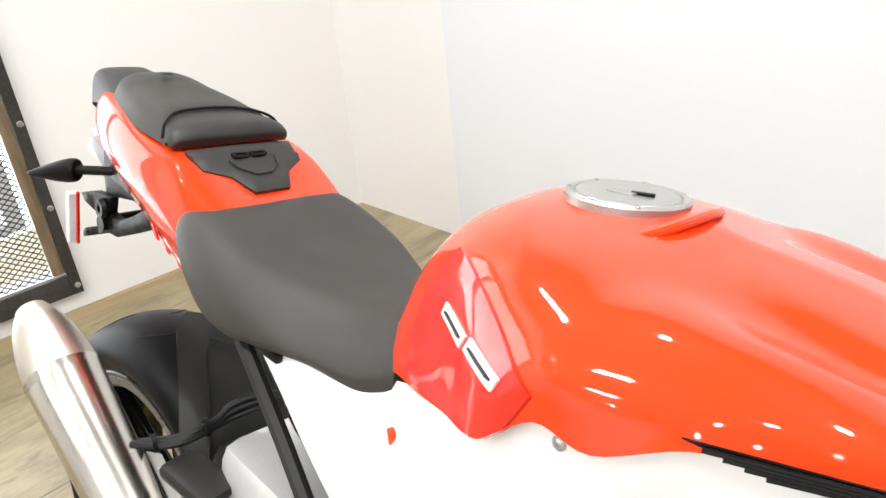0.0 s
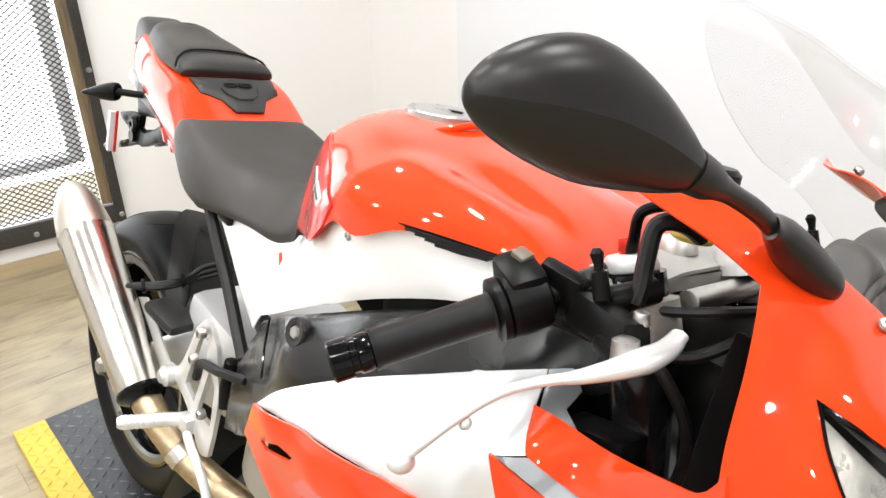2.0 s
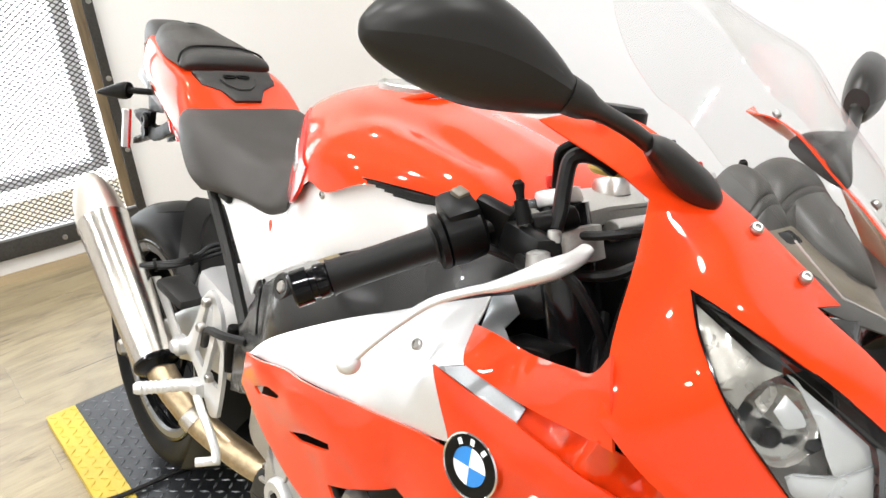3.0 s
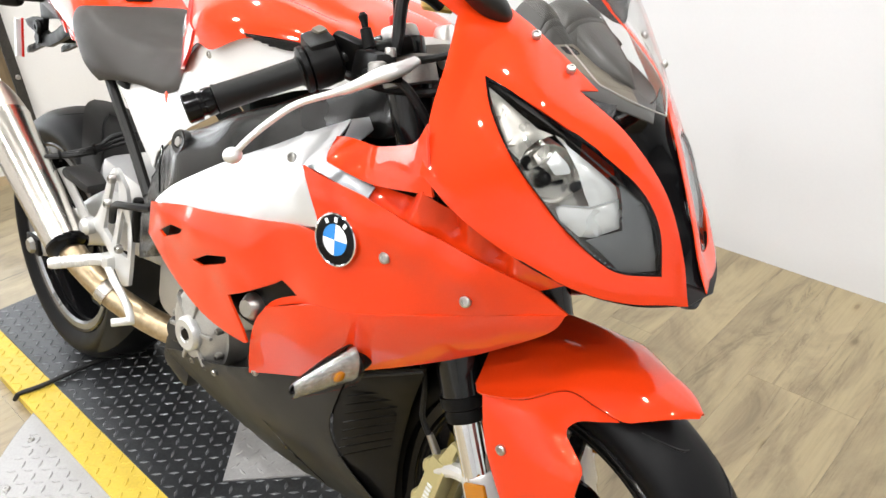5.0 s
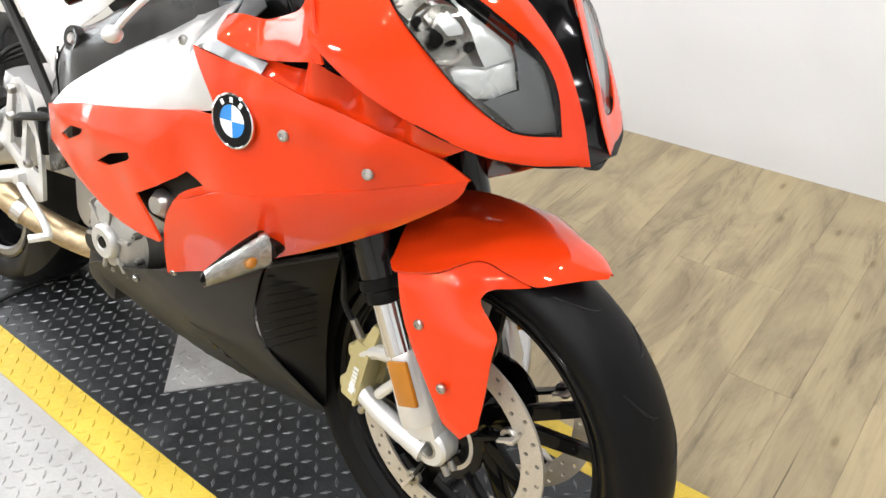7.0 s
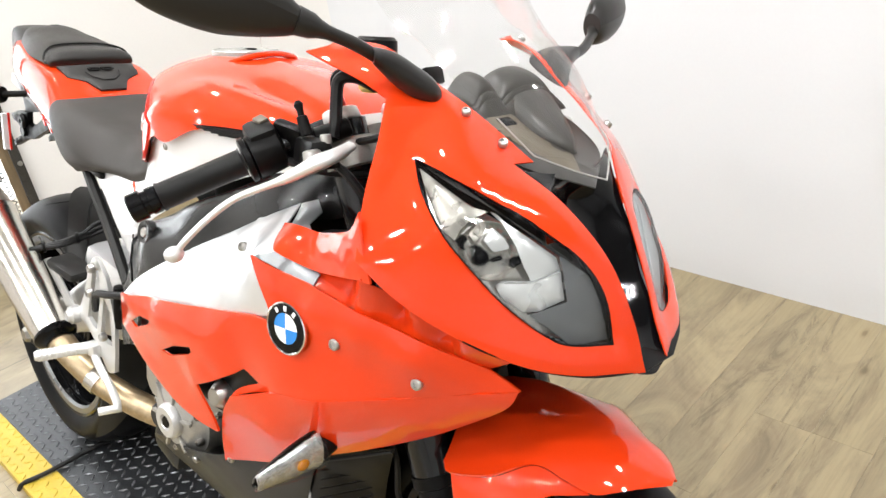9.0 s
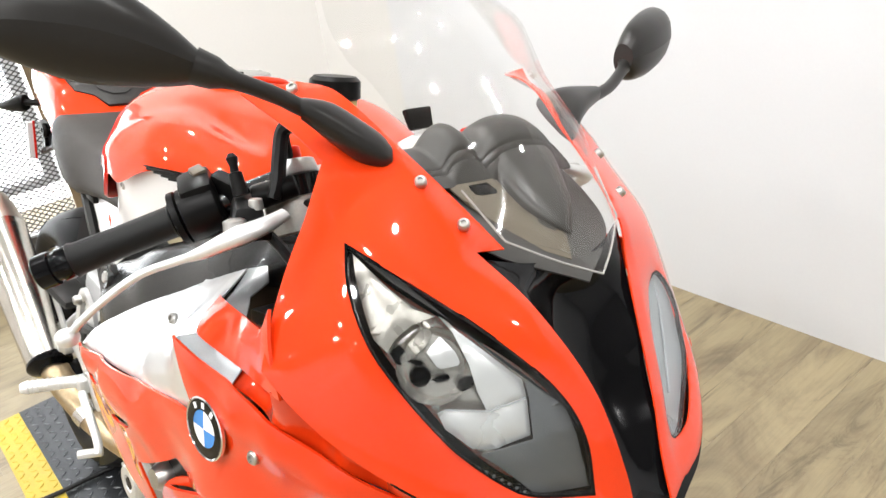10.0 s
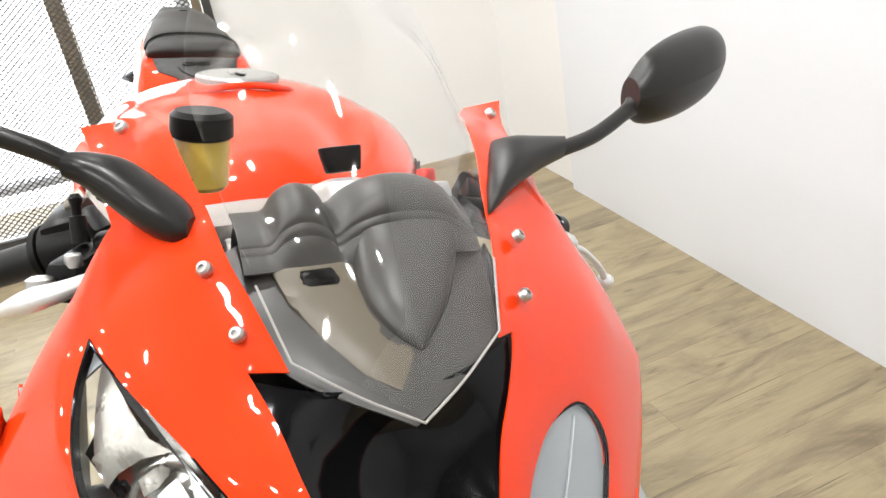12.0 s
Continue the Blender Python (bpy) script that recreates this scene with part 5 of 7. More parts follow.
def side_fairing(f):
    s = empty("side_fairing")
    s.parent = bike
    flip = f > 0
    P("upper_panel", sheet(bmesh.new(), SIDE, SIDE_AX, inner=SIDE_IN, holes=[SLOT_1, SLOT_2], mirror=flip, step=0.010, smooth=0.00015, roll=0.0008), RED, s, "glossy red fairing panel with vents")
    P("lower_panel", sheet(bmesh.new(), LOWER, (0.1, -1, -0.4), inner=[(1.20, -0.240, 0.570), (1.30, -0.222, 0.610), (1.40, -0.186, 0.648)], mirror=flip, step=0.010, smooth=0.001, roll=0.0006), RED, s)
    P("white_panel", sheet(bmesh.new(), WHITE_UP, (0.1, -0.9, 0.5), inner=[(1.0, -0.245, 0.728), (1.12, -0.240, 0.775), (1.18, -0.236, 0.806)], mirror=flip, step=0.011, smooth=0.0004), PEARL, s, "glossy pearl white fairing panel")
    edge = [(1.177, -0.160, 0.857, 1), (1.193, -0.146, 0.862, 1), (1.213, -0.156, 0.852, 1), (1.216, -0.178, 0.842, 1), (1.262, -0.207, 0.838, 1), (1.204, -0.198, 0.839, 1)]
    P("silver_trim", sheet(bmesh.new(), edge, (0.3, -0.8, 0.6), mirror=flip, step=0.012), GREY_TRIM, s, "pale silver grey trim piece")
    edge = [(1.200, -0.202, 0.843, 1), (1.284, -0.216, 0.851), (1.340, -0.233, 0.866), (1.372, -0.2445, 0.879), (1.385, -0.244, 0.899, 1), (1.398, -0.252, 0.862), (1.404, -0.247, 0.828, 1), (1.302, -0.233, 0.813), (1.240, -0.243, 0.824), (1.226, -0.238, 0.830)]
    if flip:
        edge = edge[:3] + [(1.392, -0.248, 0.856, 1)] + edge[6:]
    P("red_flap", sheet(bmesh.new(), edge, (0.1, -0.7, 0.7), inner=[(1.25, -0.226, 0.840), (1.31, -0.231, 0.839), (1.36, -0.241, 0.850)], mirror=flip, step=0.010, smooth=0.006, roll=0.0012), RED, s)
    edge = [(1.214, -0.257, 0.818, 1), (1.303, -0.243, 0.800, 1), (1.302, -0.231, 0.812, 1), (1.237, -0.243, 0.826, 1)]
    P("grey_insert", sheet(bmesh.new(), edge, (0.1, -0.6, 0.8), mirror=flip, step=0.011, lift=-0.001), GREY_TRIM, s)
    edge = [(1.296, -0.226, 0.814, 1), (1.400, -0.246, 0.826), (1.432, -0.234, 0.822), (1.475, -0.203, 0.790), (1.53, -0.154, 0.756, 1), (1.489, -0.160, 0.733, 1), (1.43, -0.209, 0.764), (1.36, -0.237, 0.786), (1.300, -0.241, 0.798, 1)]
    P("groove_panel", sheet(bmesh.new(), edge, (0.2, -0.8, 0.5), inner=[(1.34, -0.214, 0.799), (1.40, -0.203, 0.796), (1.45, -0.174, 0.776)], lift=-0.002, smooth=0.0004, mirror=flip, step=0.011), RED, s)
    liner = [(0.835, -0.232, 0.598, 1), (0.862, -0.234, 0.662, 1), (1.10, -0.234, 0.702, 1), (1.20, -0.228, 0.662, 1), (1.17, -0.226, 0.600, 1), (1.10, -0.222, 0.536, 1), (1.04, -0.228, 0.545, 1)]
    P("vent_liner", sheet(bmesh.new(), liner, SIDE_AX, thick=0.003, mirror=flip, step=0.02), BLACK, s)
    bolts(s, [(1.334, 0.2385 * f, 0.739), (1.426, 0.2035 * f, 0.712)], (0.25, f, 0.1), 0.0068)
    bolts(s, [(1.158, 0.236 * f, 0.811)], (0.1, f, 0.5), 0.006)
    # round badge: dark ring, quartered field
    b = empty("badge")
    b.parent = bike
    c = Vector((1.269, 0.2525 * f, 0.743))
    n = Vector((0.13, f, 0.04)).normalized()
    P("badge_rim", lathe(bmesh.new(), [(0.0315, 0.0), (0.0315, 0.003), (0.030, 0.0038), (0.0292, 0.003)], c, n, 48), CHROME, b)
    P("badge_ring", lathe(bmesh.new(), [(0.0186, 0.0034), (0.0292, 0.003), (0.0292, -0.002), (0.0186, -0.002)], c, n, 48, True), PIANO, b)
    u = Vector((0, 0, 1)).cross(n).normalized()
    v = n.cross(u)
    for q in range(4):
        bm = bmesh.new()
        mid = bm.verts.new(c + n * 0.0036)
        arc = [bm.verts.new(c + n * 0.0030 + (u * math.cos(a) + v * math.sin(a)) * 0.0186) for a in (math.pi / 2 * q + math.pi / 24 * k for k in range(13))]
        for a, d in zip(arc, arc[1:]):
            bm.faces.new((mid, a, d))
        P("badge_field", bm, BADGE_BLUE if q % 2 else BADGE_WHITE, b)
    bm = bmesh.new()
    for k in range(3):
        a = radians(55 + 35 * k)
        d = u * math.cos(a) + v * math.sin(a)
        m = Matrix.Translation(c + n * 0.0034 + d * 0.0238) @ Matrix((d, n.cross(d), n)).transposed().to_4x4()
        block(bm, (0.006, 0.0045, 0.0006), m)
    P("badge_mark", bm, BADGE_WHITE, b)
    # indicator
    i = empty("front_indicator")
    i.parent = bike
    spine = ((0.0, 0.017, 0.024), (0.10, 0.0185, 0.0265), (0.42, 0.0165, 0.0225), (0.78, 0.0115, 0.0135), (0.94, 0.008, 0.008), (1.0, 0.003, 0.003))
    root, reach = Vector((1.281, 0.222 * f, 0.580)), Vector((-0.016, 0.086 * f, -0.018))

    def arc(k, t, rx, rz, a0, a1, wave=0.0):
        q = root + reach * t
        w = 1 + (wave if k % 2 else -wave)
        return [q + Vector((rx * w * math.cos(a), 0, rz * w * math.sin(a))) for a in (radians(a0 + (a1 - a0) * j / 14) for j in range(15))]
    P("indicator_shell", loft(bmesh.new(), [arc(k, *r, 96, 244) for k, r in enumerate(spine)], (3, 2), both=False, thick=0.0015), BLACK, i, "black turn signal housing")
    P("indicator_lens", loft(bmesh.new(), [arc(k, *r, -116, 96) for k, r in enumerate(spine)], (3, 2), both=False), LENS, i, "clear turn signal lens").visible_shadow = False
    ribs = [(t, 0.0165 * (1 - 0.55 * t), 0.0255 * (1 - 0.58 * t)) for t in (0.03 + 0.067 * k for k in range(15))]
    P("indicator_bowl", loft(bmesh.new(), [arc(k, t, rx * 0.62, rz * 0.93, -112, 92, 0.03) for k, (t, rx, rz) in enumerate(ribs)], (1, 1), both=False), OPTIC, i, "ribbed chrome optic")
    P("bulb", blob(bmesh.new(), (0.004, 0.009, 0.007), Matrix.Translation(root + reach * 0.34 + Vector((0.0095, 0, -0.002))), 8, 12), AMBER, i, "amber bulb")
    P("indicator_foot", rod(bmesh.new(), root + Vector((-0.004, -0.026 * f, 0.004)), root + reach * 0.02, 0.013, 0.0145, 16), BLACK, i)


side_fairing(-1)
side_fairing(1)


# -- belly pan, radiator, engine --
def belly(f):
    flip = f > 0
    b = empty("belly_pan")
    b.parent = bike
    edge = [(1.045, -0.220, 0.462, 1), (1.15, -0.212, 0.506), (1.247, -0.198, 0.553, 1), (1.205, -0.186, 0.475), (1.172, -0.168, 0.405), (1.178, -0.142, 0.335), (1.240, -0.098, 0.245, 1), (1.17, -0.060, 0.190), (1.06, -0.075, 0.192), (0.90, -0.090, 0.200), (0.74, -0.110, 0.235, 1), (0.66, -0.150, 0.305, 1), (0.80, -0.190, 0.372), (0.93, -0.210, 0.415)]
    P("pan_side", sheet(bmesh.new(), edge, (0.1, -1, -0.7), inner=[(1.05, -0.172, 0.345), (0.95, -0.165, 0.315)], mirror=flip, step=0.014), BELLY, b, "matt black belly pan")
    edge = [(1.02, -0.176, 0.345, 1), (1.10, -0.156, 0.300, 1), (1.135, -0.138, 0.272, 1), (1.07, -0.158, 0.305, 1)]
    P("pan_slot", sheet(bmesh.new(), edge, (0.1, -1, -0.7), mirror=flip, thick=0.003, step=0.014, lift=0.002), PIANO, b)
    edge = [(1.236, -0.188, 0.532, 1), (1.330, -0.148, 0.566, 1), (1.285, -0.122, 0.47), (1.252, -0.102, 0.36), (1.236, -0.088, 0.240, 1), (1.192, -0.100, 0.250), (1.172, -0.150, 0.36), (1.186, -0.172, 0.44)]
    P("radiator_shroud", sheet(bmesh.new(), edge, (0.7, -0.7, 0.1), mirror=flip, step=0.014, thick=0.004), BLACK, b, "black radiator shroud")
    P("shroud_rim", tube(bmesh.new(), [(1.238, 0.188 * f, 0.528), (1.286, 0.170 * f, 0.547), (1.328, 0.149 * f, 0.563)], 0.0025, 8), BELLY, b)
    for k in range(9):
        z = 0.515 - 0.016 * k
        P("shroud_slat", tube(bmesh.new(), [(1.224 - 0.003 * k, (0.180 - 0.001 * k) * f, z - 0.012), (1.284 - 0.004 * k, (0.142 - 0.003 * k) * f, z + 0.010)], 0.0012, 6), BLACK, b)
    bolts(b, [(1.248, 0.199 * f, 0.542), (1.06, 0.218 * f, 0.463), (0.93, 0.206 * f, 0.398)], (0.1, f, -0.2), 0.006)


belly(-1)
belly(1)


def radiator():
    r = empty("radiator")
    r.parent = bike
    m = pose(1.150, 0, 0.54, 0, -10, 0)
    P("core", block(bmesh.new(), (0.03, 0.27, 0.26), m, 0.004), BLACK, r)
    for k in range(26):
        P("fin", block(bmesh.new(), (0.004, 0.26, 0.0025), m @ Matrix.Translation((0.016, 0, -0.115 + k * 0.0092))), BLACK, r)
    for s in (-1, 1):
        P("side_tank", block(bmesh.new(), (0.04, 0.03, 0.26), m @ Matrix.Translation((0, s * 0.135, 0)), 0.008), BLACK, r)


radiator()


def engine():
    e = empty("engine")
    e.parent = bike
    P("block", block(bmesh.new(), (0.36, 0.26, 0.26), pose(0.88, 0.0, 0.44, 0, -18, 0), 0.02), CASE, e, "grey cast engine block")
    P("gearbox", block(bmesh.new(), (0.24, 0.24, 0.22), pose(0.70, 0.0, 0.44, 0, 10, 0), 0.03), CASE, e)
    for f in (-1, 1):
        P("clutch_cover", lathe(bmesh.new(), [(0, 0.028), (0.022, 0.028), (0.028, 0.024), (0.046, 0.022), (0.062, 0.014), (0.070, 0.004), (0.076, 0.002), (0.076, -0.06)], (0.850, f * 0.178, 0.440), (0.05, f, 0), 40), CASE, e, "grey cast clutch cover")
        P("cover_cap", lathe(bmesh.new(), [(0, 0.006), (0.012, 0.006), (0.014, 0.010), (0.026, 0.010), (0.030, 0.004), (0.030, -0.004)], (0.855, f * 0.206, 0.438), (0.05, f, 0), 32), ALU, e)
        P("cap_screw", lathe(bmesh.new(), [(0, 0.002), (0.010, 0.002), (0.011, -0.004)], (0.855, f * 0.2135, 0.438), (0.05, f, 0), 6), BLACK, e)
        for k in range(9):
            a = 2 * math.pi * k / 9 + 0.3
            P("cover_bolt", bolt_head(bmesh.new(), (0.850 + 0.068 * math.cos(a), f * 0.188, 0.440 + 0.068 * math.sin(a)), (0.05, f, 0), 0.006, 0.006), BOLT, e)
        for k in range(6):
            a = 2 * math.pi * k / 6 + 0.15
            P("cover_rib", block(bmesh.new(), (0.036, 0.007, 0.006), Matrix.Translation((0.850 + 0.046 * math.cos(a), f * 0.201, 0.440 + 0.046 * math.sin(a))) @ pose(0, 0, 0, 0, -math.degrees(a), 0), 0.002), CASE, e)
        P("upper_cover", block(bmesh.new(), (0.110, 0.024, 0.080), pose(0.935, f * 0.165, 0.505, 0, -28, 0), 0.010), CASE, e, "cast crankcase cover")
        for x, z in ((0.895, 0.520), (0.935, 0.545), (0.975, 0.520), (0.965, 0.480), (0.920, 0.472)):
            P("case_bolt", bolt_head(bmesh.new(), (x, f * 0.178, z), (0, f, 0), 0.006, 0.005), BOLT, e)
        P("oil_boss", lathe(bmesh.new(), [(0, 0.010), (0.016, 0.010), (0.021, 0.006), (0.024, 0.0), (0.024, -0.03)], (0.765, f * 0.180, 0.400), (0, f, 0), 24), BELLY, e, "black ribbed filler boss")
        P("side_cover", lathe(bmesh.new(), [(0, 0.020), (0.030, 0.020), (0.044, 0.012), (0.050, 0.0), (0.050, -0.05)], (0.755, f * 0.155, 0.525), (0, f, 0), 36), CASE, e)
        P("cylinder_side", block(bmesh.new(), (0.12, 0.03, 0.16), pose(1.00, f * 0.150, 0.58, 0, -25, 0), 0.012), CASE, e)
        P("coolant_cap", lathe(bmesh.new(), [(0, 0.016), (0.012, 0.016), (0.016, 0.010), (0.020, 0.004), (0.020, -0.05)], (1.078, f * 0.232, 0.580), (0.1, f, 0.1), 24), BOLT, e)
    P("airbox", block(bmesh.new(), (0.34, 0.20, 0.22), pose(1.02, 0, 0.80, 0, -8, 0), 0.03), BLACK, e)
    P("intake", block(bmesh.new(), (0.22, 0.17, 0.20), pose(1.26, 0, 0.80, 0, 0, 0), 0.03), BLACK, e)


engine()


# -- frame --
def frame_spar(f):
    flip = f > 0
    fr = empty("frame_spar")
    fr.parent = bike
    edge = [(0.662, -0.150, 0.686, 1), (0.735, -0.172, 0.724), (0.85, -0.172, 0.780), (1.00, -0.150, 0.842), (1.115, -0.128, 0.888), (1.205, -0.110, 0.900, 1), (1.215, -0.118, 0.840), (1.165, -0.148, 0.830, 1), (1.05, -0.188, 0.775), (0.95, -0.212, 0.725), (0.865, -0.226, 0.680), (0.800, -0.214, 0.640), (0.735, -0.190, 0.585), (0.66, -0.170, 0.500, 1), (0.585, -0.160, 0.470, 1), (0.600, -0.160, 0.560)]
    P("spar", sheet(bmesh.new(), edge, (0, -1, 0.25), inner=[(0.847, -0.210, 0.757), (0.95, -0.200, 0.785), (0.76, -0.190, 0.690), (1.1, -0.152, 0.85)], thick=0.02, mirror=flip, step=0.013, roll=0.004, smooth=0.0006), SATIN, fr, "satin black frame spar")
    P("spar_joint", tube(bmesh.new(), [Vector((q[0], q[1] * -f, q[2])) for q in ((0.728, -0.176, 0.722), (0.752, -0.195, 0.690), (0.765, -0.203, 0.655))], 0.0018, 6), PIANO, fr)
    bm = lathe(bmesh.new(), [(0, -0.004), (0.008, -0.004), (0.010, 0.002), (0.017, 0.003), (0.019, 0.0), (0.019, -0.01)], (0.847, f * 0.211, 0.758), (0, f, 0.25), 28)
    P("engine_bolt", bm, SATIN, fr)
    P("bolt_centre", lathe(bmesh.new(), [(0, 0.003), (0.0075, 0.003), (0.009, 0.0)], (0.847, f * 0.2115, 0.758), (0, f, 0.25), 6), BOLT, fr)
    edge = [(0.940, -0.214, 0.738, 1), (1.06, -0.178, 0.800), (1.17, -0.148, 0.842, 1), (1.165, -0.150, 0.835, 1), (1.05, -0.184, 0.785), (0.955, -0.216, 0.726, 1)]
    P("spar_rib", sheet(bmesh.new(), edge, (0, -1, 0.25), thick=0.008, lift=0.004, mirror=flip, step=0.012), SATIN, fr)


frame_spar(-1)
frame_spar(1)


# -- tank --
def tank():
    t = empty("fuel_tank")
    t.parent = bike
    rows = [
        [(0.630, 0, 0.892), (0.630, -0.030, 0.890), (0.632, -0.058, 0.880), (0.636, -0.078, 0.862), (0.640, -0.088, 0.838), (0.636, -0.090, 0.812)],
        [(0.654, 0, 0.940), (0.656, -0.040, 0.936), (0.660, -0.074, 0.920), (0.666, -0.094, 0.895), (0.670, -0.104, 0.860), (0.668, -0.106, 0.820)],
        [(0.694, 0, 0.980), (0.696, -0.050, 0.974), (0.702, -0.092, 0.957), (0.708, -0.112, 0.928), (0.716, -0.122, 0.880), (0.716, -0.132, 0.832)],
        [(0.750, 0, 1.008), (0.752, -0.055, 1.002), (0.756, -0.105, 0.988), (0.760, -0.134, 0.966), (0.766, -0.150, 0.905), (0.773, -0.161, 0.848)],
        [(0.820, 0, 1.016), (0.820, -0.058, 1.010), (0.820, -0.116, 0.997), (0.822, -0.160, 0.972), (0.828, -0.185, 0.920), (0.836, -0.195, 0.866)],
        [(0.880, 0, 1.014), (0.880, -0.058, 1.006), (0.880, -0.116, 0.996), (0.882, -0.166, 0.976), (0.886, -0.202, 0.945), (0.890, -0.206, 0.908)],
        [(0.935, 0, 1.003), (0.935, -0.050, 0.996), (0.935, -0.096, 0.988), (0.935, -0.152, 0.984), (0.936, -0.196, 0.948), (0.936, -0.208, 0.906)],
        [(0.990, 0, 0.995), (0.990, -0.052, 0.988), (0.990, -0.090, 0.974), (0.990, -0.140, 0.979), (0.990, -0.178, 0.955), (0.990, -0.193, 0.928)],
        [(1.045, 0, 0.984), (1.045, -0.056, 0.976), (1.045, -0.086, 0.962), (1.045, -0.124, 0.968), (1.045, -0.158, 0.952), (1.045, -0.170, 0.930)],
        [(1.095, 0, 0.970), (1.095, -0.054, 0.964), (1.095, -0.082, 0.955), (1.095, -0.112, 0.952), (1.095, -0.138, 0.942), (1.095, -0.148, 0.926)],
        [(1.135, 0, 0.938), (1.135, -0.050, 0.936), (1.135, -0.080, 0.931), (1.134, -0.104, 0.924), (1.133, -0.119, 0.920), (1.132, -0.127, 0.913)],
        [(1.158, 0, 0.895), (1.158, -0.040, 0.893), (1.157, -0.068, 0.889), (1.155, -0.088, 0.884), (1.154, -0.099, 0.890), (1.151, -0.107, 0.889)],
    ]
    body = loft(bmesh.new(), rows, (6, 6))
    skin = surface_of(body)
    P("shell", body, RED, t, "glossy red painted tank cover")
    cap = empty("filler_cap")
    cap.parent = bike
    c, n = (0.824, 0.0, 1.014), (0.0, 0, 1)
    P("cap_ring", lathe(bmesh.new(), [(0.0535, -0.004), (0.0535, 0.003), (0.051, 0.005), (0.046, 0.0045)], c, n, 56), CAP_ALU, cap)
    P("cap_disc", lathe(bmesh.new(), [(0.046, 0.0045), (0.0455, 0.0035), (0.044, 0.005), (0.016, 0.0055), (0.0, 0.0055)], c, n, 56), CAP_ALU, cap, "brushed aluminium filler cap")
    P("key_slot", block(bmesh.new(), (0.020, 0.006, 0.003), Matrix.Translation((0.838, 0, 1.0205)) @ pose(0, 0, 0, 0, 0, 20), 0.001), BLACK, cap)
    P("cap_flap", block(bmesh.new(), (0.026, 0.022, 0.003), Matrix.Translation((0.822, 0.0, 1.0198)), 0.0012), CAP_ALU, cap)
    for k in range(7):
        a = 2 * math.pi * k / 7
        P("cap_bolt", bolt_head(bmesh.new(), (0.824 + 0.0495 * math.cos(a), 0.0495 * math.sin(a), 1.0185), n, 0.0028, 0.0015), BOLT, cap)
    P("cap_cowl", tube(bmesh.new(), spline([(0.868, -0.068, 0.999), (0.888, -0.044, 1.010), (0.897, 0, 1.016), (0.888, 0.044, 1.010), (0.868, 0.068, 0.999)], 6), [0.001] + [0.0045] * 23 + [0.001], 10), RED, t)
    for f in (-1, 1):
        flip = f > 0
        edge = [(0.740, -0.132, 0.984, 1), (0.706, -0.120, 0.935), (0.686, -0.114, 0.880), (0.678, -0.114, 0.830, 1), (0.760, -0.160, 0.850), (0.826, -0.194, 0.864), (0.860, -0.203, 0.884), (0.888, -0.206, 0.926, 1), (0.815, -0.176, 0.962)]
        P("knee_panel", laid_on(sheet(bmesh.new(), edge, (-0.35, -1, 0.1), inner=[(0.77, -0.154, 0.90)], mirror=flip, step=0.006), skin, 0.0026, (-0.45, 0.86 * f, 0.15)), DARK_RED, t, "dark red knee panel with a pale emblem")
        # emblem: two slanted outlined marks
        for k in range(2):
            o = Vector((0.748 + k * 0.056, -0.139 - k * 0.031, 0.920 - k * 0.003))
            for shrink, mat, lift in ((0.0, BADGE_WHITE, 0.0044), (0.0058, BELLY, 0.0052)):
                a, b, w = Vector((0.0, 0, 0.0)), Vector((0.048, -0.027, -0.006)), Vector((0.007, -0.003, 0.013))
                d, e = (b - a).normalized() * shrink, w.normalized() * shrink
                q = [o + a + d + e, o + a + w + d - e, o + b + w - d - e, o + b - d + e]
                P("emblem", laid_on(sheet(bmesh.new(), [(*p, 1) for p in q], (-0.35, -1, 0.1), mirror=flip, step=0.005, roll=0.0), skin, lift, (-0.45, 0.86 * f, 0.15)), mat, t)
        # air vent under the tank edge
        v = empty("tank_vent")
        v.parent = bike
        edge = [(0.985, -0.196, 0.934, 1), (1.04, -0.178, 0.934), (1.095, -0.152, 0.930, 1), (1.078, -0.158, 0.921, 1), (1.04, -0.175, 0.921)]
        P("vent_back", sheet(bmesh.new(), edge, (0, -1, 0.3), lift=0.0, mirror=flip, step=0.010), BLACK, v)
        for k in range(4):
            t1 = 0.14 + 0.24 * k
            a, b = Vector((0.990, -0.1955, 0.934)).lerp(Vector((1.036, -0.178, 0.923)), t1), Vector((1.092, -0.1545, 0.931)).lerp(Vector((1.080, -0.160, 0.923)), t1)
            P("vent_slat", rod(bmesh.new(), (a.x, a.y * -f, a.z), (b.x, b.y * -f, b.z), 0.0018, 0.0014, 8), BLACK, v)


tank()


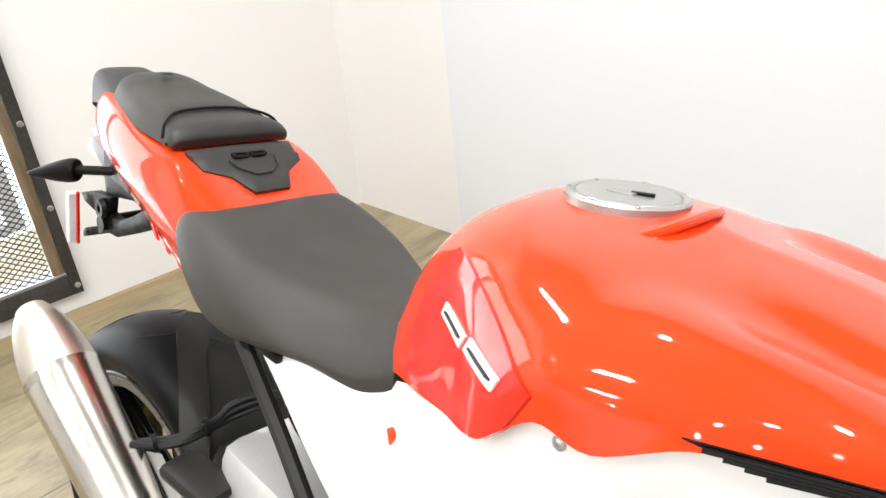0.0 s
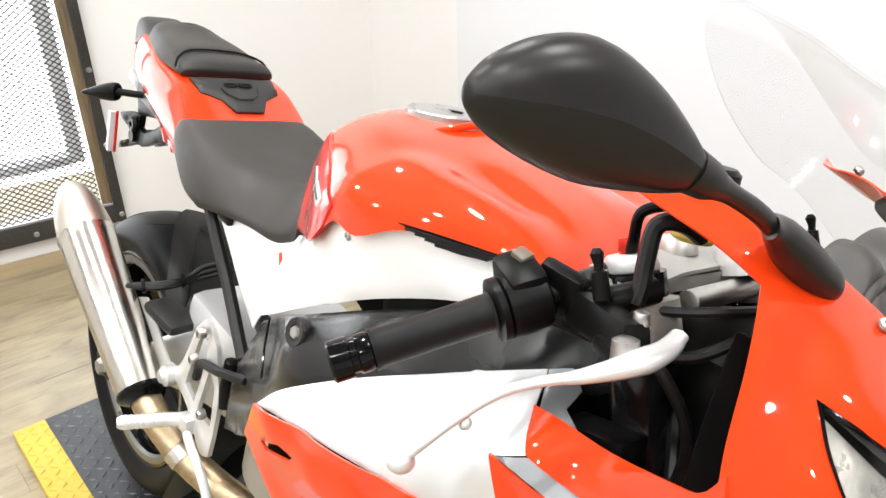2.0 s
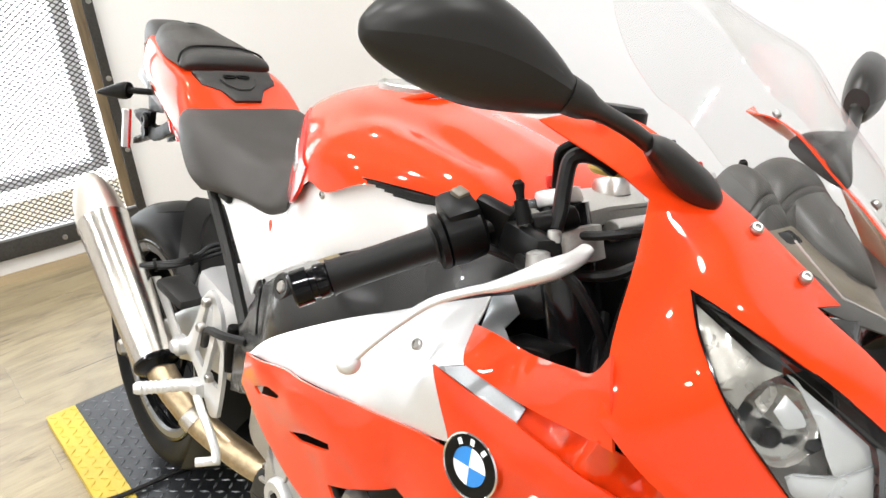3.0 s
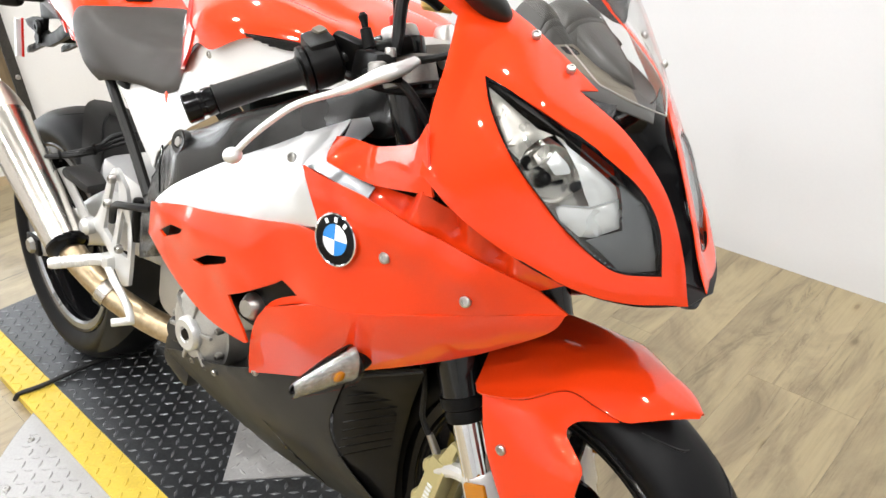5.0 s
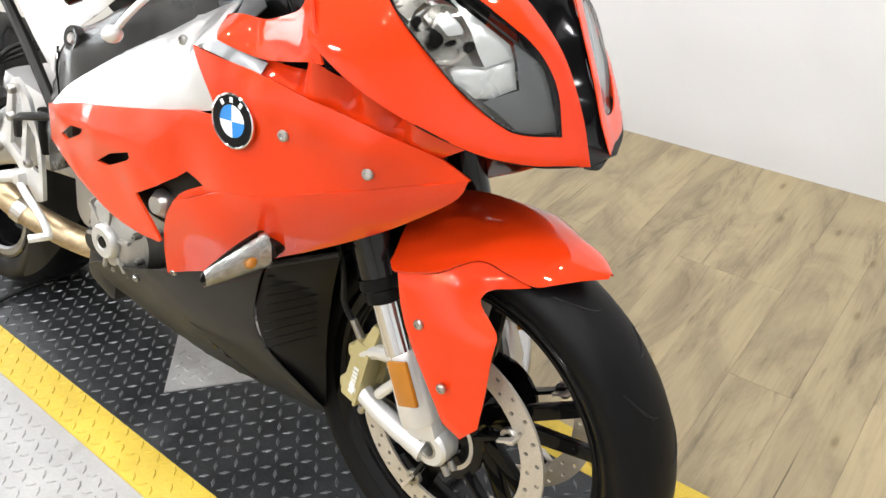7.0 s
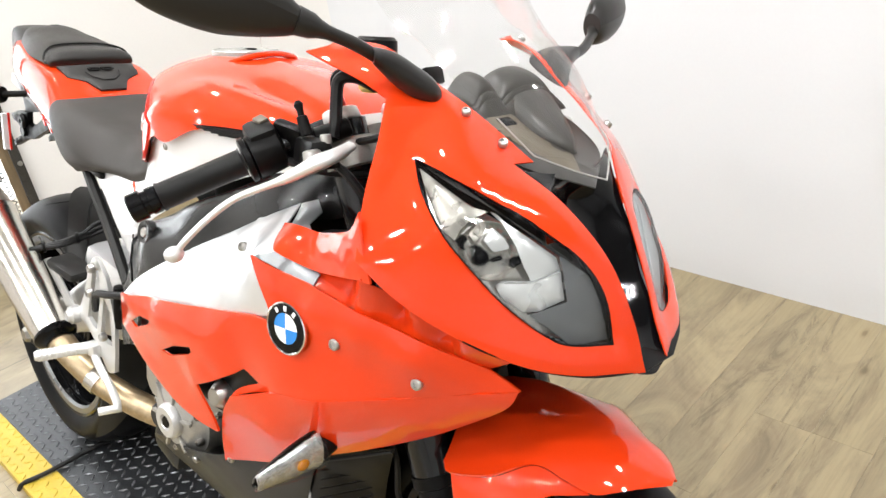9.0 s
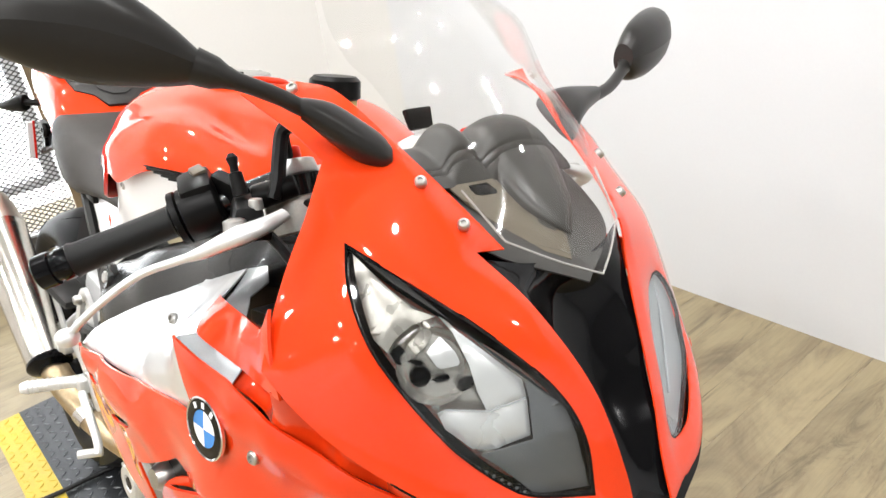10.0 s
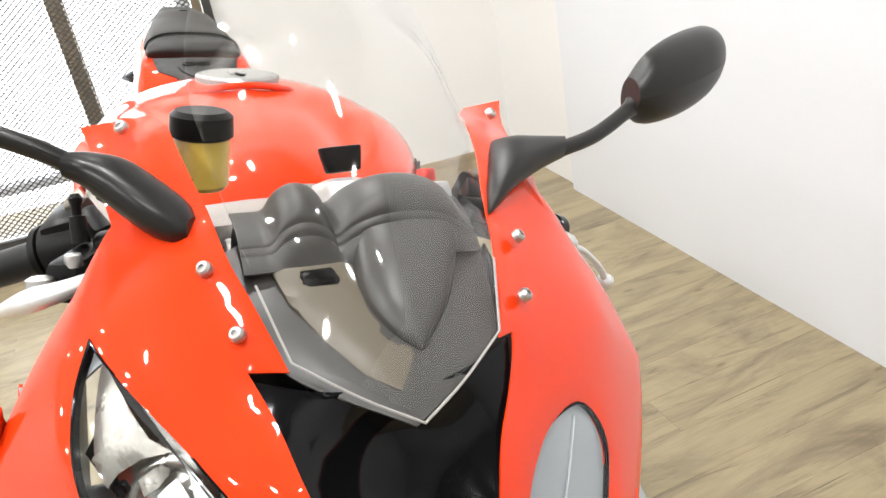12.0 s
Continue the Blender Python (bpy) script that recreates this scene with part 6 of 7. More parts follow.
# -- white side panels, seats, tail --
def body_panel(f):
    flip = f > 0
    b = empty("side_panel")
    b.parent = bike
    edge = [(0.405, -0.108, 0.792, 1), (0.508, -0.122, 0.722), (0.618, -0.140, 0.652, 1), (0.658, -0.152, 0.692, 1), (0.735, -0.170, 0.730), (0.85, -0.170, 0.788), (1.00, -0.150, 0.850), (1.150, -0.124, 0.888, 1), (1.150, -0.122, 0.906, 1), (1.09, -0.140, 0.930), (1.00, -0.176, 0.938), (0.93, -0.196, 0.925), (0.84, -0.184, 0.890), (0.72, -0.126, 0.840), (0.655, -0.093, 0.806), (0.55, -0.100, 0.794)]
    P("panel", sheet(bmesh.new(), edge, (0, -1, 0.2), inner=[(0.75, -0.164, 0.800), (0.92, -0.186, 0.86), (1.04, -0.164, 0.895), (0.60, -0.128, 0.745)], mirror=flip, step=0.013, smooth=0.0008), WHITE, b, "glossy white side panel under the tank")
    bolts(b, [(0.905, 0.193 * f, 0.895), (1.090, 0.152 * f, 0.905)], (0, f, 0.2), 0.006)
    e = [(0.707, -0.158, 0.802, 1), (0.716, -0.160, 0.808), (0.721, -0.161, 0.800), (0.712, -0.159, 0.786, 1)]
    P("red_mark", sheet(bmesh.new(), e, (0, -1, 0.2), thick=0.004, lift=0.003, mirror=flip, step=0.008), RED, b)
    rail = [Vector((q[0], q[1] * -f, q[2])) for q in ((0.365, -0.098, 0.790), (0.410, -0.108, 0.755), (0.500, -0.122, 0.682), (0.575, -0.136, 0.620), (0.605, -0.142, 0.595))]
    P("seat_rail", tube(bmesh.new(), spline(rail, 4), 0.0105, 8), BELLY, b, "black tubular seat rail")
    e = [(0.470, -0.090, 0.780, 1), (0.630, -0.115, 0.650, 1), (0.60, -0.11, 0.600, 1), (0.40, -0.085, 0.735, 1)]
    P("rail_plate", sheet(bmesh.new(), e, (0, -1, 0.2), mirror=flip, step=0.02), BLACK, b)


body_panel(-1)
body_panel(1)


def seats():
    rows = [
        [(0.266, 0, 0.878), (0.266, -0.07, 0.878), (0.268, -0.104, 0.874), (0.274, -0.117, 0.855), (0.288, -0.115, 0.815), (0.300, -0.100, 0.785)],
        [(0.276, 0, 0.902), (0.276, -0.07, 0.902), (0.280, -0.110, 0.895), (0.290, -0.127, 0.866), (0.308, -0.124, 0.810), (0.320, -0.104, 0.772)],
        [(0.330, 0, 0.898), (0.330, -0.075, 0.898), (0.332, -0.118, 0.889), (0.342, -0.136, 0.852), (0.356, -0.134, 0.795), (0.362, -0.114, 0.764)],
        [(0.420, 0, 0.868), (0.420, -0.078, 0.868), (0.420, -0.118, 0.860), (0.426, -0.137, 0.830), (0.436, -0.138, 0.796), (0.440, -0.124, 0.778)],
        [(0.515, 0, 0.846), (0.515, -0.050, 0.846), (0.516, -0.078, 0.838), (0.520, -0.106, 0.818), (0.528, -0.120, 0.796), (0.530, -0.114, 0.784)],
        [(0.585, 0, 0.856), (0.586, -0.040, 0.854), (0.588, -0.068, 0.843), (0.594, -0.094, 0.822), (0.600, -0.109, 0.796), (0.602, -0.107, 0.780)],
        [(0.626, 0, 0.884), (0.628, -0.034, 0.880), (0.632, -0.058, 0.866), (0.636, -0.082, 0.842), (0.638, -0.101, 0.812), (0.638, -0.103, 0.790)],
        [(0.640, 0, 0.898), (0.642, -0.028, 0.893), (0.646, -0.050, 0.878), (0.648, -0.076, 0.848), (0.650, -0.095, 0.816), (0.650, -0.099, 0.796)],
    ]
    s = empty("rider_seat")
    s.parent = bike
    P("cushion", loft(bmesh.new(), rows, (6, 5), caps=True), VINYL_TOP, s, "dark grey textured vinyl rider seat")
    P("seat_catch", block(bmesh.new(), (0.035, 0.010, 0.012), Matrix.Translation((0.470, -0.116, 0.776)) @ pose(0, 0, 0, 0, 10, 4), 0.003), BLACK, s)
    p = empty("passenger_seat", Matrix.Translation((0, 0.007, 0)))
    p.parent = bike
    rows = [
        [(0.212, 0, 0.962), (0.212, -0.05, 0.962), (0.210, -0.080, 0.960), (0.206, -0.088, 0.958)],
        [(0.215, 0, 0.975), (0.215, -0.05, 0.975), (0.213, -0.084, 0.971), (0.206, -0.092, 0.963)],
        [(0.204, 0, 0.987), (0.204, -0.05, 0.987), (0.202, -0.083, 0.981), (0.198, -0.093, 0.968)],
        [(0.172, 0, 0.994), (0.176, -0.05, 0.993), (0.188, -0.080, 0.985), (0.192, -0.092, 0.968)],
        [(0.142, 0, 0.996), (0.150, -0.05, 0.994), (0.172, -0.078, 0.985), (0.184, -0.090, 0.968)],
    ]
    P("front_roll", loft(bmesh.new(), rows, (5, 5), caps=True), VINYL, p, "dark vinyl front roll of the passenger seat")
    pipe = [(0.188, -0.093, 0.972), (0.176, -0.082, 0.989), (0.152, -0.052, 0.9985), (0.143, 0, 1.0005)]
    P("piping", tube(bmesh.new(), spline(pipe + mirrored(pipe[-2::-1]), 6), 0.0022, 8), BLACK, p)
    rows = [
        [(0.146, 0, 0.990), (0.154, -0.05, 0.989), (0.176, -0.078, 0.982), (0.188, -0.090, 0.962)],
        [(0.130, 0, 1.003), (0.138, -0.05, 1.001), (0.160, -0.078, 0.990), (0.176, -0.092, 0.966)],
        [(0.090, 0, 1.013), (0.095, -0.05, 1.011), (0.110, -0.076, 1.000), (0.118, -0.092, 0.974)],
        [(0.050, 0, 1.024), (0.050, -0.04, 1.022), (0.052, -0.066, 1.012), (0.054, -0.082, 0.986)],
        [(0.014, 0, 1.033), (0.014, -0.032, 1.032), (0.014, -0.058, 1.022), (0.014, -0.072, 0.994)],
        [(-0.012, 0, 1.034), (-0.012, -0.030, 1.033), (-0.012, -0.052, 1.022), (-0.012, -0.064, 0.998)],
        [(-0.022, 0, 1.018), (-0.022, -0.026, 1.017), (-0.022, -0.046, 1.010), (-0.022, -0.056, 0.999)],
    ]
    P("cushion", loft(bmesh.new(), rows, (5, 5), caps=True), VINYL_TOP, p, "dark grey textured vinyl passenger seat")
    P("seat_tab", block(bmesh.new(), (0.010, 0.016, 0.002), Matrix.Translation((0.03, 0, 1.0365)), 0.0008), BLACK, p)


seats()


def tail():
    t = empty("tail", Matrix.Translation((0, 0.007, 0)))
    t.parent = bike
    rows = [
        [(0.335, 0, 0.888), (0.335, -0.06, 0.888), (0.332, -0.100, 0.876), (0.326, -0.116, 0.838), (0.330, -0.104, 0.780)],
        [(0.300, 0, 0.910), (0.300, -0.080, 0.910), (0.296, -0.113, 0.898), (0.290, -0.122, 0.850), (0.300, -0.106, 0.790)],
        [(0.235, 0, 0.948), (0.235, -0.084, 0.948), (0.230, -0.110, 0.935), (0.222, -0.121, 0.880), (0.215, -0.102, 0.822)],
        [(0.130, 0, 0.972), (0.130, -0.082, 0.971), (0.128, -0.105, 0.958), (0.120, -0.114, 0.912), (0.110, -0.090, 0.858)],
        [(0.030, 0, 0.996), (0.030, -0.066, 0.995), (0.028, -0.087, 0.982), (0.015, -0.096, 0.938), (0.000, -0.072, 0.886)],
        [(-0.050, 0, 1.004), (-0.050, -0.050, 1.003), (-0.056, -0.064, 0.992), (-0.070, -0.068, 0.955), (-0.085, -0.050, 0.910)],
        [(-0.085, 0, 1.000), (-0.085, -0.036, 0.999), (-0.095, -0.046, 0.988), (-0.112, -0.046, 0.955), (-0.125, -0.036, 0.920)],
    ]
    P("shell", loft(bmesh.new(), rows, (5, 5), caps=True), RED, t, "glossy red painted tail fairing")
    half = [(0.222, -0.081, 0.957, 1), (0.258, -0.076, 0.937, 1), (0.274, -0.044, 0.928, 1), (0.302, -0.027, 0.912, 1)]
    P("front_pad", sheet(bmesh.new(), half + mirrored(half[::-1]), (0.5, 0, 0.87), inner=[(0.27, 0, 0.933)], thick=0.008, lift=0.006, step=0.009, roll=0.003), VINYL, t, "black rubber pad with a raised emblem")
    bm = bmesh.new()
    for k in range(2):
        y = -0.026 + 0.028 * k
        for x0, y0, y1, w in ((0.247, y, y + 0.024, 0.0035), (0.2535, y, y + 0.020, 0.003), (0.250, y - 0.002, y + 0.004, 0.009), (0.250, y + 0.018, y + 0.024, 0.005)):
            block(bm, (w, y1 - y0, 0.0022), Matrix.Translation((x0, (y0 + y1) / 2, 0.954 - 0.585 * (x0 - 0.235) + 0.0075)) @ pose(0, 0, 0, 0, 30, 0), 0.0006)
    P("emblem", bm, BLACK, t)
    vee = [(0.256, -0.036, 0.9485), (0.270, -0.030, 0.9405), (0.283, -0.012, 0.933), (0.283, 0.012, 0.933), (0.270, 0.030, 0.9405), (0.256, 0.036, 0.9485)]
    P("pad_ridge", tube(bmesh.new(), vee, 0.0016, 8), VINYL, t)
    rows = [
        [(-0.024, 0, 1.012), (-0.024, -0.036, 1.010), (-0.030, -0.056, 1.000), (-0.040, -0.064, 0.985)],
        [(-0.080, 0, 1.030), (-0.080, -0.034, 1.028), (-0.088, -0.048, 1.014), (-0.102, -0.050, 0.980)],
        [(-0.118, 0, 1.030), (-0.118, -0.032, 1.028), (-0.124, -0.043, 1.016), (-0.134, -0.044, 0.974)],
        [(-0.128, 0, 0.990), (-0.128, -0.024, 0.989), (-0.132, -0.032, 0.984), (-0.137, -0.034, 0.964)],
    ]
    P("end_cap", loft(bmesh.new(), rows, (4, 4), caps=True), VINYL, t, "black tail end cap")
    P("tail_light", block(bmesh.new(), (0.03, 0.09, 0.030), Matrix.Translation((-0.120, 0, 0.925)) @ pose(0, 0, 0, 0, -25, 0), 0.008), LAMP_GREY, t)
    for f in (-1, 1):
        e = [(0.300, -0.112, 0.800, 1), (0.190, -0.106, 0.850), (0.090, -0.092, 0.882, 1), (0.100, -0.086, 0.866, 1), (0.20, -0.100, 0.828), (0.312, -0.106, 0.778, 1)]
        P("white_stripe", sheet(bmesh.new(), e, (0, -1, -0.1), thick=0.003, lift=0.0012, mirror=f > 0, step=0.012), WHITE, t)
        for s in range(3):
            q = [(0.17 + 0.03 * s, -0.106, 0.856 - 0.012 * s), (0.178 + 0.03 * s, -0.106, 0.854 - 0.012 * s), (0.188 + 0.03 * s, -0.105, 0.834 - 0.012 * s), (0.18 + 0.03 * s, -0.105, 0.836 - 0.012 * s)]
            P("stripe_mark", sheet(bmesh.new(), [(*p, 1) for p in q], (0, -1, -0.1), thick=0.003, lift=0.0018, mirror=f > 0, step=0.01, roll=0.0), DARK_RED, t)
    # plate carrier
    c = empty("plate_carrier")
    c.parent = bike
    P("under_tail", block(bmesh.new(), (0.24, 0.10, 0.06), Matrix.Translation((0.03, 0, 0.868)) @ pose(0, 0, 0, 0, 16, 0), 0.012), BLACK, c)
    for f in (-1, 1):
        y = -0.052 if f < 0 else 0.030
        edge = [(x, y, z, 1) for x, z in ((-0.176, 0.819), (-0.127, 0.831), (-0.062, 0.833), (-0.071, 0.806), (-0.040, 0.800), (0.009, 0.818), (0.064, 0.845), (0.092, 0.819), (0.008, 0.789), (-0.049, 0.770), (-0.078, 0.770), (-0.183, 0.738), (-0.181, 0.754), (-0.107, 0.776), (-0.096, 0.791), (-0.110, 0.807), (-0.130, 0.798), (-0.165, 0.806))]
        P("hanger", sheet(bmesh.new(), edge, (0, -1, 0), thick=0.016, step=0.012, roll=0.003), BLACK, c, "black moulded plate hanger")
        P("hanger_eye", lathe(bmesh.new(), [(0.006, -0.006), (0.016, -0.004), (0.018, 0.004), (0.014, 0.010), (0.006, 0.010)], (-0.082, y, 0.812), (0, f, 0), 20), BLACK, c)
    P("hanger_tie", rod(bmesh.new(), (-0.085, -0.06, 0.786), (-0.085, 0.04, 0.786), 0.013, 0.013, 14), BLACK, c)
    edge = [(x, -0.044, z, 1) for x, z in ((-0.100, 0.866), (-0.060, 0.875), (0.030, 0.872), (0.070, 0.835), (0.000, 0.840), (-0.058, 0.834), (-0.097, 0.832))]
    P("carrier_side", sheet(bmesh.new(), edge, (0, -1, 0), thick=0.080, step=0.014, roll=0.003), BLACK, c)
    P("plate_backing", block(bmesh.new(), (0.012, 0.016, 0.092), Matrix.Translation((-0.180, -0.066, 0.776)) @ pose(0, 0, 0, 0, 10, 0), 0.0015), BADGE_WHITE, c, "narrow white blank plate edge")
    P("plate_edge", block(bmesh.new(), (0.005, 0.005, 0.096), Matrix.Translation((-0.1715, -0.060, 0.776)) @ pose(0, 0, 0, 0, 10, 0), 0.001), DARK_RED, c, "dark red plate holder edge")
    # pale glossy block below the tail's end
    P("tail_grip", block(bmesh.new(), (0.052, 0.060, 0.026), Matrix.Translation((-0.100, -0.022, 0.902)) @ pose(0, 0, 0, 0, 28, 8), 0.006), LAMP_PALE, c, "pale glossy block under the tail")
    for f in (-1, 1):
        i = empty("rear_indicator")
        i.parent = bike
        rows = []
        for t1, ry, rz in ((0, 0.010, 0.012), (0.02, 0.015, 0.018), (0.16, 0.016, 0.0195), (0.45, 0.014, 0.0155), (0.75, 0.009, 0.009), (0.93, 0.005, 0.0045), (1.0, 0.001, 0.001)):
            q = Vector((-0.097, 0.083 * f, 0.876)).lerp(Vector((-0.186, 0.128 * f, 0.859)), t1)
            rows.append([(q.x + 0.45 * ry * math.cos(a), q.y + 0.85 * f * ry * math.cos(a), q.z + rz * math.sin(a)) for a in (2 * math.pi * k / 12 for k in range(13))])
        P("indicator_shell", loft(bmesh.new(), rows, (4, 2), both=False, caps=True), BLACK, i, "black pointed turn signal")
        P("indicator_stalk", rod(bmesh.new(), (-0.050, 0.044 * f, 0.878), (-0.098, 0.084 * f, 0.876), 0.0075, 0.0075, 12), BLACK, i)


tail()


# -- rear end --
def rear_end():
    s = empty("swingarm")
    s.parent = bike
    for f in (-1, 1):
        rows = []
        for x, z, h, w, y in ((0.60, 0.490, 0.060, 0.020, 0.085), (0.50, 0.500, 0.070, 0.024, 0.100), (0.40, 0.488, 0.066, 0.024, 0.112), (0.28, 0.440, 0.050, 0.022, 0.122), (0.16, 0.372, 0.036, 0.020, 0.126), (0.04, 0.318, 0.032, 0.018, 0.126), (-0.02, 0.305, 0.026, 0.014, 0.126)):
            rows.append([(x, f * y + w * math.copysign(abs(math.cos(a)) ** 0.6, math.cos(a)), z + h * math.copysign(abs(math.sin(a)) ** 0.7, math.sin(a))) for a in (2 * math.pi * k / 12 for k in range(13))])
        P("arm", loft(bmesh.new(), rows, (5, 2), both=False, caps=True), ALU, s, "cast aluminium swingarm")
        P("axle_block", block(bmesh.new(), (0.07, 0.012, 0.045), Matrix.Translation((0.03, f * 0.147, 0.318)), 0.006), BLACK, s)
        P("axle_nut", lathe(bmesh.new(), [(0, 0.012), (0.016, 0.012), (0.020, 0.004), (0.020, -0.006)], (0.035, f * 0.152, 0.318), (0, f, 0), 6), BOLT, s)
    P("bridge", block(bmesh.new(), (0.20, 0.25, 0.10), pose(0.455, 0, 0.555, 0, 8, 0), 0.030), POLISHED, s, "polished aluminium swingarm bridge")
    P("bridge_cover", block(bmesh.new(), (0.09, 0.06, 0.022), pose(0.356, -0.148, 0.566, 0, 14, 10), 0.012), BELLY, s)
    # hugger over the tyre
    h = empty("rear_hugger")
    h.parent = bike
    rows = []
    for k in range(8):
        row = []
        for t in (0, 0.25, 0.5, 0.75, 0.9, 1.0):
            lead = 84 - 34.5 * t ** 1.55
            a = radians(lead - (0, 6 + 4 * t, 12 + 7 * t, 14 + 7.5 * t, 26, 45, 66, 92)[k])
            rise = (0.010, 0.010, 0.009, 0.0, -0.001, 0.0, 0.0, 0.0)[k]
            r = 0.340 + rise - 0.034 * t ** 4
            row.append((RW[0] + r * math.cos(a), -0.112 * t, RW[2] + r * math.sin(a)))
        rows.append(row)
    P("hugger", loft(bmesh.new(), rows, (3, 4), thick=0.003), BELLY, h, "matt black rear hugger")
    # silencer
    m = empty("silencer")
    m.parent = bike
    a, b = Vector((0.372, -0.203, 0.440)), Vector((0.088, -0.209, 0.650))
    d = (b - a).normalized()
    rows = []
    up = Vector((0, 1, 0))
    side = d.cross(up).normalized()

    def ring(t, ry, rz, extra=Vector()):
        q = a + (b - a) * t + extra
        return [q + up * (ry * math.cos(g)) + side * (rz * math.sin(g)) for g in (2 * math.pi * k / 16 for k in range(17))]
    P("silencer_can", loft(bmesh.new(), [ring(0.0, 0.039, 0.041), ring(0.02, 0.041, 0.043), ring(0.5, 0.0465, 0.049), ring(0.90, 0.0505, 0.053), ring(0.93, 0.050, 0.0525)], (8, 2), both=False, thick=0.002), STEEL, m, "brushed steel exhaust silencer")
    tip = [ring(0.93, 0.0505, 0.053), ring(0.96, 0.0505, 0.053), ring(1.07, 0.0455, 0.0485), ring(1.17, 0.037, 0.040), ring(1.24, 0.025, 0.029), ring(1.26, 0.020, 0.024), ring(1.24, 0.016, 0.020), ring(1.10, 0.015, 0.018)]
    P("end_tip", loft(bmesh.new(), tip, (4, 2), both=False), TIP_STEEL, m, "satin steel silencer tip")
    P("inlet_collar", loft(bmesh.new(), [ring(0.0, 0.040, 0.042), ring(-0.02, 0.039, 0.041), ring(-0.05, 0.022, 0.024)], (3, 2), both=False, thick=0.002), PIANO, m)
    heat = [(0.345, -0.200, 0.462), (0.385, -0.196, 0.420), (0.43, -0.182, 0.385), (0.49, -0.160, 0.350), (0.57, -0.12, 0.315), (0.66, -0.07, 0.29), (0.75, -0.03, 0.27)]
    P("exhaust_pipe", tube(bmesh.new(), spline(heat, 6), 0.0265, 20), PIPE, m, "heat-tinted steel exhaust pipe")
    P("pipe_clamp", tube(bmesh.new(), [(0.462, -0.170, 0.366), (0.482, -0.163, 0.354)], 0.030, 20), STEEL, m)
    P("hanger_bolt", lathe(bmesh.new(), [(0, 0.014), (0.010, 0.014), (0.014, 0.008), (0.018, 0.006), (0.018, -0.01)], (0.428, -0.182, 0.492), (0, -1, 0), 20), ALU, m)
    strap_edge = [(0.245, -0.165, 0.560, 1), (0.285, -0.165, 0.575, 1), (0.445, -0.178, 0.490, 1), (0.415, -0.178, 0.468, 1)]
    P("hanger_strap", sheet(bmesh.new(), strap_edge, (0, -1, 0), thick=0.005, step=0.015), ALU, m)
    P("exhaust_valve", block(bmesh.new(), (0.10, 0.06, 0.08), pose(0.66, -0.10, 0.275, 0, 20, 0), 0.02), BELLY, m)
    # footrest hangers
    for f in (-1, 1):
        r = empty("footrest")
        r.parent = bike
        flip = f > 0
        plate = [(0.408, -0.176, 0.505, 1), (0.440, -0.176, 0.510), (0.470, -0.174, 0.545), (0.500, -0.170, 0.610, 1), (0.530, -0.168, 0.632), (0.560, -0.165, 0.600, 1), (0.575, -0.165, 0.520), (0.570, -0.168, 0.455), (0.560, -0.170, 0.405, 1), (0.535, -0.172, 0.400), (0.510, -0.174, 0.432), (0.480, -0.176, 0.470)]
        slot = [(0.478, -0.17, 0.500, 1), (0.512, -0.17, 0.600, 1), (0.536, -0.17, 0.612, 1), (0.534, -0.17, 0.560, 1), (0.508, -0.17, 0.480, 1)]
        slot2 = [(0.520, -0.17, 0.470, 1), (0.545, -0.17, 0.555, 1), (0.563, -0.17, 0.530, 1), (0.560, -0.17, 0.460, 1)]
        P("hanger_plate", sheet(bmesh.new(), plate, (0, -1, 0), holes=[slot, slot2], thick=0.010, mirror=flip, step=0.010, roll=0.002), LEVER, r, "cast aluminium footrest hanger")
        P("peg", tube(bmesh.new(), [(0.492, 0.175 * f, 0.440), (0.478, 0.20 * f, 0.440), (0.452, 0.266 * f, 0.438), (0.450, 0.272 * f, 0.438)], [0.013, 0.0115, 0.0115, 0.008], 12), LEVER, r, "grooved aluminium foot peg")
        for k in range(8):
            y = 0.205 + 0.0078 * k
            P("peg_groove", lathe(bmesh.new(), [(0.0112, -0.0016), (0.0127, -0.0012), (0.0127, 0.0012), (0.0112, 0.0016)], (0.476 - (y - 0.205) * 0.39, y * f, 0.440 - (y - 0.205) * 0.03), (-0.36, f, -0.03), 12), LEVER, r)
        P("peg_hinge", block(bmesh.new(), (0.036, 0.022, 0.028), Matrix.Translation((0.502, 0.178 * f, 0.440)), 0.006), LEVER, r)
        P("pedal", tube(bmesh.new(), spline([(0.515, 0.184 * f, 0.430), (0.545, 0.188 * f, 0.415), (0.585, 0.190 * f, 0.395), (0.612, 0.192 * f, 0.372), (0.622, 0.198 * f, 0.360)], 4), 0.0075, 10), LEVER, r, "aluminium foot pedal")
        P("pedal_toe", rod(bmesh.new(), (0.622, 0.188 * f, 0.362), (0.606, 0.226 * f, 0.362), 0.008, 0.008, 12, 0.002), LEVER, r)
        for x, z in ((0.535, 0.615), (0.548, 0.480), (0.428, 0.494), (0.512, 0.560)):
            P("hanger_bolt", bolt_head(bmesh.new(), (x, 0.178 * f, z), (0, f, 0), 0.009, 0.006), BOLT, r)
        P("master_cylinder", rod(bmesh.new(), (0.570, 0.150 * f, 0.50), (0.585, 0.150 * f, 0.585), 0.013, 0.011, 14, 0.002), BLACK, r)
    w = empty("rear_wiring")
    w.parent = bike
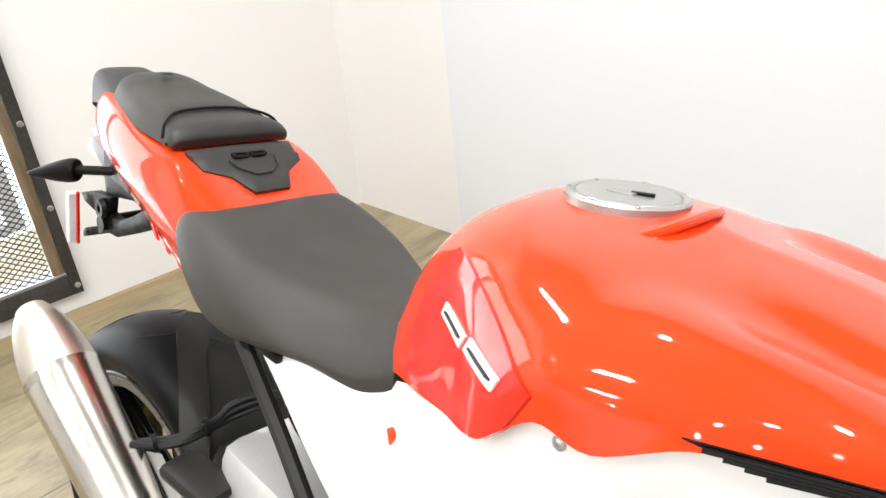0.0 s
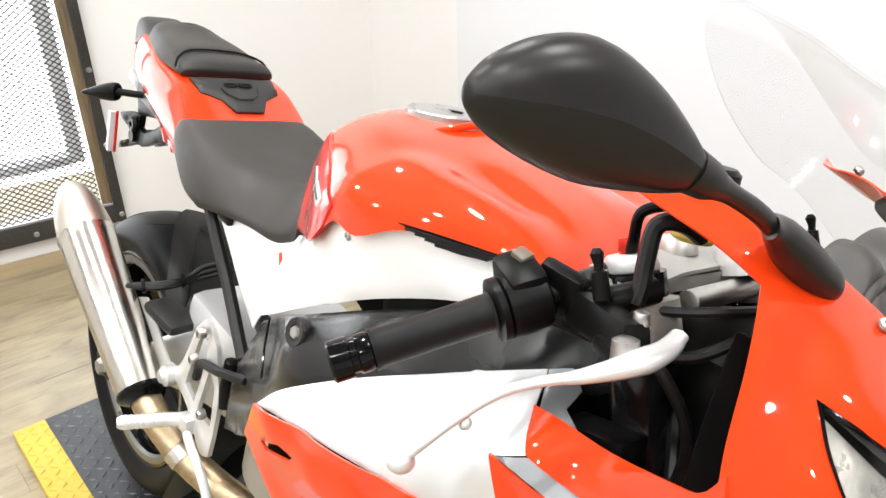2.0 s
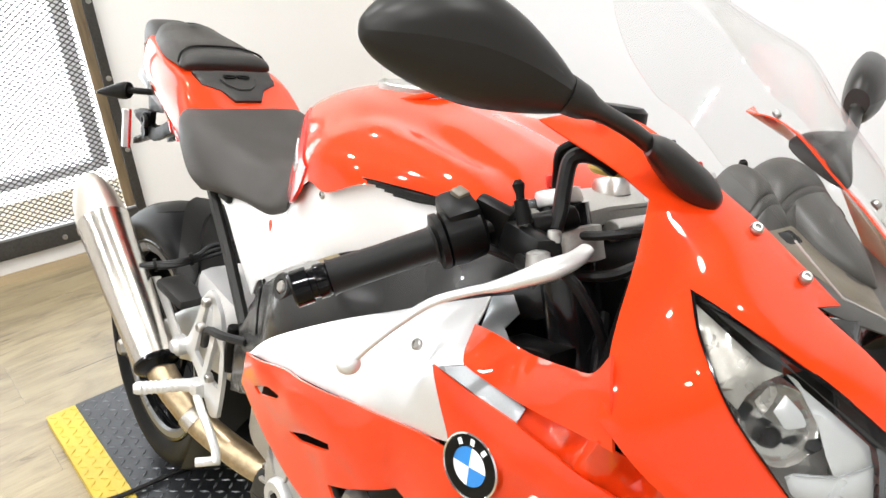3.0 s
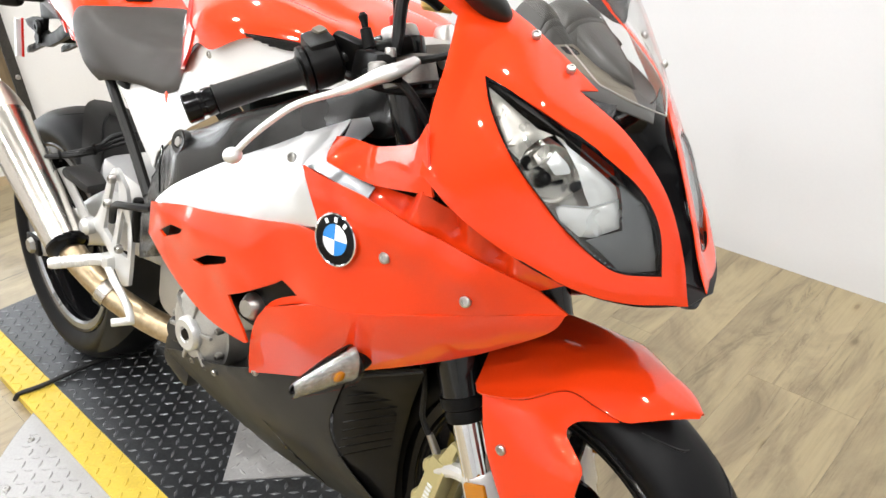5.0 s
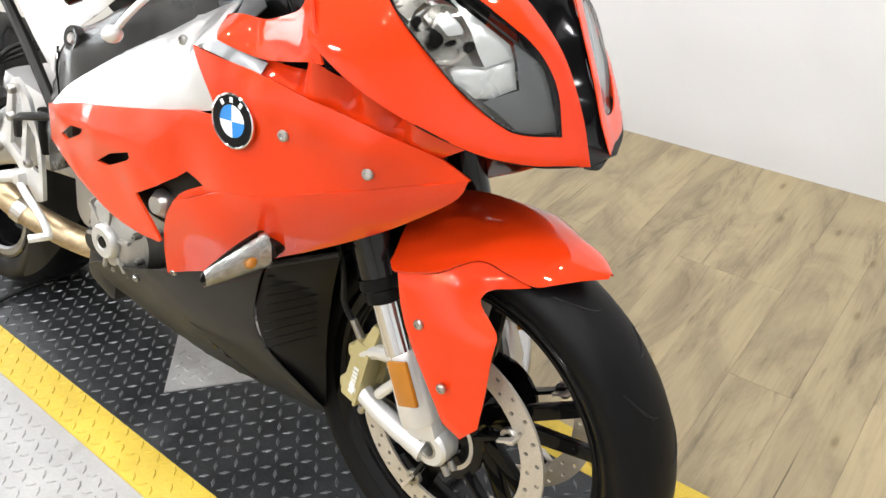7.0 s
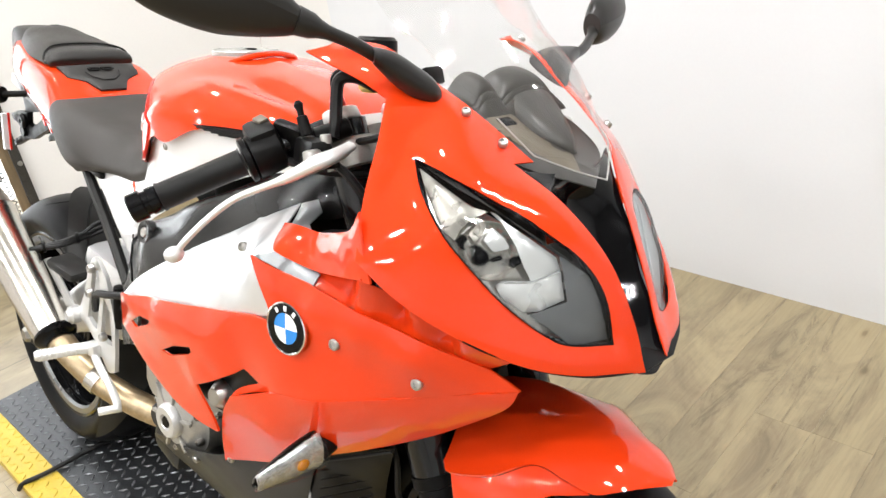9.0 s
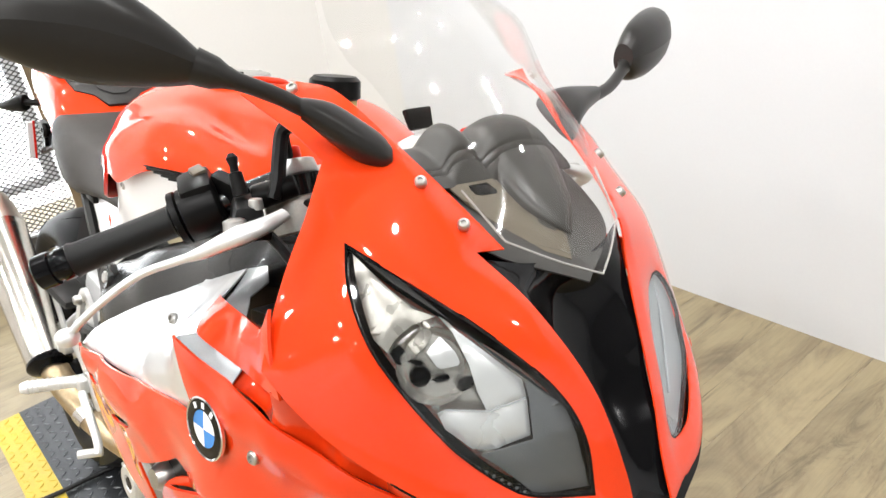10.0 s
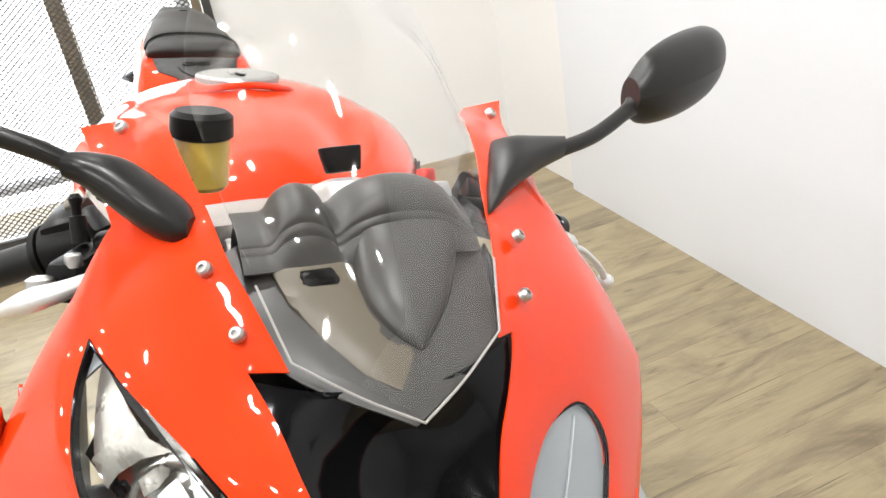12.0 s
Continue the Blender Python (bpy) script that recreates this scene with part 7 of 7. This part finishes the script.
    for k in range(3):
        pts = [(0.275, -0.195 + 0.006 * k, 0.598), (0.322, -0.162 + 0.006 * k, 0.606 + 0.004 * k), (0.330, -0.122 + 0.008 * k, 0.612 + 0.006 * k), (0.335, -0.080, 0.622 + 0.010 * k), (0.365, -0.045, 0.640 + 0.008 * k), (0.42, -0.03, 0.66)]
        P("cable", tube(bmesh.new(), spline(pts, 5), 0.0048, 8), CABLE, w)
    for x, y, z in ((0.300, -0.176, 0.604), (0.330, -0.118, 0.618)):
        P("cable_tie", lathe(bmesh.new(), [(0.011, -0.003), (0.0125, -0.003), (0.0125, 0.003), (0.011, 0.003)], (x, y, z), (0.3, 0.9, 0.1), 14, True), BLACK, w)
    P("hose", tube(bmesh.new(), spline([(0.50, -0.165, 0.520), (0.53, -0.172, 0.560), (0.60, -0.178, 0.580), (0.66, -0.165, 0.590)], 6), 0.0075, 8), CABLE, w)
    P("shock_cover", block(bmesh.new(), (0.10, 0.10, 0.06), pose(0.37, -0.06, 0.545, 0, 30, 0), 0.01), BELLY, w)


rear_end()


# -- handlebars --
def bars():
    y = 0.105
    tc = empty("triple_clamp")
    tc.parent = bike
    P("top_yoke", prism(bmesh.new(), [(1.160, -0.045), (1.172, -0.125), (1.200, -0.152), (1.232, -0.150), (1.240, -0.120), (1.222, -0.060), (1.232, 0.0), (1.222, 0.060), (1.240, 0.120), (1.232, 0.150), (1.200, 0.152), (1.172, 0.125), (1.160, 0.045)], 0.932, 0.952, 0.004), CASE, tc, "bare cast aluminium top yoke")
    P("stem_nut", lathe(bmesh.new(), [(0, 0.012), (0.016, 0.012), (0.020, 0.006), (0.020, -0.01)], (1.180, 0, 0.956), (-0.35, 0, 0.94), 24), BOLT, tc)
    P("lower_yoke", block(bmesh.new(), (0.075, 0.27, 0.03), pose(1.275, 0, 0.765, 0, -21, 0), 0.008), BLACK, tc)
    P("ignition_lock", lathe(bmesh.new(), [(0, 0.022), (0.014, 0.022), (0.027, 0.018), (0.029, 0.012), (0.029, -0.02)], (1.236, 0.028, 0.966), (-0.35, 0, 0.94), 28), LEVER, tc)
    P("key", block(bmesh.new(), (0.009, 0.034, 0.024), Matrix.Translation((1.222, 0.029, 1.003)) @ pose(0, 0, 0, 0, -20, 12), 0.0035, (1, 1.25)), BLACK, tc, "black-headed key")
    P("damper", rod(bmesh.new(), (1.248, -0.08, 0.935), (1.248, 0.06, 0.935), 0.011, 0.011, 16, 0.002), BOLT, tc)
    for f in (-1, 1):
        b = empty("handlebar")
        b.parent = bike

        def g(x, yy, z):
            return Vector((x, yy * -f, z))
        inner, end = g(1.205, -0.120, 0.955), g(1.0965, -0.350, 0.861)
        d = (end - inner).normalized()
        P("tube", rod(bmesh.new(), inner, inner.lerp(end, 0.9), 0.011, 0.011, 14), SATIN, b)
        P("perch_clamp", block(bmesh.new(), (0.040, 0.016, 0.052), Matrix.Translation(inner.lerp(end, 0.235)) @ pose(0, 0, 0, -f * 20, 14, -f * 20), 0.006), BLACK, b)
        P("clamp", lathe(bmesh.new(), [(0.0285, -0.018), (0.037, -0.016), (0.037, 0.016), (0.0285, 0.018)], FORK_TOP(f, -0.040), FORK_TOP(f, 1) - FORK_TOP(f, 0), 28, True), CASE, b)
        g0, g1 = inner.lerp(end, 0.455), inner.lerp(end, 0.834)
        P("grip", tube(bmesh.new(), [g0, g0.lerp(g1, 0.02), g0.lerp(g1, 0.5), g0.lerp(g1, 0.96), g1], [0.0185, 0.0165, 0.0160, 0.0165, 0.018], 20), GRIP, b, "black rubber grip")
        P("bar_end", tube(bmesh.new(), [g1, g1 + d * 0.004, g1 + d * 0.012, g1 + d * 0.013, g1 + d * 0.018, g1 + d * 0.019, g1 + d * 0.034, g1 + d * 0.036], [0.0150, 0.0165, 0.0165, 0.0145, 0.0145, 0.0175, 0.0175, 0.0150], 20), PIANO, b, "black bar-end weight")
        s0 = inner.lerp(end, 0.27)
        P("switch_flange", tube(bmesh.new(), [g0 - d * 0.010, g0 - d * 0.009, g0 - d * 0.003, g0 - d * 0.002], [0.024, 0.0275, 0.0275, 0.024], 24), BLACK, b)
        P("switch_body", tube(bmesh.new(), [s0, s0 + d * 0.004, s0.lerp(g0, 0.5), g0 - d * 0.012, g0 - d * 0.010], [0.020, 0.026, 0.028, 0.027, 0.022], 20), BLACK, b, "black switch housing")
        P("switch_box", block(bmesh.new(), (0.050, 0.036, 0.046), Matrix.Translation(s0.lerp(g0, 0.35) + Vector((-0.010, 0, 0.010))) @ pose(0, 0, 0, f * -20, 12, -f * -20), 0.010), BLACK, b)
        P("switch_button", block(bmesh.new(), (0.016, 0.014, 0.010), Matrix.Translation(s0.lerp(g0, 0.35) + Vector((-0.014, 0, 0.034))) @ pose(0, 0, 0, f * -20, 12, 0), 0.003), DASH_LIGHT, b)
        lv = empty("hand_lever")
        lv.parent = bike
        q0, q1 = g(1.206, -0.172, 0.930), g(1.284, -0.206, 0.936)
        mp = Matrix.Translation((q0 + q1) / 2) @ (q1 - q0).to_track_quat("X", "Z").to_matrix().to_4x4()
        P("lever_perch", block(bmesh.new(), ((q1 - q0).length, 0.034, 0.030), mp, 0.007, (0.92, 0.7)), BLACK, lv, "black brake lever perch")
        P("perch_lug", block(bmesh.new(), (0.030, 0.040, 0.014), mp @ Matrix.Translation((0.026, 0, -0.010)), 0.005), BLACK, lv)
        P("master_cylinder", rod(bmesh.new(), g(1.232, -0.176, 0.944), g(1.252, -0.140, 0.957), 0.0125, 0.011, 16, 0.003), BLACK, lv)
        P("lever_screw", rod(bmesh.new(), g(1.276, -0.195, 0.946), g(1.275, -0.195, 0.956), 0.007, 0.006, 14, 0.001), BOLT, lv)
        way = [g(*q) for q in ((1.300, -0.180, 0.945), (1.304, -0.203, 0.939), (1.296, -0.228, 0.930), (1.272, -0.248, 0.914), (1.250, -0.264, 0.903), (1.234, -0.288, 0.892), (1.222, -0.313, 0.873), (1.213, -0.333, 0.854), (1.206, -0.343, 0.840))]
        run = spline(way, 4)
        n = len(run) - 1
        bm = tube(bmesh.new(), run, [0.0070 - 0.0030 * (k / n) ** 0.6 + 0.0058 * max(0.0, 1 - abs(k / n - 0.22) / 0.22) for k in range(n + 1)], 14)
        for v in bm.verts:
            k = min(range(n + 1), key=lambda m: (run[m] - v.co).length)
            v.co.z = run[k].z + (v.co.z - run[k].z) * 0.75
        P("lever_blade", bm, LEVER, lv, "bare aluminium lever blade")
        P("lever_ball", blob(bmesh.new(), (0.010, 0.011, 0.009), Matrix.Translation(g(1.204, -0.346, 0.836)), 10, 16), LEVER, lv)
        P("lever_pivot", lathe(bmesh.new(), [(0, 0.005), (0.006, 0.005), (0.010, 0.003), (0.011, -0.012)], g(1.282, -0.219, 0.938), (-0.2, 0, 1), 20), BOLT, lv)
        P("adjuster_knob", tube(bmesh.new(), [g(1.236, -0.190, 0.950), g(1.228, -0.191, 0.970), g(1.2275, -0.191, 0.971), g(1.226, -0.191, 0.976), g(1.2225, -0.191, 0.983), g(1.221, -0.191, 0.987)], [0.0075, 0.0065, 0.004, 0.004, 0.0058, 0.003], 12), BLACK, lv)
    # brake fluid pot on its bracket
    r = empty("fluid_reservoir")
    r.parent = bike
    P("pot", lathe(bmesh.new(), [(0, -0.030), (0.017, -0.030), (0.0205, -0.026), (0.022, 0.012), (0.018, 0.014), (0, 0.014)], (1.245, -0.093, 1.022), (0, 0.05, 1), 28), FLUID, r, "yellowed translucent fluid pot")
    P("pot_cap", lathe(bmesh.new(), [(0, 0.034), (0.020, 0.034), (0.0245, 0.030), (0.0250, 0.014), (0.022, 0.012)], (1.245, -0.093, 1.022), (0, 0.05, 1), 28), BLACK, r, "black reservoir cap")
    P("pot_hose", tube(bmesh.new(), spline([(1.258, -0.105, 1.000), (1.256, -0.128, 1.011), (1.248, -0.143, 1.013), (1.241, -0.148, 1.005), (1.243, -0.153, 0.982), (1.247, -0.158, 0.961), (1.249, -0.164, 0.946)], 5), 0.0075, 10), CABLE, r)
    P("pot_bracket", tube(bmesh.new(), spline([(1.205, -0.118, 0.955), (1.212, -0.128, 0.985), (1.216, -0.132, 1.010), (1.232, -0.120, 1.020), (1.240, -0.112, 1.020)], 5), 0.005, 10), BLACK, r)
    w = empty("front_wiring")
    w.parent = bike
    for pts, rad in (([(1.262, -0.190, 0.930), (1.300, -0.178, 0.905), (1.315, -0.150, 0.84), (1.285, -0.135, 0.72), (1.27, -0.13, 0.64)], 0.0052), ([(1.185, -0.190, 0.915), (1.225, -0.150, 0.900), (1.28, -0.120, 0.905), (1.31, -0.09, 0.93)], 0.0055), ([(1.20, -0.150, 0.935), (1.255, -0.130, 0.938), (1.300, -0.110, 0.952), (1.318, -0.07, 0.955)], 0.0045), ([(1.27, -0.10, 0.86), (1.31, -0.145, 0.80), (1.33, -0.15, 0.72), (1.30, -0.14, 0.66)], 0.007)):
        P("cable", tube(bmesh.new(), spline(pts, 6), rad, 8), CABLE, w)
        P("cable", tube(bmesh.new(), spline(mirrored(pts), 6), rad, 8), CABLE, w)
    P("wiring_box", block(bmesh.new(), (0.07, 0.04, 0.06), pose(1.245, -0.155, 0.800, 0, -10, 0), 0.006), BLACK, w)
    bm = bmesh.new()
    for k in range(4):
        block(bm, (0.034, 0.001, 0.003), pose(1.245, -0.1757, 0.815 - k * 0.008, 0, -10, 0))
    P("label_line", bm, DASH_LIGHT, w)


bars()


# ---- floor planks ----
def planks():
    """Planks laid along y, joints staggered; each rests on the floor slab."""
    width, x0 = 0.128, 1.757 - 26 * 0.128
    meshes = {}
    for length in (0.62, 0.93, 1.24):
        bm = block(bmesh.new(), (width - 0.0003, length - 0.0003, 0.004), Matrix.Translation((width / 2, length / 2, -0.002)))
        bmesh.ops.bevel(bm, geom=[e for e in bm.edges if all(v.co.z > -0.001 for v in e.verts)], offset=0.0003, segments=1, affect="EDGES")
        me = bpy.data.meshes.new("plank")
        bm.to_mesh(me)
        bm.free()
        me.materials.append(OAK)
        meshes[length] = me
    rng = random.Random(5)
    for i in range(38):
        y = 1.60
        first = True
        while y > -2.3:
            length = rng.choice((0.62, 0.93, 1.24)) if first else rng.choice((0.93, 1.24, 1.24))
            first = False
            y -= length
            ob = new("plank", meshes[length])
            ob.location = (x0 + i * width, y, FLOOR_Z)
            ob.parent = floor


planks()
